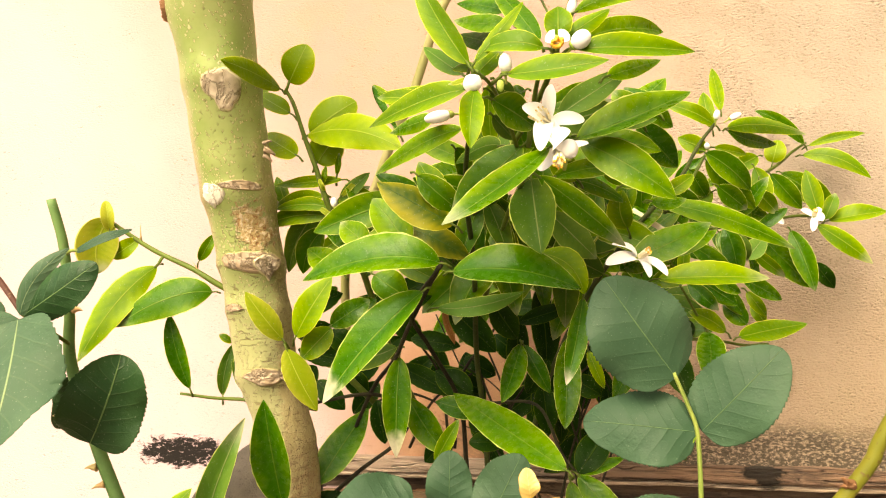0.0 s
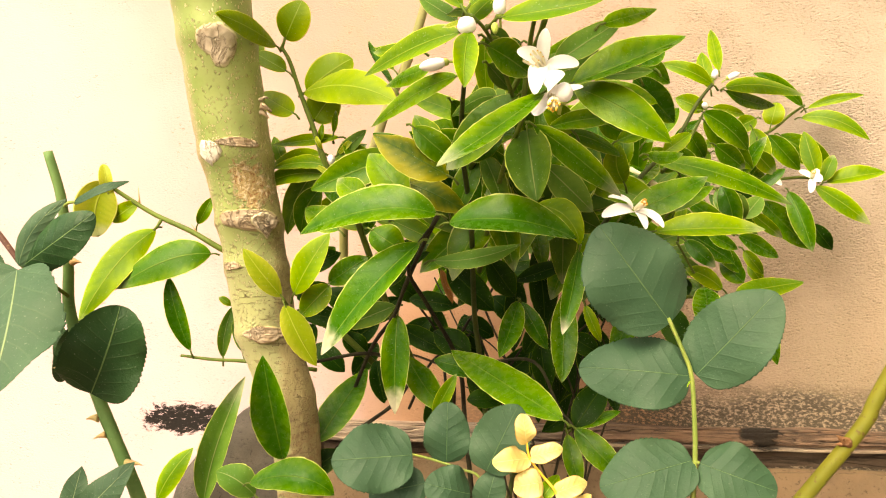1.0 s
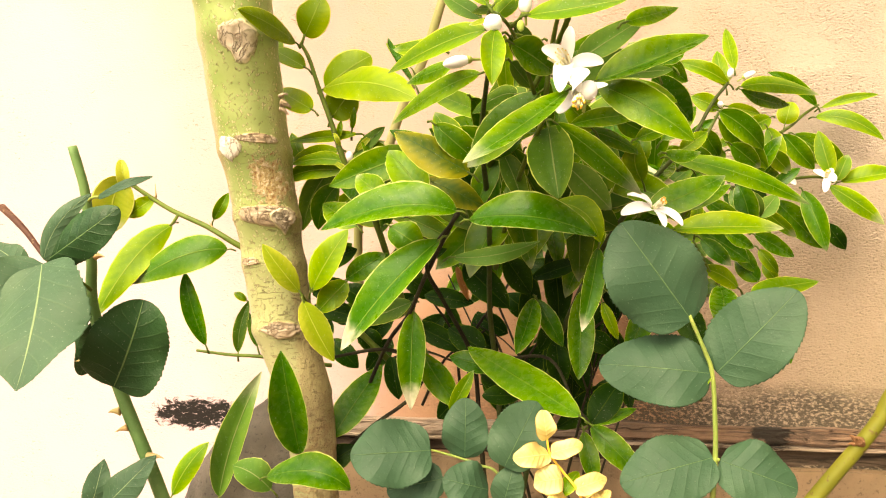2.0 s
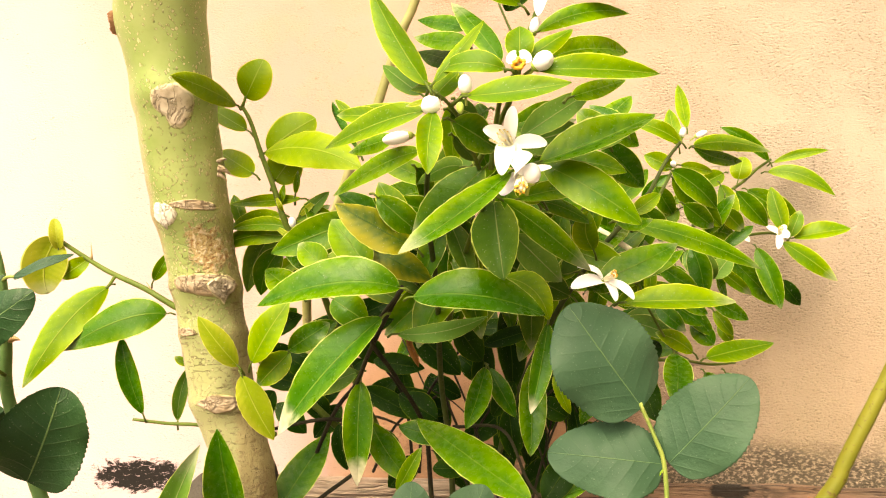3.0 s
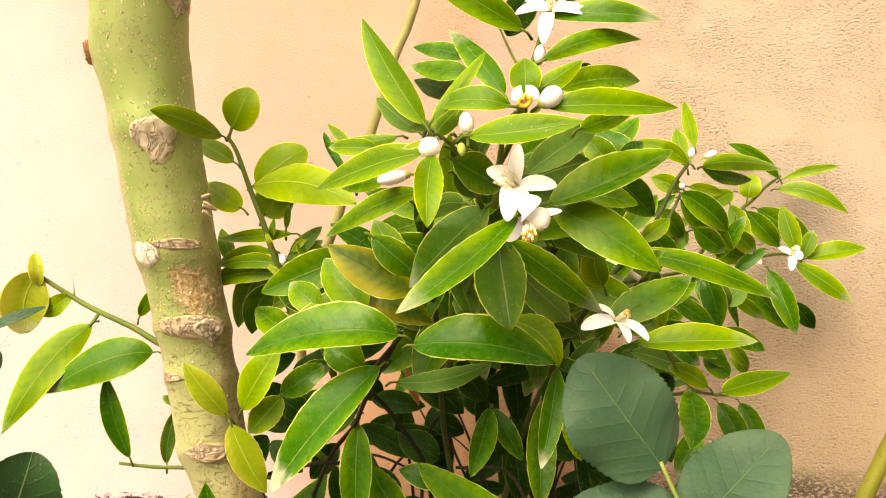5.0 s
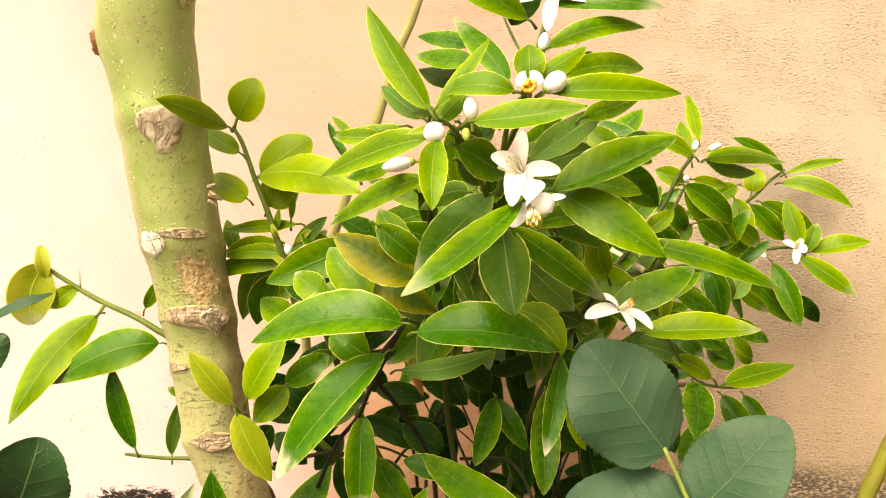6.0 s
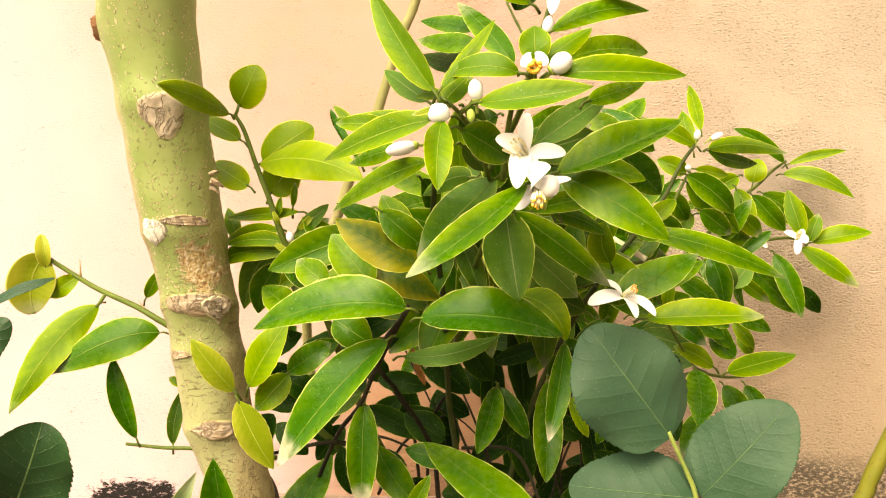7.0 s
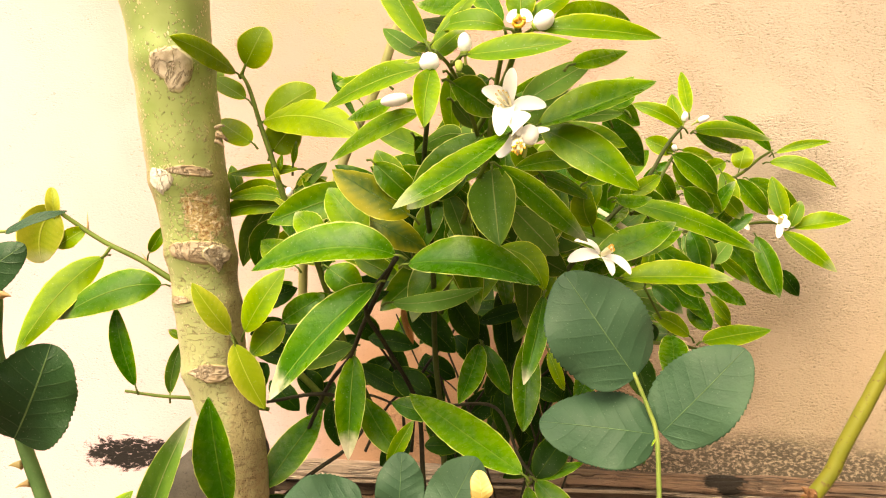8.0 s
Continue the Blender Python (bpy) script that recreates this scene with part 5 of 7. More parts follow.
leaf(citrus, "M", (0.1183, 0.6500, 0.5678), (0.1400, 0.6552, 0.5532), (0.1586, 0.6700, 0.5363), 0.0219, (0.23, -0.93, -0.30))
leaf(citrus, "M", (0.1221, 0.6700, 0.5649), (0.1436, 0.6760, 0.5429), (0.1672, 0.6900, 0.5218), 0.0234, (0.10, -0.94, -0.33))
leaf(citrus, "Y", (0.1294, 0.6700, 0.5757), (0.1443, 0.6760, 0.5731), (0.1612, 0.6900, 0.5721), 0.0114, (0.53, -0.84, 0.03))
leaf(citrus, "Y", (0.1749, 0.7200, 0.5644), (0.1808, 0.7160, 0.5426), (0.1788, 0.7200, 0.5224), 0.0193, (-0.26, -0.97, -0.02))
leaf(citrus, "M", (0.1916, 0.7300, 0.5592), (0.2055, 0.7310, 0.5420), (0.2217, 0.7400, 0.5260), 0.0199, (-0.01, -0.95, -0.30))
leaf(citrus, "Y", (0.2407, 0.7520, 0.5216), (0.2352, 0.7520, 0.5433), (0.2322, 0.7600, 0.5666), 0.0182, (-0.35, -0.93, 0.10))
leaf(citrus, "Y", (0.2484, 0.7600, 0.5168), (0.2532, 0.7585, 0.5293), (0.2608, 0.7650, 0.5429), 0.0147, (-0.18, -0.95, 0.27))
leaf(citrus, "M", (0.2127, 0.7700, 0.5658), (0.2380, 0.7710, 0.5474), (0.2658, 0.7800, 0.5302), 0.0265, (0.07, -0.98, -0.17))
leaf(citrus, "Y", (0.2531, 0.7650, 0.5159), (0.2772, 0.7585, 0.5202), (0.3046, 0.7600, 0.5234), 0.0252, (-0.09, -0.99, -0.05), ((0.93, -0.36), (0.45, 0.90)))
leaf(citrus, "Y", (0.2378, 0.7500, 0.5110), (0.2616, 0.7460, 0.4927), (0.2862, 0.7500, 0.4724), 0.0194, (-0.16, -0.97, -0.20), ((0.90, -0.43), (0.93, 0.36)))
leaf(citrus, "M", (0.2078, 0.7300, 0.5046), (0.2160, 0.7189, 0.4760), (0.2238, 0.7175, 0.4466), 0.0217, (-0.33, -0.94, 0.11), ((0.90, 0.44), (0.93, 0.36)))
leaf(citrus, "G", (0.1856, 0.7400, 0.4973), (0.2072, 0.7410, 0.4735), (0.2311, 0.7500, 0.4501), 0.0251, (0.07, -0.99, -0.14))
leaf(citrus, "D", (0.2373, 0.7600, 0.4748), (0.2464, 0.7610, 0.4619), (0.2582, 0.7700, 0.4493), 0.0160, (0.03, -0.94, -0.34))
leaf(citrus, "M", (0.0647, 0.5650, 0.5160), (0.1159, 0.5637, 0.5020), (0.1670, 0.5760, 0.4790), 0.0182, (0.04, -0.98, -0.18), ((0.92, -0.39), (0.93, 0.36)))
leaf(citrus, "G", (0.0416, 0.5000, 0.4706), (0.0675, 0.5052, 0.4811), (0.0968, 0.5200, 0.4955), 0.0251, (0.29, -0.95, 0.13), ((0.93, -0.36), (0.86, 0.50)))
leaf(citrus, "G", (0.0740, 0.5300, 0.4734), (0.0893, 0.5360, 0.4825), (0.1065, 0.5500, 0.4927), 0.0110, (0.22, -0.84, 0.50))
leaf(citrus, "Y", (0.0553, 0.4750, 0.4564), (0.0879, 0.4701, 0.4574), (0.1229, 0.4780, 0.4560), 0.0225, (0.04, -1.00, -0.02), ((0.93, -0.36), (0.44, 0.90)))
leaf(citrus, "G", (0.1212, 0.6200, 0.4967), (0.1297, 0.6160, 0.4840), (0.1400, 0.6200, 0.4722), 0.0192, (-0.08, -0.99, -0.07))
leaf(citrus, "B", (0.1466, 0.6400, 0.4744), (0.1542, 0.6410, 0.4834), (0.1638, 0.6500, 0.4932), 0.0171, (0.04, -0.90, 0.44))
leaf(citrus, "Y", (0.1652, 0.7000, 0.4846), (0.1821, 0.7110, 0.4726), (0.2015, 0.7300, 0.4605), 0.0125, (0.44, -0.82, -0.35))
leaf(citrus, "G", (0.1033, 0.5600, 0.4585), (0.1138, 0.5610, 0.4523), (0.1261, 0.5700, 0.4464), 0.0106, (0.35, -0.93, -0.10))
leaf(citrus, "G", (0.0899, 0.5800, 0.4544), (0.1002, 0.5760, 0.4438), (0.1119, 0.5800, 0.4334), 0.0135, (0.05, -1.00, 0.05))
leaf(citrus, "G", (0.1188, 0.6200, 0.4539), (0.1286, 0.6160, 0.4408), (0.1402, 0.6200, 0.4279), 0.0144, (-0.04, -1.00, -0.04))
leaf(citrus, "Y", (0.1462, 0.6400, 0.4473), (0.1526, 0.6360, 0.4370), (0.1610, 0.6400, 0.4268), 0.0110, (-0.07, -1.00, -0.05))
leaf(citrus, "G", (0.0473, 0.5000, 0.5623), (0.0614, 0.5110, 0.5488), (0.0771, 0.5300, 0.5363), 0.0221, (0.33, -0.78, -0.52))
leaf(citrus, "G", (0.0498, 0.4800, 0.5658), (0.0583, 0.4860, 0.5715), (0.0681, 0.5000, 0.5797), 0.0121, (0.58, -0.75, 0.31))
leaf(citrus, "B", (0.0218, 0.4400, 0.5491), (0.0379, 0.4460, 0.5512), (0.0554, 0.4600, 0.5555), 0.0106, (0.45, -0.85, 0.29))
leaf(citrus, "Y", (0.1212, 0.6600, 0.5724), (0.1085, 0.6560, 0.5773), (0.0971, 0.6600, 0.5840), 0.0167, (-0.03, -1.00, -0.06))
leaf(citrus, "M", (0.0435, 0.5400, 0.5080), (0.0426, 0.5410, 0.5228), (0.0424, 0.5500, 0.5392), 0.0148, (-0.10, -0.95, 0.30))
leaf(citrus, "Y", (0.0395, 0.5000, 0.4909), (0.0340, 0.4910, 0.5027), (0.0364, 0.4900, 0.5157), 0.0194, (-0.04, -0.93, -0.38), ((0.93, 0.36), (0.83, 0.56)))
leaf(citrus, "M", (0.0926, 0.6400, 0.5170), (0.0806, 0.6360, 0.5261), (0.0695, 0.6400, 0.5363), 0.0196, (-0.05, -1.00, -0.06))
leaf(citrus, "M", (0.0884, 0.6600, 0.5048), (0.0793, 0.6560, 0.4921), (0.0713, 0.6600, 0.4801), 0.0202, (-0.13, -0.99, 0.09))
leaf(citrus, "Y", (0.1325, 0.7000, 0.5400), (0.1201, 0.7010, 0.5326), (0.1089, 0.7100, 0.5262), 0.0219, (-0.34, -0.94, -0.10))
leaf(citrus, "M", (0.1567, 0.7200, 0.5262), (0.1720, 0.7210, 0.5205), (0.1894, 0.7300, 0.5158), 0.0207, (0.27, -0.96, -0.08))
leaf(citrus, "M", (0.1110, 0.6900, 0.5600), (0.1184, 0.6910, 0.5468), (0.1274, 0.7000, 0.5349), 0.0184, (0.06, -0.94, -0.34))
leaf(citrus, "Y", (0.1880, 0.7600, 0.5819), (0.1763, 0.7560, 0.5759), (0.1665, 0.7600, 0.5713), 0.0181, (-0.02, -1.00, 0.05))
leaf(citrus, "M", (-0.0081, 0.4200, 0.5154), (0.0153, 0.4348, 0.5223), (0.0408, 0.4600, 0.5274), 0.0126, (0.56, -0.77, 0.31))
leaf(citrus, "Y", (0.1206, 0.6000, 0.4158), (0.1060, 0.5900, 0.4264), (0.0910, 0.5900, 0.4321), 0.0156, (0.22, -0.96, -0.19), ((0.91, 0.41), (0.93, -0.36)))
leaf(citrus, "Y", (0.1302, 0.6000, 0.4118), (0.1599, 0.6208, 0.4164), (0.1962, 0.6520, 0.4200), 0.0189, (0.59, -0.78, 0.21), ((0.93, -0.36), (0.90, 0.44)))
leaf(citrus, "G", (0.1407, 0.6200, 0.4206), (0.1323, 0.6210, 0.4301), (0.1254, 0.6300, 0.4388), 0.0174, (-0.29, -0.92, 0.26))
leaf(citrus, "Y", (0.1644, 0.6600, 0.4205), (0.1581, 0.6560, 0.4284), (0.1538, 0.6600, 0.4353), 0.0113, (-0.07, -1.00, -0.05))
leaf(citrus, "G", (0.0993, 0.5600, 0.4183), (0.0954, 0.5260, 0.4039), (0.0873, 0.5000, 0.3905), 0.0204, (0.03, -0.43, 0.90))
leaf(citrus, "G", (0.1480, 0.6900, 0.3915), (0.1576, 0.6798, 0.3716), (0.1652, 0.6800, 0.3446), 0.0214, (-0.23, -0.97, 0.12))
leaf(citrus, "G", (0.1652, 0.6880, 0.3916), (0.1726, 0.6788, 0.3727), (0.1803, 0.6800, 0.3468), 0.0183, (-0.24, -0.97, 0.09))
leaf(citrus, "G", (0.1334, 0.6000, 0.4580), (0.1496, 0.6060, 0.4497), (0.1681, 0.6200, 0.4405), 0.0147, (0.47, -0.88, -0.08))
leaf(citrus, "G", (0.1216, 0.6000, 0.4982), (0.1274, 0.5952, 0.4794), (0.1301, 0.6000, 0.4573), 0.0185, (-0.30, -0.95, -0.06))
leaf(citrus, "G", (0.0886, 0.5600, 0.4837), (0.1042, 0.5610, 0.4726), (0.1214, 0.5700, 0.4611), 0.0140, (0.22, -0.97, -0.11))
leaf(citrus, "Y", (0.0856, 0.5800, 0.4606), (0.0867, 0.5760, 0.4729), (0.0890, 0.5800, 0.4849), 0.0097, (-0.15, -0.99, 0.02))
leaf(citrus, "G", (0.1097, 0.6000, 0.4838), (0.1128, 0.5960, 0.4734), (0.1174, 0.6000, 0.4627), 0.0120, (-0.18, -0.98, -0.06))
leaf(citrus, "B", (0.1338, 0.6200, 0.4936), (0.1387, 0.6210, 0.4836), (0.1455, 0.6300, 0.4734), 0.0155, (0.06, -0.91, -0.41))
leaf(citrus, "G", (0.0768, 0.5700, 0.4695), (0.0693, 0.5610, 0.4780), (0.0628, 0.5600, 0.4861), 0.0189, (0.23, -0.91, -0.35))
leaf(citrus, "G", (0.0518, 0.5400, 0.5864), (0.0642, 0.5410, 0.5774), (0.0776, 0.5500, 0.5697), 0.0171, (0.21, -0.95, -0.24))
leaf(citrus, "M", (0.0500, 0.5000, 0.5633), (0.0406, 0.4960, 0.5739), (0.0317, 0.5000, 0.5859), 0.0185, (-0.10, -0.99, -0.08))
leaf(citrus, "D", (0.0746, 0.5800, 0.4046), (0.0795, 0.5660, 0.3876), (0.0852, 0.5600, 0.3698), 0.0218, (-0.24, -0.87, 0.43))
leaf(citrus, "D", (0.0979, 0.6200, 0.4232), (0.0847, 0.6060, 0.4126), (0.0730, 0.6000, 0.4013), 0.0205, (0.19, -0.83, 0.53))
leaf(citrus, "G", (0.1165, 0.6200, 0.3803), (0.1048, 0.6060, 0.3667), (0.0947, 0.6000, 0.3519), 0.0189, (0.08, -0.84, 0.53))
leaf(citrus, "M", (0.0356, 0.5000, 0.5197), (0.0468, 0.5060, 0.5249), (0.0591, 0.5200, 0.5309), 0.0118, (0.52, -0.79, 0.32))
leaf(citrus, "M", (0.0868, 0.6200, 0.5328), (0.0972, 0.6210, 0.5213), (0.1088, 0.6300, 0.5101), 0.0192, (0.13, -0.95, -0.29))
leaf(citrus, "M", (0.1254, 0.6400, 0.5371), (0.1382, 0.6460, 0.5278), (0.1531, 0.6600, 0.5186), 0.0182, (0.33, -0.84, -0.43))
leaf(citrus, "Y", (0.1709, 0.7000, 0.5397), (0.1801, 0.7010, 0.5293), (0.1915, 0.7100, 0.5193), 0.0167, (0.10, -0.93, -0.36))
leaf(citrus, "D", (0.1362, 0.6800, 0.5105), (0.1489, 0.6760, 0.5027), (0.1632, 0.6800, 0.4951), 0.0159, (-0.04, -1.00, -0.07))
leaf(citrus, "T", (-0.1287, 0.5400, 0.4000), (-0.1297, 0.5343, 0.3668), (-0.1309, 0.5365, 0.3252), 0.0246, (0.23, -0.97, 0.04), ((0.91, 0.41), (0.93, 0.36)))
leaf(citrus, "G", (-0.0040, 0.4520, 0.3406), (-0.0445, 0.4885, 0.3580), (-0.0866, 0.5370, 0.3738), 0.0286, (-0.51, -0.69, 0.51), ((0.88, 0.48), (0.93, -0.36)))
leaf(citrus, "G", (-0.0701, 0.5700, 0.3532), (-0.0876, 0.5660, 0.3583), (-0.1065, 0.5700, 0.3624), 0.0191, (0.11, -0.89, 0.45))
leaf(citrus, "G", (-0.1980, 0.5500, 0.2987), (-0.1860, 0.5758, 0.3238), (-0.1737, 0.6120, 0.3494), 0.0310, (0.50, -0.66, 0.56), ((0.93, -0.36), (0.85, 0.52)))
leaf(citrus, "D", (-0.1329, 0.6000, 0.4104), (-0.1109, 0.5960, 0.4073), (-0.0906, 0.6000, 0.4038), 0.0181, (0.06, -0.93, 0.37))
leaf(citrus, "G", (-0.0366, 0.5450, 0.4095), (-0.0414, 0.5220, 0.3902), (-0.0479, 0.5070, 0.3720), 0.0197, (0.25, -0.72, 0.65), ((0.93, 0.36), (0.79, 0.61)))
leaf(citrus, "G", (-0.0349, 0.5500, 0.4089), (-0.0251, 0.5460, 0.3913), (-0.0157, 0.5500, 0.3732), 0.0150, (0.09, -0.99, 0.05))
leaf(citrus, "G", (-0.0018, 0.5200, 0.4162), (-0.0031, 0.5060, 0.3836), (-0.0047, 0.5000, 0.3561), 0.0215, (0.02, -0.95, 0.31), ((0.93, 0.36), (0.86, 0.51)))
leaf(citrus, "T", (0.0081, 0.4500, 0.4448), (0.0031, 0.4345, 0.4195), (-0.0029, 0.4270, 0.3950), 0.0152, (0.07, -0.91, 0.41), ((0.93, 0.36), (0.76, 0.65)))
leaf(citrus, "Y", (0.0117, 0.5000, 0.4088), (0.0166, 0.4960, 0.3964), (0.0219, 0.5000, 0.3836), 0.0083, (0.02, -1.00, 0.01))
leaf(citrus, "Y", (-0.0941, 0.5000, 0.3319), (-0.0845, 0.4930, 0.3478), (-0.0763, 0.4940, 0.3621), 0.0109, (-0.13, -0.98, -0.12))
leaf(citrus, "G", (-0.1290, 0.5700, 0.3658), (-0.1136, 0.5610, 0.3442), (-0.0956, 0.5600, 0.3227), 0.0249, (0.11, -0.95, 0.30), ((0.93, -0.36), (0.92, 0.38)))
leaf(citrus, "D", (-0.1628, 0.6000, 0.3579), (-0.1583, 0.5960, 0.3403), (-0.1558, 0.6000, 0.3214), 0.0181, (0.29, -0.96, 0.05))
leaf(citrus, "D", (-0.0396, 0.5600, 0.4252), (-0.0177, 0.5510, 0.4321), (0.0033, 0.5500, 0.4388), 0.0138, (-0.29, -0.93, 0.22))
leaf(citrus, "D", (-0.0588, 0.5500, 0.4414), (-0.0494, 0.5510, 0.4272), (-0.0405, 0.5600, 0.4129), 0.0221, (0.39, -0.92, -0.07))
leaf(citrus, "D", (-0.0957, 0.5800, 0.4361), (-0.0767, 0.5760, 0.4184), (-0.0589, 0.5800, 0.4008), 0.0257, (0.16, -0.97, 0.17))
leaf(citrus, "G", (0.0036, 0.5100, 0.3229), (0.0199, 0.5010, 0.3079), (0.0361, 0.5000, 0.2915), 0.0193, (0.10, -0.91, 0.40))
leaf(citrus, "D", (0.0037, 0.5140, 0.3236), (0.0141, 0.5180, 0.3382), (0.0251, 0.5300, 0.3517), 0.0218, (0.04, -0.88, 0.47))
leaf(citrus, "G", (0.0045, 0.5140, 0.3229), (0.0195, 0.5130, 0.3291), (0.0350, 0.5200, 0.3337), 0.0094, (-0.05, -0.81, 0.59))
leaf(citrus, "G", (-0.0018, 0.5100, 0.3188), (0.0020, 0.5010, 0.3026), (0.0060, 0.5000, 0.2847), 0.0135, (0.00, -0.96, 0.28))
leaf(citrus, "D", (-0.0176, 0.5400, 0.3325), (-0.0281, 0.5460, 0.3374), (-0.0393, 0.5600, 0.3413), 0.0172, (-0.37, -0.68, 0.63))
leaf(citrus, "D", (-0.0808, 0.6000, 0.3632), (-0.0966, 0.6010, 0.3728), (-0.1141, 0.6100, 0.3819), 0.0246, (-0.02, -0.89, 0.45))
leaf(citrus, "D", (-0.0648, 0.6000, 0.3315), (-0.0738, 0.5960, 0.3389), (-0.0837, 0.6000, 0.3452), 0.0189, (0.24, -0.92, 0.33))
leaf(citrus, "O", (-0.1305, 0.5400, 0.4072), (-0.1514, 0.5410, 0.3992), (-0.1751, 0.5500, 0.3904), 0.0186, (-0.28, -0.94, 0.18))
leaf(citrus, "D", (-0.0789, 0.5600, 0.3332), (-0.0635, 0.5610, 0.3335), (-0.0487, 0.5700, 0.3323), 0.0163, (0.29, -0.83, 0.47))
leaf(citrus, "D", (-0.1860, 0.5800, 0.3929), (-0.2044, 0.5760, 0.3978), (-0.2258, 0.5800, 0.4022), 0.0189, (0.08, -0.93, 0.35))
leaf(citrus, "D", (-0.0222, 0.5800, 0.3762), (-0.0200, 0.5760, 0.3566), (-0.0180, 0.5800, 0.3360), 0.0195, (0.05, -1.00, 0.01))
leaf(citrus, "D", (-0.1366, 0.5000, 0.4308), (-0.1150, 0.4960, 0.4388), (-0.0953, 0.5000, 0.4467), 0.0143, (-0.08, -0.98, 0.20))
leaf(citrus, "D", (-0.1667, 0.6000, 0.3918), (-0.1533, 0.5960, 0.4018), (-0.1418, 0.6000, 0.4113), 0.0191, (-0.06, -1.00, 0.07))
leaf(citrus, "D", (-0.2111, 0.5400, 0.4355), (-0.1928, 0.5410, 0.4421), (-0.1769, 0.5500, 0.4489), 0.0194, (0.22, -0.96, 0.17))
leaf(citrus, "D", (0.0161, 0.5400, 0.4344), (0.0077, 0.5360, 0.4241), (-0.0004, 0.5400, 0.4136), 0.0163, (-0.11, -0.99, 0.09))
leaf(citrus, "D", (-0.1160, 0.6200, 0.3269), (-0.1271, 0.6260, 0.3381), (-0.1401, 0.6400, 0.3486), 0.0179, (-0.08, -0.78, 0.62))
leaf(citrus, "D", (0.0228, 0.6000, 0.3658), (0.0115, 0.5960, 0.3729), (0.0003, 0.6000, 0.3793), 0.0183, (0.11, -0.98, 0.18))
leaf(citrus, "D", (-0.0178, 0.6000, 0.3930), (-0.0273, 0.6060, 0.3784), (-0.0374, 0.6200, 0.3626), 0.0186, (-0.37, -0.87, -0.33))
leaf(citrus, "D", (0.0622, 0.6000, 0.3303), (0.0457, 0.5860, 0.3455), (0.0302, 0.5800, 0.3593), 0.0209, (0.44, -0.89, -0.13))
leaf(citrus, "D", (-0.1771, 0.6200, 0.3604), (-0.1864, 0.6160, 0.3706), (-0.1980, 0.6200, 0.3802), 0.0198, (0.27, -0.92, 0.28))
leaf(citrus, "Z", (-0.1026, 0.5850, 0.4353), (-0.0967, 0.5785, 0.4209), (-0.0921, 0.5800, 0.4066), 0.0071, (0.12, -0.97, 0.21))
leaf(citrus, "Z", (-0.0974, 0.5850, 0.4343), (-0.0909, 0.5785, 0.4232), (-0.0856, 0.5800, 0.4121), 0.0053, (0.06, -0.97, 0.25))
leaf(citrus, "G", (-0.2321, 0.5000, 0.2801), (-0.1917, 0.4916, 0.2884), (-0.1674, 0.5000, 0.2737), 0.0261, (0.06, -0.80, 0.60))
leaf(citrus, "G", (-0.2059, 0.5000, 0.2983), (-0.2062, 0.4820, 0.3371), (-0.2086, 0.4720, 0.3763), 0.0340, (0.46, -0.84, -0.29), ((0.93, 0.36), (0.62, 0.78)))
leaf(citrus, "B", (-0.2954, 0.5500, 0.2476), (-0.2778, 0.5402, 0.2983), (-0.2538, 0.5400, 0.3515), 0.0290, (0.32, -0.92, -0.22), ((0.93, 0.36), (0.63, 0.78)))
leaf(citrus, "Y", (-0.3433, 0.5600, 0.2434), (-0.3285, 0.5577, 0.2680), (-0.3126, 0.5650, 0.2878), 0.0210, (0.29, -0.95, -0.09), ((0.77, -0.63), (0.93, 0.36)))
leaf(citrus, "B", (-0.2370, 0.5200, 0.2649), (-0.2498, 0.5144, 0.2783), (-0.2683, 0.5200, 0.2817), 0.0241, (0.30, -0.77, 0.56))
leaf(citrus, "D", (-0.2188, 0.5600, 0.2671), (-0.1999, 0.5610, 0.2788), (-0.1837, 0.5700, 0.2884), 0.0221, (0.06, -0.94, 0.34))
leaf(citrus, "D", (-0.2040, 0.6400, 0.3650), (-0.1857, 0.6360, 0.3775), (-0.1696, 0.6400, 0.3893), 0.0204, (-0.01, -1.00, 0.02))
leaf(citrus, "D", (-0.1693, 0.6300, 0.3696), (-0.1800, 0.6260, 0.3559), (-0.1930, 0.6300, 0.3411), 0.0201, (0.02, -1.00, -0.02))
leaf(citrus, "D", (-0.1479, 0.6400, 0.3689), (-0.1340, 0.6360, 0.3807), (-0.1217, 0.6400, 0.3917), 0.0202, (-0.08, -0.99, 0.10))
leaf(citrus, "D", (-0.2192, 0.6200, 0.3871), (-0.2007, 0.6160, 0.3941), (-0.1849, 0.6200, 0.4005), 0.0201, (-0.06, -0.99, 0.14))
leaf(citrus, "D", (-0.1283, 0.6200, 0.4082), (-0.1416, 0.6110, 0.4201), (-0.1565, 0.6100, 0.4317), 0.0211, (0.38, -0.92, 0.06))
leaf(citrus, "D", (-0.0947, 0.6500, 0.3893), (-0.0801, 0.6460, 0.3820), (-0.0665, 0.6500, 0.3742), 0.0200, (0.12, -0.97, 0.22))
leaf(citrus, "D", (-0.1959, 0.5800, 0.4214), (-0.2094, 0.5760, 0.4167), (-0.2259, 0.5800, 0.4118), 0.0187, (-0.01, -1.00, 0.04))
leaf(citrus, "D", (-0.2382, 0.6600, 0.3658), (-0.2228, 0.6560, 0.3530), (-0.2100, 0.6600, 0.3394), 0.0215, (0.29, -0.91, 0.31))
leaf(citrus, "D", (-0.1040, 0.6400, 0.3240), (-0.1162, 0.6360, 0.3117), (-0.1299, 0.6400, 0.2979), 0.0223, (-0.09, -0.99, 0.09))
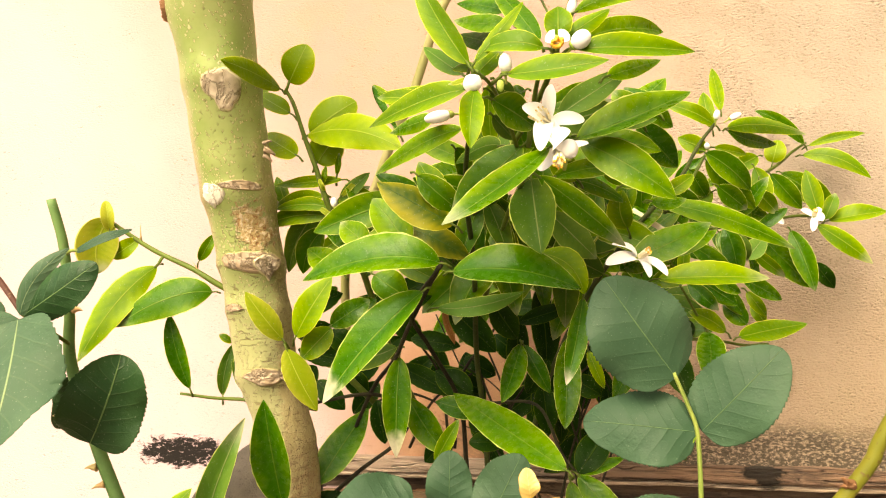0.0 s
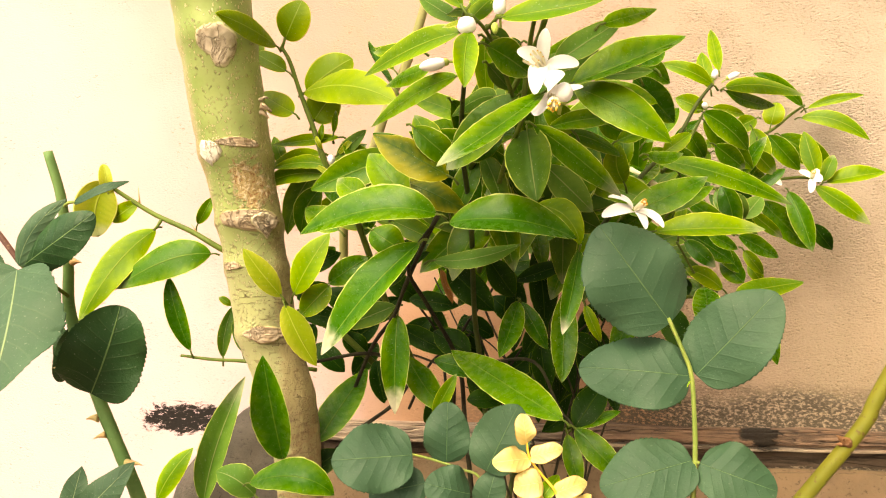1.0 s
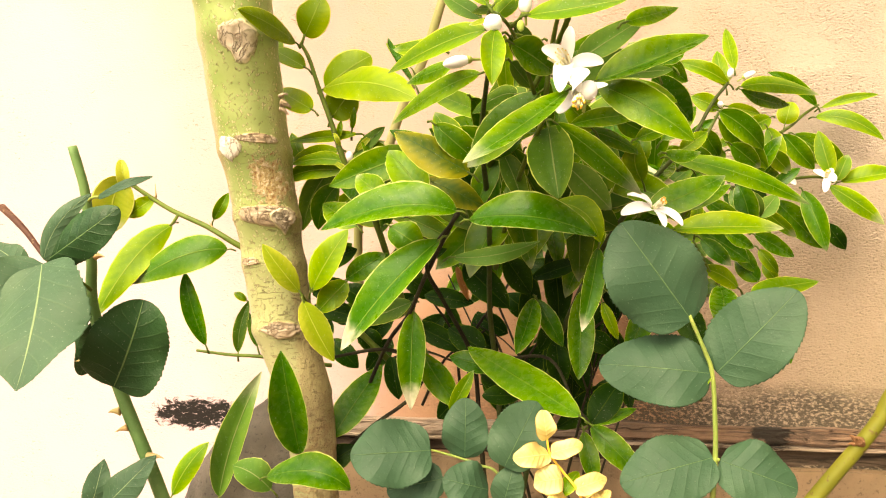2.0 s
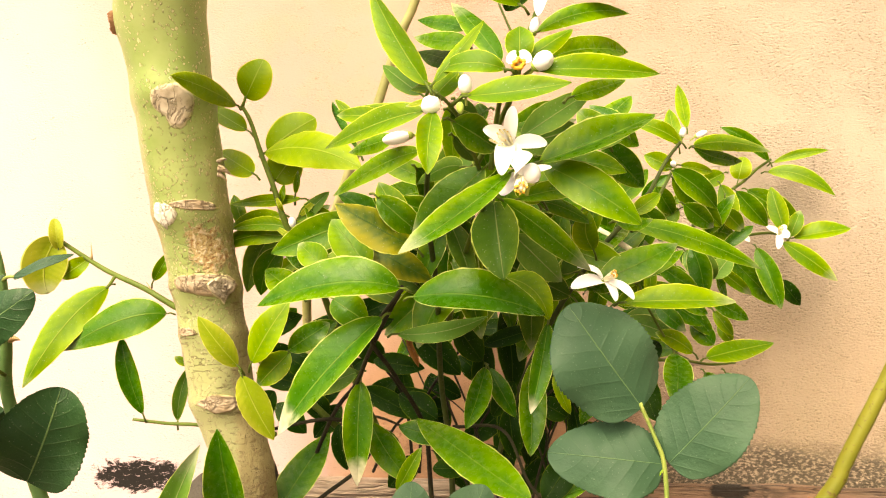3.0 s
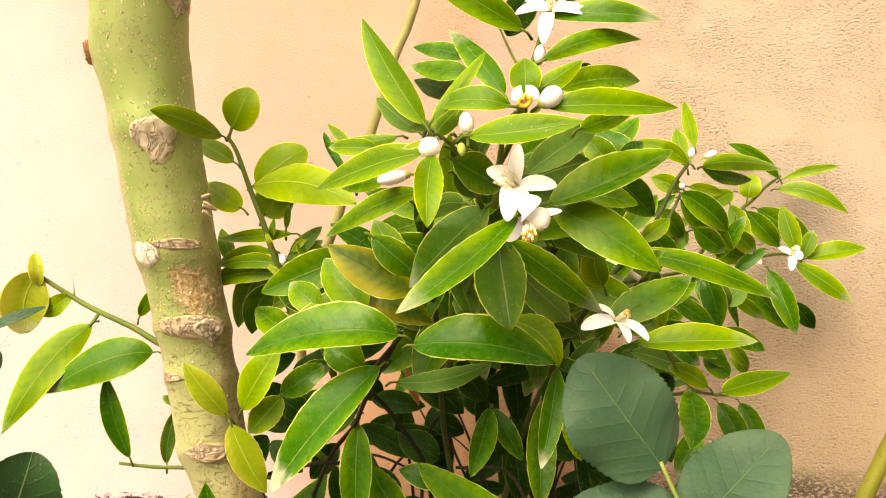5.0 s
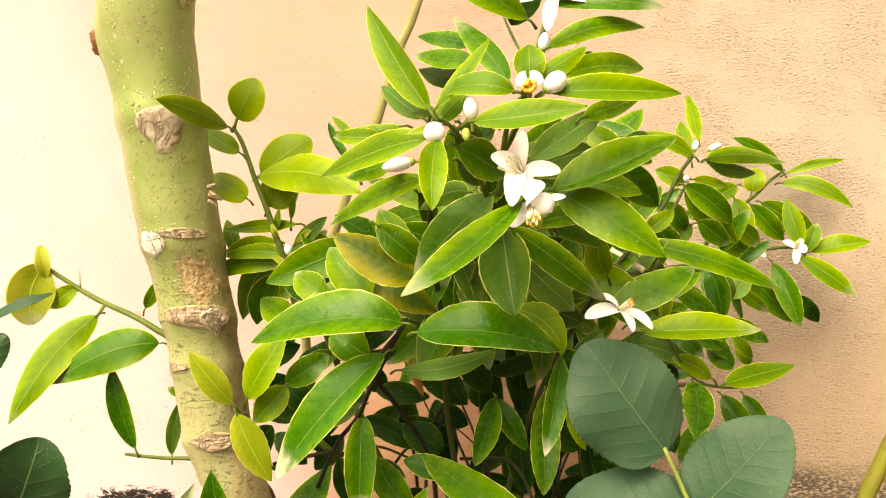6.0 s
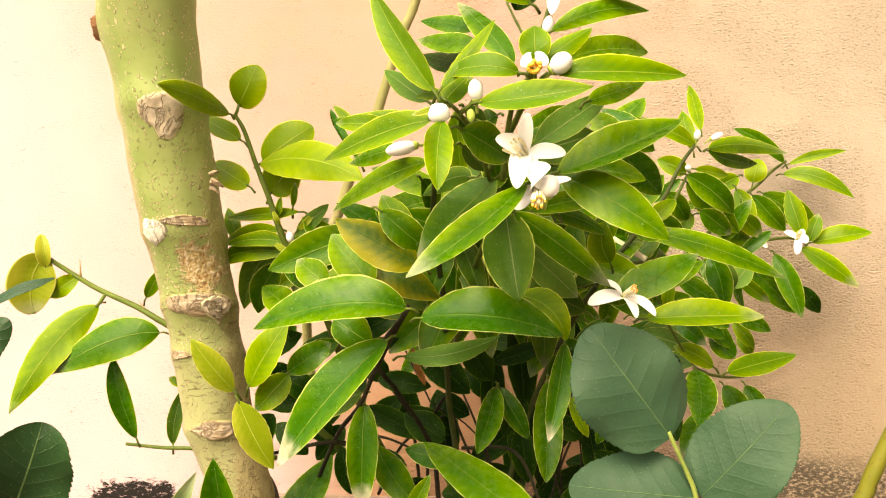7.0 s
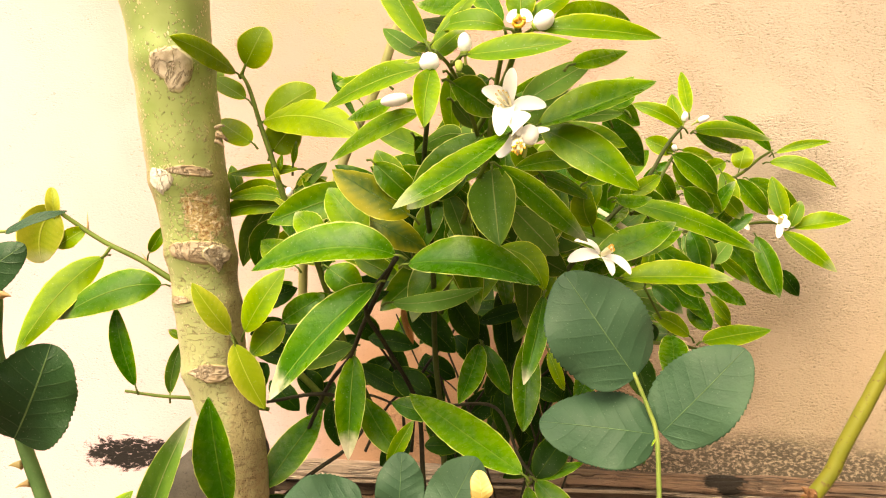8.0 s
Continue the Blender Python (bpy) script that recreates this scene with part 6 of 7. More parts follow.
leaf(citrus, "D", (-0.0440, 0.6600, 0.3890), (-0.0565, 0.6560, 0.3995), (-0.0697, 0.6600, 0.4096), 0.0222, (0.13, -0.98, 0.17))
leaf(citrus, "G", (-0.2053, 0.5500, 0.4355), (-0.1937, 0.5510, 0.4446), (-0.1847, 0.5600, 0.4539), 0.0178, (0.33, -0.93, 0.13))
leaf(citrus, "G", (-0.1739, 0.5400, 0.4309), (-0.1591, 0.5360, 0.4374), (-0.1466, 0.5400, 0.4440), 0.0163, (-0.04, -1.00, 0.07))
leaf(citrus, "D", (-0.1157, 0.5200, 0.4412), (-0.1288, 0.5210, 0.4318), (-0.1441, 0.5300, 0.4222), 0.0179, (-0.22, -0.96, -0.17))
leaf(citrus, "M", (-0.1329, 0.4700, 0.4808), (-0.1432, 0.4710, 0.4889), (-0.1559, 0.4800, 0.4982), 0.0186, (-0.10, -0.91, 0.39))
leaf(citrus, "M", (-0.1265, 0.4600, 0.4609), (-0.1141, 0.4560, 0.4530), (-0.1036, 0.4600, 0.4456), 0.0215, (0.18, -0.95, 0.27))
leaf(citrus, "M", (-0.1619, 0.5000, 0.4638), (-0.1767, 0.5060, 0.4727), (-0.1948, 0.5200, 0.4828), 0.0203, (-0.24, -0.84, 0.48))
leaf(citrus, "D", (-0.0789, 0.5000, 0.4906), (-0.0863, 0.4960, 0.5023), (-0.0950, 0.5000, 0.5153), 0.0229, (0.16, -0.98, 0.10))
leaf(citrus, "M", (-0.0884, 0.4200, 0.5193), (-0.0748, 0.4210, 0.5070), (-0.0623, 0.4300, 0.4960), 0.0174, (0.29, -0.95, -0.09))
leaf(citrus, "D", (-0.0388, 0.4400, 0.5248), (-0.0477, 0.4410, 0.5130), (-0.0575, 0.4500, 0.5024), 0.0201, (-0.14, -0.94, -0.30))
leaf(citrus, "M", (-0.0120, 0.5000, 0.4851), (-0.0214, 0.4960, 0.4946), (-0.0312, 0.5000, 0.5053), 0.0225, (0.05, -1.00, 0.05))
leaf(citrus, "M", (0.0154, 0.5200, 0.4624), (0.0016, 0.5160, 0.4664), (-0.0122, 0.5200, 0.4709), 0.0197, (0.05, -0.99, 0.15))
leaf(citrus, "M", (0.0197, 0.5200, 0.4986), (0.0095, 0.5060, 0.5069), (-0.0002, 0.5000, 0.5161), 0.0215, (0.44, -0.80, -0.41))
leaf(citrus, "M", (0.0058, 0.4500, 0.5180), (-0.0028, 0.4410, 0.5253), (-0.0112, 0.4400, 0.5341), 0.0167, (0.27, -0.92, -0.29))
leaf(citrus, "M", (0.0228, 0.5000, 0.5347), (0.0344, 0.5060, 0.5296), (0.0472, 0.5200, 0.5258), 0.0170, (0.53, -0.79, -0.31))
leaf(citrus, "Q", (-0.1613, 0.4980, 0.5188), (-0.1538, 0.4925, 0.5233), (-0.1486, 0.4950, 0.5293), 0.0044, (-0.05, -0.97, -0.22))
leaf(citrus, "Q", (-0.1670, 0.5000, 0.5035), (-0.1722, 0.4960, 0.5073), (-0.1800, 0.5000, 0.5122), 0.0044, (0.16, -0.96, 0.24))
leaf(citrus, "Q", (-0.1568, 0.5000, 0.5090), (-0.1476, 0.4960, 0.5127), (-0.1407, 0.5000, 0.5176), 0.0044, (0.03, -1.00, -0.06))
leaf(citrus, "Q", (-0.1726, 0.4960, 0.5221), (-0.1736, 0.4910, 0.5266), (-0.1771, 0.4940, 0.5326), 0.0036, (0.31, -0.95, -0.05))
leaf(citrus, "M", (-0.0147, 0.4600, 0.5607), (-0.0004, 0.4610, 0.5711), (0.0143, 0.4700, 0.5841), 0.0145, (0.22, -0.97, 0.14))
leaf(citrus, "M", (-0.0006, 0.4600, 0.5491), (0.0136, 0.4610, 0.5577), (0.0283, 0.4700, 0.5685), 0.0158, (0.23, -0.96, 0.15))
leaf(citrus, "Y", (0.0192, 0.5000, 0.5544), (0.0302, 0.4960, 0.5606), (0.0418, 0.5000, 0.5688), 0.0132, (-0.02, -1.00, 0.03))
leaf(citrus, "M", (0.0597, 0.5600, 0.5284), (0.0731, 0.5660, 0.5420), (0.0879, 0.5800, 0.5575), 0.0177, (0.19, -0.88, 0.43))
leaf(citrus, "Y", (0.0777, 0.6000, 0.5257), (0.0889, 0.6010, 0.5335), (0.1014, 0.6100, 0.5427), 0.0141, (0.17, -0.93, 0.32))
stem(citrus, "twig", 0.0013, 0.0008, [(-0.0274, 0.4000, 0.5300), (-0.0328, 0.3750, 0.5463), (-0.0368, 0.3520, 0.5521), (-0.0415, 0.3380, 0.5545)])
stem(citrus, "twig", 0.0012, 0.0008, [(-0.0368, 0.3520, 0.5521), (-0.0316, 0.3450, 0.5532), (-0.0288, 0.3380, 0.5548)])
stem(citrus, "twig", 0.0016, 0.0010, [(-0.0211, 0.4000, 0.5291), (-0.0172, 0.3900, 0.5524), (-0.0122, 0.3700, 0.5647), (-0.0040, 0.3450, 0.5653)])
leaf(citrus, "B", (-0.0521, 0.3600, 0.5606), (-0.0640, 0.3700, 0.5716), (-0.0780, 0.3900, 0.5866), 0.0114, (-0.58, -0.76, 0.30), ((0.93, 0.36), (0.92, -0.39)))
leaf(citrus, "G", (-0.0304, 0.3900, 0.5966), (-0.0465, 0.4000, 0.6015), (-0.0656, 0.4200, 0.6124), 0.0123, (-0.68, -0.71, -0.16), ((0.79, 0.61), (0.93, -0.36)))
leaf(citrus, "D", (-0.0377, 0.4000, 0.5885), (-0.0513, 0.4200, 0.5997), (-0.0670, 0.4400, 0.6106), 0.0138, (-0.79, -0.61, 0.06), ((0.93, 0.36), (0.77, -0.64)))
leaf(citrus, "Y", (-0.0432, 0.3450, 0.5550), (-0.0379, 0.3480, 0.5618), (-0.0305, 0.3600, 0.5733), 0.0109, (0.59, -0.77, 0.22), ((0.93, -0.36), (0.93, 0.36)))
leaf(citrus, "O", (-0.0387, 0.3700, 0.5538), (-0.0296, 0.3800, 0.5468), (-0.0181, 0.4000, 0.5404), 0.0144, (0.52, -0.62, -0.59), ((0.88, -0.47), (0.93, 0.36)))
leaf(citrus, "B", (-0.0397, 0.3900, 0.5458), (-0.0351, 0.4000, 0.5415), (-0.0297, 0.4200, 0.5380), 0.0107, (0.58, -0.38, -0.72), ((0.93, -0.36), (0.89, 0.45)))
leaf(citrus, "M", (-0.0738, 0.4000, 0.5489), (-0.0885, 0.4100, 0.5480), (-0.1078, 0.4300, 0.5479), 0.0121, (-0.60, -0.70, -0.39), ((0.93, 0.36), (0.74, -0.67)))
leaf(citrus, "O", (-0.0387, 0.4200, 0.5351), (-0.0516, 0.4300, 0.5363), (-0.0685, 0.4400, 0.5290), 0.0139, (-0.46, -0.81, -0.37), ((0.93, 0.36), (0.81, -0.59)))
leaf(citrus, "M", (-0.0688, 0.4400, 0.5389), (-0.0650, 0.4500, 0.5320), (-0.0684, 0.4600, 0.5177), 0.0132, (0.17, -0.72, -0.67), ((0.93, 0.36), (0.85, 0.52)))
leaf(citrus, "Y", (-0.0791, 0.4500, 0.5806), (-0.0958, 0.4500, 0.5786), (-0.1238, 0.4600, 0.5818), 0.0088, (-0.22, -0.93, -0.28), ((0.93, 0.36), (0.87, -0.50)))
leaf(citrus, "B", (-0.0089, 0.4300, 0.5589), (0.0078, 0.4400, 0.5599), (0.0276, 0.4500, 0.5670), 0.0134, (0.50, -0.85, -0.17), ((0.93, -0.36), (0.85, 0.53)))
leaf(citrus, "G", (-0.0250, 0.4500, 0.5757), (-0.0321, 0.4600, 0.5744), (-0.0381, 0.4700, 0.5706), 0.0132, (-0.54, -0.52, -0.66), ((0.89, 0.45), (0.93, -0.36)))
leaf(citrus, "M", (0.0227, 0.4000, 0.5670), (0.0366, 0.4100, 0.5733), (0.0551, 0.4300, 0.5836), 0.0115, (0.69, -0.73, -0.03), ((0.93, -0.36), (0.93, 0.36)))
leaf(citrus, "G", (-0.1096, 0.4600, 0.5548), (-0.1249, 0.4700, 0.5752), (-0.1324, 0.4800, 0.5941), 0.0110, (-0.09, -0.91, 0.41), ((0.10, 0.95), (0.93, -0.36)))
leaf(citrus, "G", (0.0544, 0.5000, 0.5096), (0.0666, 0.5100, 0.5085), (0.0812, 0.5200, 0.5125), 0.0108, (0.60, -0.80, -0.08), ((0.93, -0.36), (0.87, 0.50)))
leaf(citrus, "M", (0.0003, 0.4700, 0.5212), (0.0195, 0.4800, 0.5175), (0.0387, 0.4900, 0.5070), 0.0135, (0.35, -0.89, -0.30), ((0.69, -0.72), (0.93, 0.36)))
leaf(citrus, "Q", (-0.0447, 0.3270, 0.5487), (-0.0488, 0.3260, 0.5468), (-0.0537, 0.3250, 0.5454), 0.0027, (0.29, -0.93, -0.23), ((0.93, 0.36), (0.93, -0.36)))
stem(citrus, "twig", 0.0013, 0.0009, [(-0.1981, 0.4810, 0.5917), (-0.1948, 0.4790, 0.5958), (-0.1935, 0.4790, 0.6002)])
leaf(citrus, "G", (0.0667, 0.5400, 0.5781), (0.0562, 0.5500, 0.5905), (0.0437, 0.5600, 0.6043), 0.0195, (-0.51, -0.84, 0.19), ((0.93, 0.36), (0.93, -0.36)))
leaf(citrus, "M", (0.0521, 0.5800, 0.5928), (0.0648, 0.5800, 0.6044), (0.0786, 0.5900, 0.6183), 0.0208, (0.24, -0.96, 0.12), ((0.85, -0.53), (0.93, 0.36)))
leaf(citrus, "Y", (0.0504, 0.5500, 0.5809), (0.0389, 0.5600, 0.5854), (0.0268, 0.5700, 0.5809), 0.0150, (-0.63, -0.74, -0.23), ((0.93, 0.36), (0.93, -0.36)))
leaf(citrus, "Y", (-0.0438, 0.3420, 0.5568), (-0.0495, 0.3450, 0.5602), (-0.0559, 0.3500, 0.5602), 0.0071, (-0.57, -0.82, -0.10), ((0.93, 0.36), (0.74, -0.67)))
leaf(citrus, "Y", (-0.0436, 0.3500, 0.5601), (-0.0382, 0.3520, 0.5672), (-0.0332, 0.3600, 0.5752), 0.0102, (0.50, -0.84, 0.21), ((0.88, -0.47), (0.93, 0.36)))
leaf(citrus, "B", (-0.0369, 0.3800, 0.5617), (-0.0321, 0.3900, 0.5560), (-0.0287, 0.4000, 0.5478), 0.0133, (0.37, -0.63, -0.69), ((0.93, -0.36), (0.77, 0.64)))
leaf(citrus, "M", (-0.0350, 0.4100, 0.6018), (-0.0439, 0.4200, 0.6039), (-0.0532, 0.4300, 0.6082), 0.0090, (-0.76, -0.63, -0.19), ((0.93, 0.38), (0.93, -0.36)))

stem(vine, "vine_stem", 0.0044, 0.0038, [(-0.2066, 0.6900, 0.3717), (-0.2136, 0.6750, 0.4225), (-0.2005, 0.6400, 0.5073), (-0.1744, 0.6200, 0.5300), (-0.1531, 0.6150, 0.5816), (-0.1346, 0.6150, 0.6204), (-0.1136, 0.6150, 0.6826), (-0.0992, 0.6150, 0.7147), (-0.0863, 0.6150, 0.7567), (-0.0794, 0.6200, 0.7997)])

stem(rose_left, "stem", 0.0025, 0.0042, [(-0.2868, 0.3600, 0.5034), (-0.2817, 0.3650, 0.4759), (-0.2850, 0.3750, 0.4397), (-0.2870, 0.3800, 0.4095), (-0.2723, 0.3850, 0.3606), (-0.2531, 0.3900, 0.3101), (-0.2412, 0.4000, 0.2622)])
stem(rose_left, "twig", 0.0021, 0.0014, [(-0.3409, 0.3700, 0.4710), (-0.3171, 0.3600, 0.4566), (-0.2950, 0.3500, 0.4399)])
stem(rose_left, "twig", 0.0010, 0.0011, [(-0.2949, 0.3500, 0.4393), (-0.2884, 0.3600, 0.4314), (-0.2849, 0.3750, 0.4214)])
stem(rose_left, "petiole", 0.0011, 0.0011, [(-0.2779, 0.3900, 0.3641), (-0.2846, 0.3880, 0.3785), (-0.2865, 0.3800, 0.3928)])
stem(rose_left, "petiole", 0.0010, 0.0008, [(-0.2816, 0.3660, 0.4721), (-0.2751, 0.3620, 0.4742), (-0.2694, 0.3600, 0.4742)])
leaf(rose_left, "L", (-0.2932, 0.3450, 0.4365), (-0.2788, 0.3210, 0.4039), (-0.2742, 0.3050, 0.3745), 0.0551, (0.04, -0.83, 0.55))
leaf(rose_left, "L", (-0.2956, 0.3500, 0.4362), (-0.3080, 0.3360, 0.4200), (-0.3263, 0.3300, 0.4043), 0.0395, (0.42, -0.89, 0.15))
leaf(rose_left, "K", (-0.2680, 0.3720, 0.3659), (-0.2535, 0.3660, 0.3913), (-0.2469, 0.3680, 0.4161), 0.0484, (0.46, -0.85, -0.26), ((0.97, 0.24), (0.90, 0.43)))
leaf(rose_left, "K", (-0.2939, 0.3500, 0.4389), (-0.2657, 0.3419, 0.4525), (-0.2469, 0.3450, 0.4664), 0.0259, (0.15, -0.90, -0.41), ((0.79, -0.62), (0.97, 0.24)))
leaf(rose_left, "L", (-0.2955, 0.3490, 0.4389), (-0.2823, 0.3443, 0.4588), (-0.2666, 0.3500, 0.4751), 0.0129, (0.45, -0.82, -0.34), ((0.80, -0.59), (0.97, 0.24)))
leaf(rose_left, "R", (-0.2701, 0.3600, 0.4739), (-0.2533, 0.3600, 0.4810), (-0.2428, 0.3700, 0.4863), 0.0065, (0.11, -0.88, 0.47))
leaf(rose_left, "K", (-0.2845, 0.3850, 0.4025), (-0.2944, 0.3885, 0.3859), (-0.3105, 0.4000, 0.3677), 0.0172, (0.30, -0.77, -0.56))
leaf(rose_left, "L", (-0.2805, 0.3700, 0.2966), (-0.2754, 0.3685, 0.3115), (-0.2759, 0.3750, 0.3239), 0.0149, (0.42, -0.90, 0.10))
leaf(rose_left, "L", (-0.2733, 0.3700, 0.2970), (-0.2571, 0.3710, 0.3126), (-0.2459, 0.3800, 0.3259), 0.0191, (0.06, -0.96, 0.27))
leaf(rose_left, "L", (-0.3176, 0.3600, 0.4364), (-0.3316, 0.3610, 0.4438), (-0.3530, 0.3700, 0.4519), 0.0182, (0.16, -0.62, 0.77))
leaf(rose_left, "K", (-0.2985, 0.3900, 0.3780), (-0.3007, 0.3910, 0.3899), (-0.3088, 0.4000, 0.4013), 0.0113, (0.52, -0.68, 0.52))

stem(rose_right, "rachis", 0.0010, 0.0015, [(0.0521, 0.3900, 0.4069), (0.0591, 0.3900, 0.3893), (0.0628, 0.3900, 0.3776), (0.0638, 0.3900, 0.3558), (0.0636, 0.3900, 0.3339), (0.0615, 0.3900, 0.3092), (0.0587, 0.4000, 0.2732)])
stem(rose_right, "petiole", 0.0009, 0.0009, [(0.0625, 0.3900, 0.3339), (0.0656, 0.3890, 0.3328)])
leaf(rose_right, "R", (0.0532, 0.3900, 0.4042), (0.0347, 0.3860, 0.4309), (0.0179, 0.3900, 0.4559), 0.0574, (-0.06, -1.00, -0.04), ((0.97, 0.24), (0.87, -0.49)))
leaf(rose_right, "R", (0.0652, 0.3900, 0.3775), (0.0840, 0.3835, 0.3990), (0.1039, 0.3850, 0.4200), 0.0428, (-0.21, -0.97, 0.08), ((0.97, -0.24), (0.93, 0.36)))
leaf(rose_right, "R", (0.0624, 0.3900, 0.3769), (0.0350, 0.3898, 0.3795), (0.0059, 0.4000, 0.3797), 0.0403, (-0.17, -0.98, 0.14), ((0.97, 0.24), (0.93, -0.37)))
leaf(rose_right, "R", (0.0625, 0.3900, 0.3339), (0.0385, 0.3835, 0.3280), (0.0153, 0.3850, 0.3199), 0.0359, (-0.06, -0.85, 0.52))
leaf(rose_right, "R", (0.0658, 0.3900, 0.3326), (0.0831, 0.3835, 0.3277), (0.1017, 0.3850, 0.3209), 0.0334, (0.02, -0.90, 0.44))
leaf(rose_right, "Y", (0.0587, 0.3900, 0.3702), (0.0608, 0.3910, 0.3760), (0.0644, 0.4000, 0.3808), 0.0048, (0.04, -0.74, 0.68))

stem(rose_low, "rachis", 0.0007, 0.0010, [(-0.0997, 0.4400, 0.3204), (-0.0890, 0.4440, 0.3171), (-0.0766, 0.4450, 0.3135), (-0.0669, 0.4440, 0.3107), (-0.0537, 0.4450, 0.3026), (-0.0528, 0.4500, 0.2627)])
leaf(rose_low, "R", (-0.0961, 0.4400, 0.3195), (-0.1197, 0.4310, 0.3193), (-0.1452, 0.4300, 0.3171), 0.0432, (0.17, -0.91, 0.39))
leaf(rose_low, "R", (-0.0755, 0.4450, 0.3142), (-0.0748, 0.4435, 0.3332), (-0.0752, 0.4500, 0.3507), 0.0295, (0.17, -0.98, 0.13))
leaf(rose_low, "R", (-0.0503, 0.4400, 0.3111), (-0.0403, 0.4410, 0.3311), (-0.0307, 0.4500, 0.3496), 0.0360, (0.06, -0.97, 0.22))
leaf(rose_low, "R", (-0.0602, 0.4400, 0.2968), (-0.0729, 0.4310, 0.3022), (-0.0866, 0.4300, 0.3053), 0.0295, (0.43, -0.83, 0.37))
leaf(rose_low, "R", (-0.0516, 0.4400, 0.2870), (-0.0479, 0.4385, 0.3000), (-0.0448, 0.4450, 0.3107), 0.0205, (0.06, -0.98, 0.19))
leaf(rose_low, "R", (-0.0893, 0.4450, 0.3009), (-0.1072, 0.4435, 0.2969), (-0.1272, 0.4500, 0.2904), 0.0271, (-0.21, -0.91, 0.34))

stem(rose_yellow, "yellow_rachis", 0.0006, 0.0008, [(-0.0224, 0.3880, 0.3427), (-0.0207, 0.3890, 0.3326), (-0.0143, 0.3890, 0.3239), (-0.0073, 0.3890, 0.3152), (0.0002, 0.3920, 0.2992)])
leaf(rose_yellow, "A", (-0.0221, 0.3880, 0.3406), (-0.0230, 0.3860, 0.3489), (-0.0242, 0.3920, 0.3555), 0.0118, (0.32, -0.90, 0.29))
leaf(rose_yellow, "A", (-0.0213, 0.3890, 0.3326), (-0.0304, 0.3805, 0.3333), (-0.0398, 0.3800, 0.3320), 0.0139, (0.38, -0.81, 0.44))
leaf(rose_yellow, "A", (-0.0201, 0.3890, 0.3333), (-0.0117, 0.3865, 0.3366), (-0.0034, 0.3920, 0.3380), 0.0105, (0.02, -0.88, 0.48))
leaf(rose_yellow, "A", (-0.0143, 0.3890, 0.3203), (-0.0216, 0.3830, 0.3204), (-0.0292, 0.3850, 0.3183), 0.0159, (0.17, -0.87, 0.46))
leaf(rose_yellow, "A", (-0.0076, 0.3890, 0.3146), (0.0005, 0.3880, 0.3183), (0.0090, 0.3950, 0.3197), 0.0112, (0.16, -0.85, 0.50))
leaf(rose_yellow, "A", (-0.0032, 0.3890, 0.3119), (0.0001, 0.3880, 0.3171), (0.0036, 0.3950, 0.3201), 0.0082, (-0.02, -0.80, 0.60))
leaf(rose_yellow, "A", (0.0002, 0.3890, 0.3046), (0.0051, 0.3880, 0.3101), (0.0103, 0.3950, 0.3132), 0.0082, (-0.02, -0.81, 0.59))
leaf(rose_yellow, "Y", (-0.0150, 0.3890, 0.3112), (-0.0105, 0.3905, 0.3173), (-0.0059, 0.4000, 0.3213), 0.0087, (0.16, -0.74, 0.66))
leaf(rose_yellow, "A", (-0.0121, 0.3890, 0.3099), (-0.0172, 0.3805, 0.3115), (-0.0223, 0.3800, 0.3107), 0.0123, (0.59, -0.63, 0.51))

stem(cane, "cane", 0.0062, 0.0072, [(0.3382, 0.7200, 0.4318), (0.3192, 0.7200, 0.3962), (0.3007, 0.7200, 0.3605), (0.2737, 0.7200, 0.3096), (0.2607, 0.7200, 0.2841), (0.2002, 0.7200, 0.2069), (0.1710, 0.7200, 0.1609), (0.1350, 0.7200, 0.1000), (0.1010, 0.7200, 0.0450)])




SHADED = bmesh.new()


def inner_leaves(seed, count, lo, hi, length, kinds, hang):
    """Foliage deeper in the crown, behind the outer leaves."""
    rng = random.Random(seed)
    for _ in range(count):
        base = Vector([rng.uniform(a, b) for a, b in zip(lo, hi)])
        way = Vector((rng.uniform(-1, 1), rng.uniform(-0.5, 0.4), rng.uniform(-1, 1) - hang)).normalized()
        size = rng.uniform(*length)
        tip = base + way * size
        normal = Vector((rng.uniform(-0.5, 0.5), -1, rng.uniform(0.0, 0.9)))
        mid = (base + tip) / 2 + normal.normalized() * size * rng.uniform(0.02, 0.10)
        if tip.y > WALL - 0.01:
            continue
        kind = rng.choice(kinds)
        made = leaf(citrus, kind, base, mid, tip, size * rng.uniform(0.30, 0.40), normal)
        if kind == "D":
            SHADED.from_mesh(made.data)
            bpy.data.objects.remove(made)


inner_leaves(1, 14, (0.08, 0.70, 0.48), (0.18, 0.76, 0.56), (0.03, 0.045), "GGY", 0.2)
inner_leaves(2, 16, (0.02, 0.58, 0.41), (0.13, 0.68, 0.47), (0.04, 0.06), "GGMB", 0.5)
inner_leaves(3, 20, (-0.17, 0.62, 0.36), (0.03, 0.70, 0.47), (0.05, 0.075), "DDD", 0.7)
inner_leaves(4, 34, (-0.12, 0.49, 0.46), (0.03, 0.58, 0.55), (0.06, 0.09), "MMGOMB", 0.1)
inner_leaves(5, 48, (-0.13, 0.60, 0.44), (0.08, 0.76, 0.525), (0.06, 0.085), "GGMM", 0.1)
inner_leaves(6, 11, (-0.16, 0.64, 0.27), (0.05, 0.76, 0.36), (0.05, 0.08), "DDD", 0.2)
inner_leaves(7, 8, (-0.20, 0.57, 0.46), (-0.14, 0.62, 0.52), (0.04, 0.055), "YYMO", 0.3)
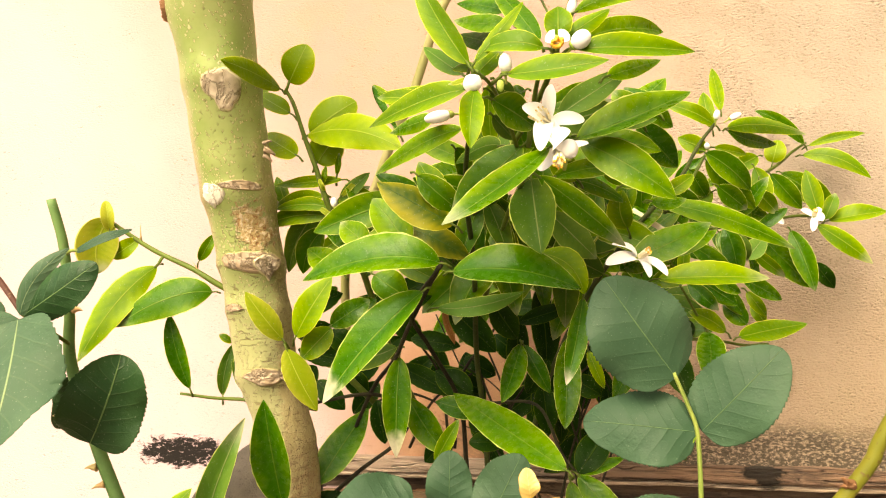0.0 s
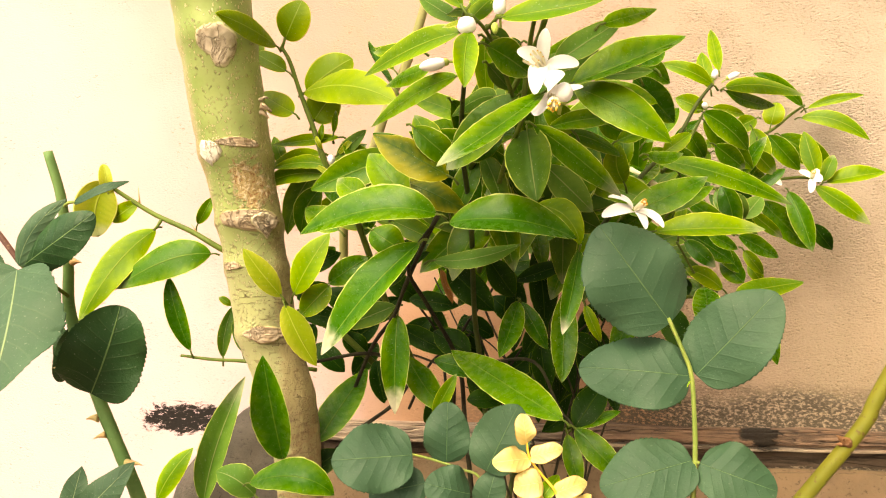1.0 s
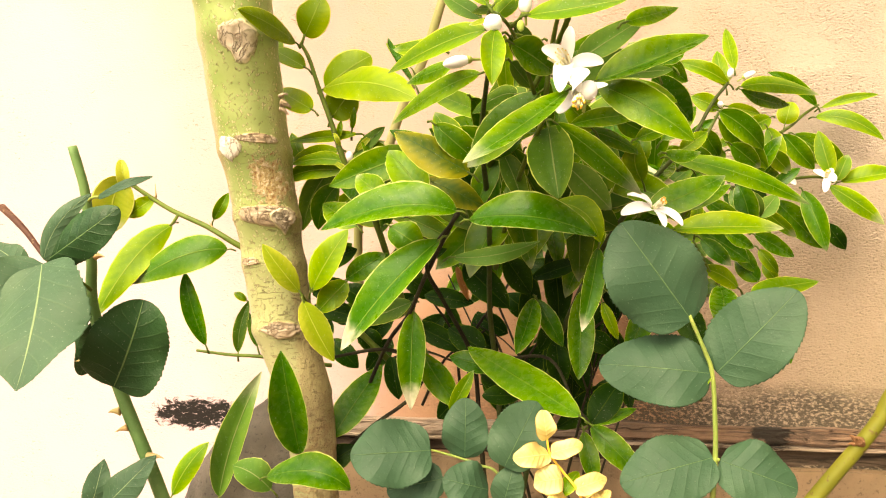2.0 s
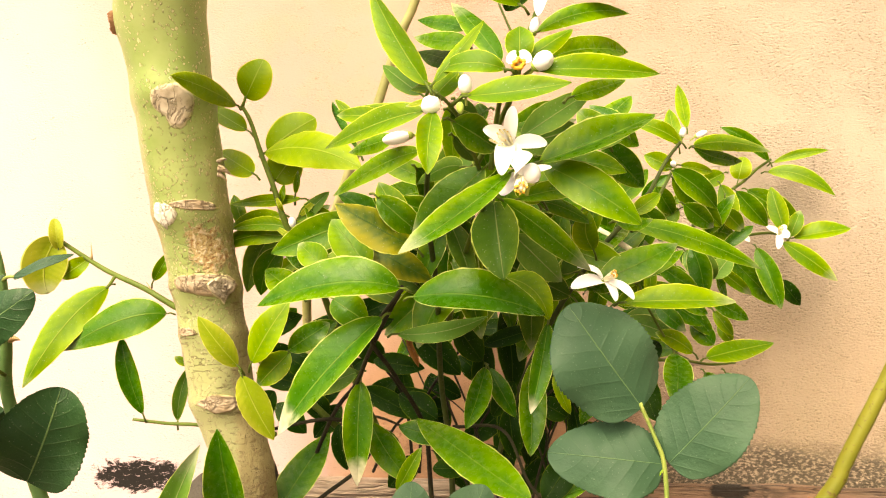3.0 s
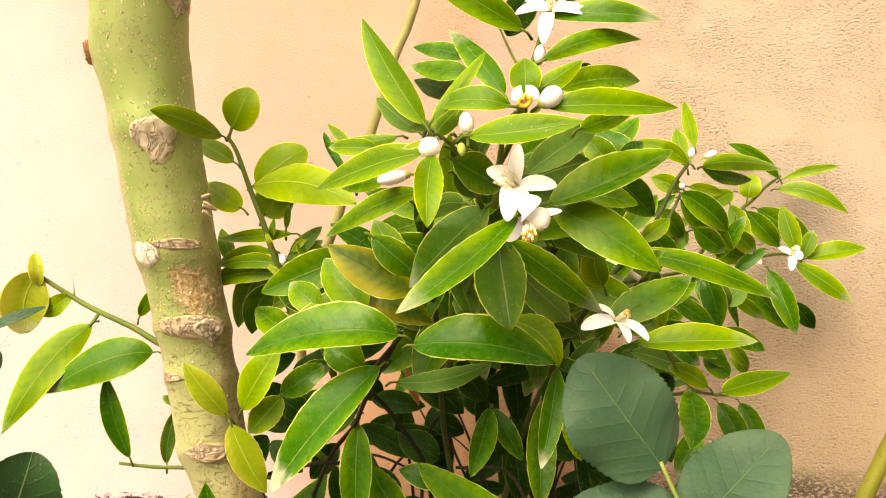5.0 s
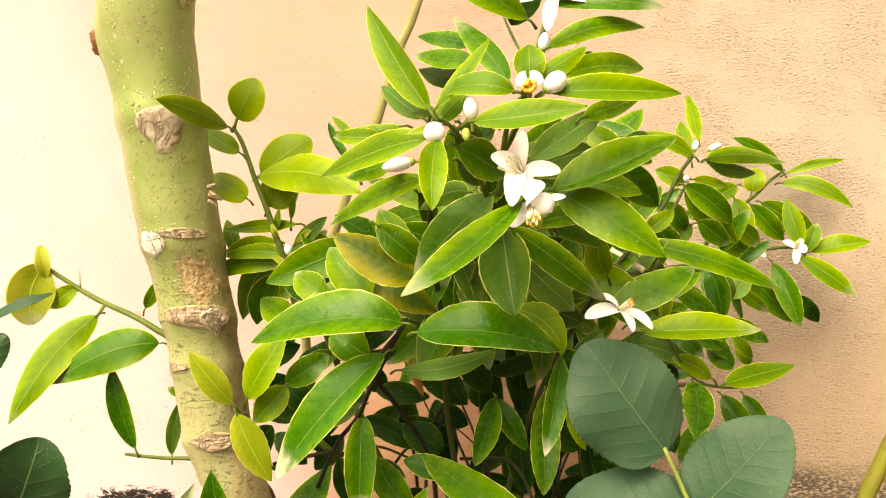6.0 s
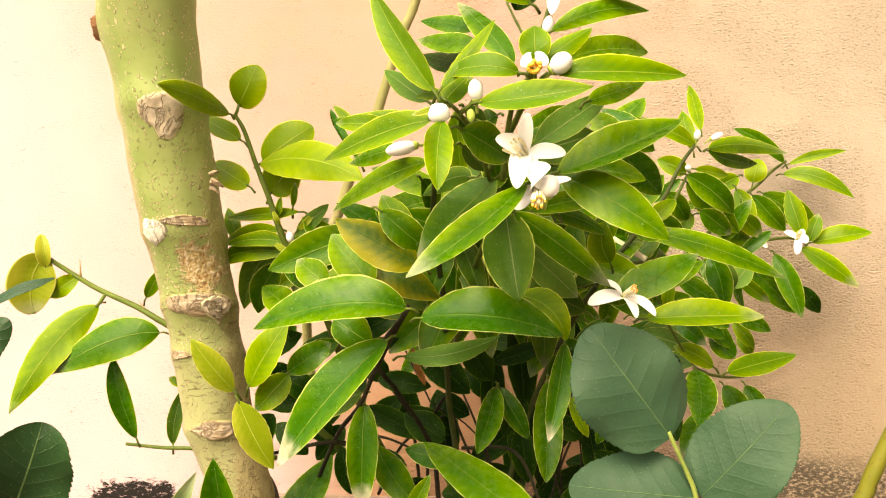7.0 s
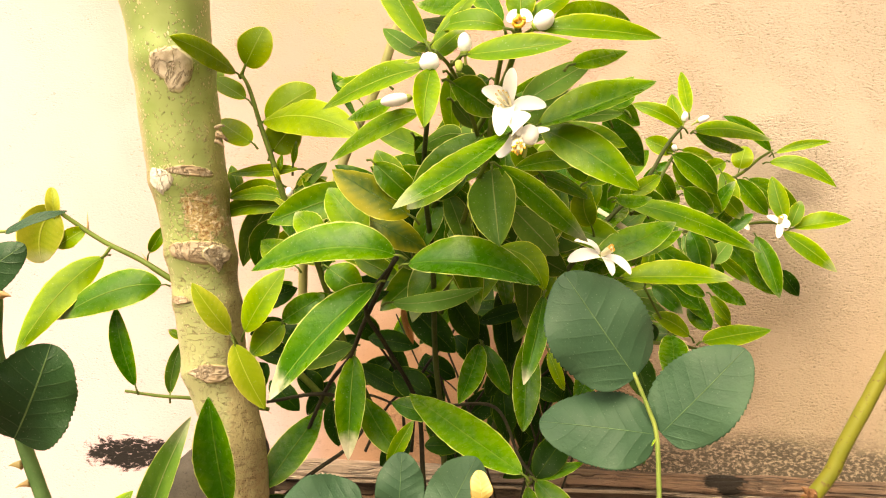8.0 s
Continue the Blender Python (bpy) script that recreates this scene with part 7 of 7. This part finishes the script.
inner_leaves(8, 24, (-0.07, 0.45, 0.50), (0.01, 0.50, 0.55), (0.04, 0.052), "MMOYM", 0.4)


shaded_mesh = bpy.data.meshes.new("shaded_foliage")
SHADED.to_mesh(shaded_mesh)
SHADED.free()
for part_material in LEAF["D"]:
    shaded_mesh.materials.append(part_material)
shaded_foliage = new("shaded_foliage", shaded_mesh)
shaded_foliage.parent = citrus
tagged(shaded_foliage, "leaves in the heart of the tree, shade put into their dark green", kind="stuff")


def inner_stems(count, lo, hi):
    """Thin dark shoots that rise from the foot of the bush into the crown."""
    for _ in range(count):
        foot = Vector((random.uniform(-0.09, 0.02), random.uniform(0.60, 0.66), 0.2))
        end = Vector([random.uniform(a, b) for a, b in zip(lo, hi)])
        bend = foot.lerp(end, 0.55) + Vector((random.uniform(-0.02, 0.02), random.uniform(-0.01, 0.01), 0.01))
        fork = bend + Vector((random.uniform(-0.05, 0.05), random.uniform(-0.02, 0.02), random.uniform(0.02, 0.06)))
        thick = random.uniform(0.0009, 0.0016)
        tube("branch", citrus, smooth_path([foot, foot.lerp(bend, 0.5) + Vector((random.uniform(-0.012, 0.012), 0, 0)), bend, end]), lambda s: thick * (1 - 0.45 * s), BRANCH, 7)
        tube("twig", citrus, smooth_path([bend, bend.lerp(fork, 0.5) + Vector((0.003, 0, 0.002)), fork]), lambda s: thick * (0.7 - 0.3 * s), BRANCH, 6)


inner_stems(10, (-0.15, 0.60, 0.36), (0.06, 0.72, 0.47))

# ---- blossom ----
FACE = (-0.05, -1.0, 0.25)
flower(citrus, (-0.0090, 0.3570, 0.5324), FACE, [((-0.0070, 0.3520, 0.5505), 0.0067, 0.0020), ((-0.0209, 0.3470, 0.5390), 0.0085, 0.0040), ((0.0086, 0.3500, 0.5313), 0.0075, 0.0030), ((-0.0126, 0.3420, 0.5160), 0.0092, 0.0060), ((-0.0031, 0.3420, 0.5156), 0.0075, 0.0050)], (-0.0131, 0.3450, 0.5345), 0.0024, 0.0011, 1.3)
flower(citrus, (-0.0038, 0.3520, 0.5181), (0.0, -0.95, 0.3), [((0.0103, 0.3500, 0.5204), 0.0037, 0.0010), ((-0.0144, 0.3560, 0.5095), 0.0085, 0.0010), ((0.0040, 0.3450, 0.5133), 0.0065, 0.0020), ((0.0016, 0.3380, 0.5241), 0.0105, 0.0060)], (-0.0038, 0.3380, 0.5088), 0.0026, 0.0024, 0.6)
flower(citrus, (0.0101, 0.3950, 0.6269), FACE, [((0.0144, 0.3900, 0.6451), 0.0062, 0.003), ((-0.0068, 0.3850, 0.6223), 0.0058, 0.003), ((0.0288, 0.3880, 0.6205), 0.0060, 0.003), ((0.0057, 0.3800, 0.6047), 0.0072, 0.003), ((0.0202, 0.3950, 0.6283), 0.005, 0.002), ((-0.0019, 0.3950, 0.6331), 0.0045, 0.002)], (0.0100, 0.3850, 0.6271), 0.004, 0.0013, 0.5)
flower(citrus, (0.0433, 0.4700, 0.4700), (0.3, -0.6, 0.5), [((0.0268, 0.4650, 0.4786), 0.0048, 0.004), ((0.0226, 0.4620, 0.4658), 0.0092, 0.003), ((0.0491, 0.4620, 0.4573), 0.0060, 0.002), ((0.0602, 0.4650, 0.4583), 0.0075, 0.003)], (0.0488, 0.4620, 0.4738))
flower(citrus, (0.2359, 0.7520, 0.5195), FACE, [((0.2230, 0.7480, 0.5262), 0.006, 0.002), ((0.2432, 0.7460, 0.5157), 0.009, 0.002), ((0.2320, 0.7450, 0.5042), 0.007, 0.002), ((0.2414, 0.7500, 0.5275), 0.006, 0.002)], (0.2345, 0.7420, 0.5242), 0.005)
flower(citrus, (0.1934, 0.7350, 0.5166), FACE, [((0.1791, 0.7300, 0.5233), 0.005, 0.002), ((0.2021, 0.7300, 0.5108), 0.006, 0.004), ((0.1811, 0.7300, 0.5098), 0.004, 0.002)], (0.1921, 0.7270, 0.5215), 0.006)
flower(citrus, (-0.0037, 0.3370, 0.5660), FACE, [((-0.0090, 0.3330, 0.5659), 0.007, 0.003), ((0.0024, 0.3330, 0.5661), 0.007, 0.003)], (-0.0033, 0.3250, 0.5618), 0.004, 0.0045)
bud(citrus, (0.0009, 0.3460, 0.5170), (0.25, -0.35, 0.9), 0.0098, 0.0094)
bud(citrus, (-0.0423, 0.3250, 0.5453), (-0.2, -0.75, -0.3), 0.0099, 0.0091)
bud(citrus, (-0.0279, 0.3350, 0.5571), (0.0, -0.35, 0.9), 0.0090, 0.0069)
bud(citrus, (0.0073, 0.3320, 0.5650), (0.75, -0.4, 0.45), 0.0099, 0.0088)
bud(citrus, (0.0041, 0.3850, 0.6014), (0.2, -0.2, 0.95), 0.0090, 0.0059)
bud(citrus, (-0.0671, 0.3720, 0.5422), (-0.93, -0.3, -0.22), 0.0150, 0.0070)
bud(citrus, (0.1296, 0.6550, 0.6017), (0.1, -0.3, 0.9), 0.0086, 0.0059)
bud(citrus, (0.1461, 0.6600, 0.6006), (0.9, -0.2, 0.35), 0.0108, 0.0060)
bud(citrus, (0.1197, 0.6500, 0.5736), (-0.3, -0.6, 0.6), 0.0060, 0.0050)
bud(citrus, (-0.1640, 0.4900, 0.5138), (0.0, -0.3, 0.9), 0.0069, 0.0052)
ball("flower_stub", citrus, (-0.0298, 0.3300, 0.5449), (0.05, -0.2, -0.95), 0.0058, 0.0036, CALYX, 0.3, "small green calyx whose petals have dropped")

# ---- thorns and the node on the cane ----


def thorn(plant, at, way, length, width, mat=THORN):
    p, w = Vector(at), Vector(way).normalized()
    path = [p - w * 0.001, p + w * length * 0.5, p + w * length + Vector((0, 0, -0.12 * length))]
    return tube("thorn", plant, smooth_path(path, 3), lambda s: 0.5 * width * (1 - 0.93 * s ** 0.7), mat, 8)


thorn(rose_left, (-0.2540, 0.3860, 0.3234), (0.9, -0.1, 0.05), 0.010, 0.0055)
thorn(rose_left, (-0.2730, 0.3840, 0.3498), (-0.8, -0.2, 0.0), 0.006, 0.006)
thorn(rose_left, (-0.2682, 0.3840, 0.3399), (-0.8, -0.3, -0.2), 0.006, 0.005)
thorn(rose_left, (-0.2799, 0.3730, 0.4413), (0.9, -0.2, 0.0), 0.006, 0.005)
thorn(rose_left, (-0.2935, 0.3820, 0.3790), (-0.9, -0.2, 0.1), 0.006, 0.005)
thorn(cane, (0.2432, 0.7150, 0.2750), (-0.7, -0.5, 0.6), 0.010, 0.007, DRY)
thorn(cane, (0.2456, 0.7130, 0.2738), (-0.4, -0.7, 0.5), 0.008, 0.010, DRY)
thorn(cane, (0.2415, 0.7150, 0.2707), (-0.9, -0.4, 0.1), 0.006, 0.005, DRY)
thorn(cane, (0.2479, 0.7130, 0.2722), (0.1, -0.8, 0.4), 0.006, 0.008, DRY)
thorn(citrus, (-0.3155, 0.5780, 0.4683), (-0.3, -0.3, 0.8), 0.012, 0.002)
thorn(citrus, (-0.3707, 0.5780, 0.4982), (0.0, -0.1, 1.0), 0.016, 0.002)
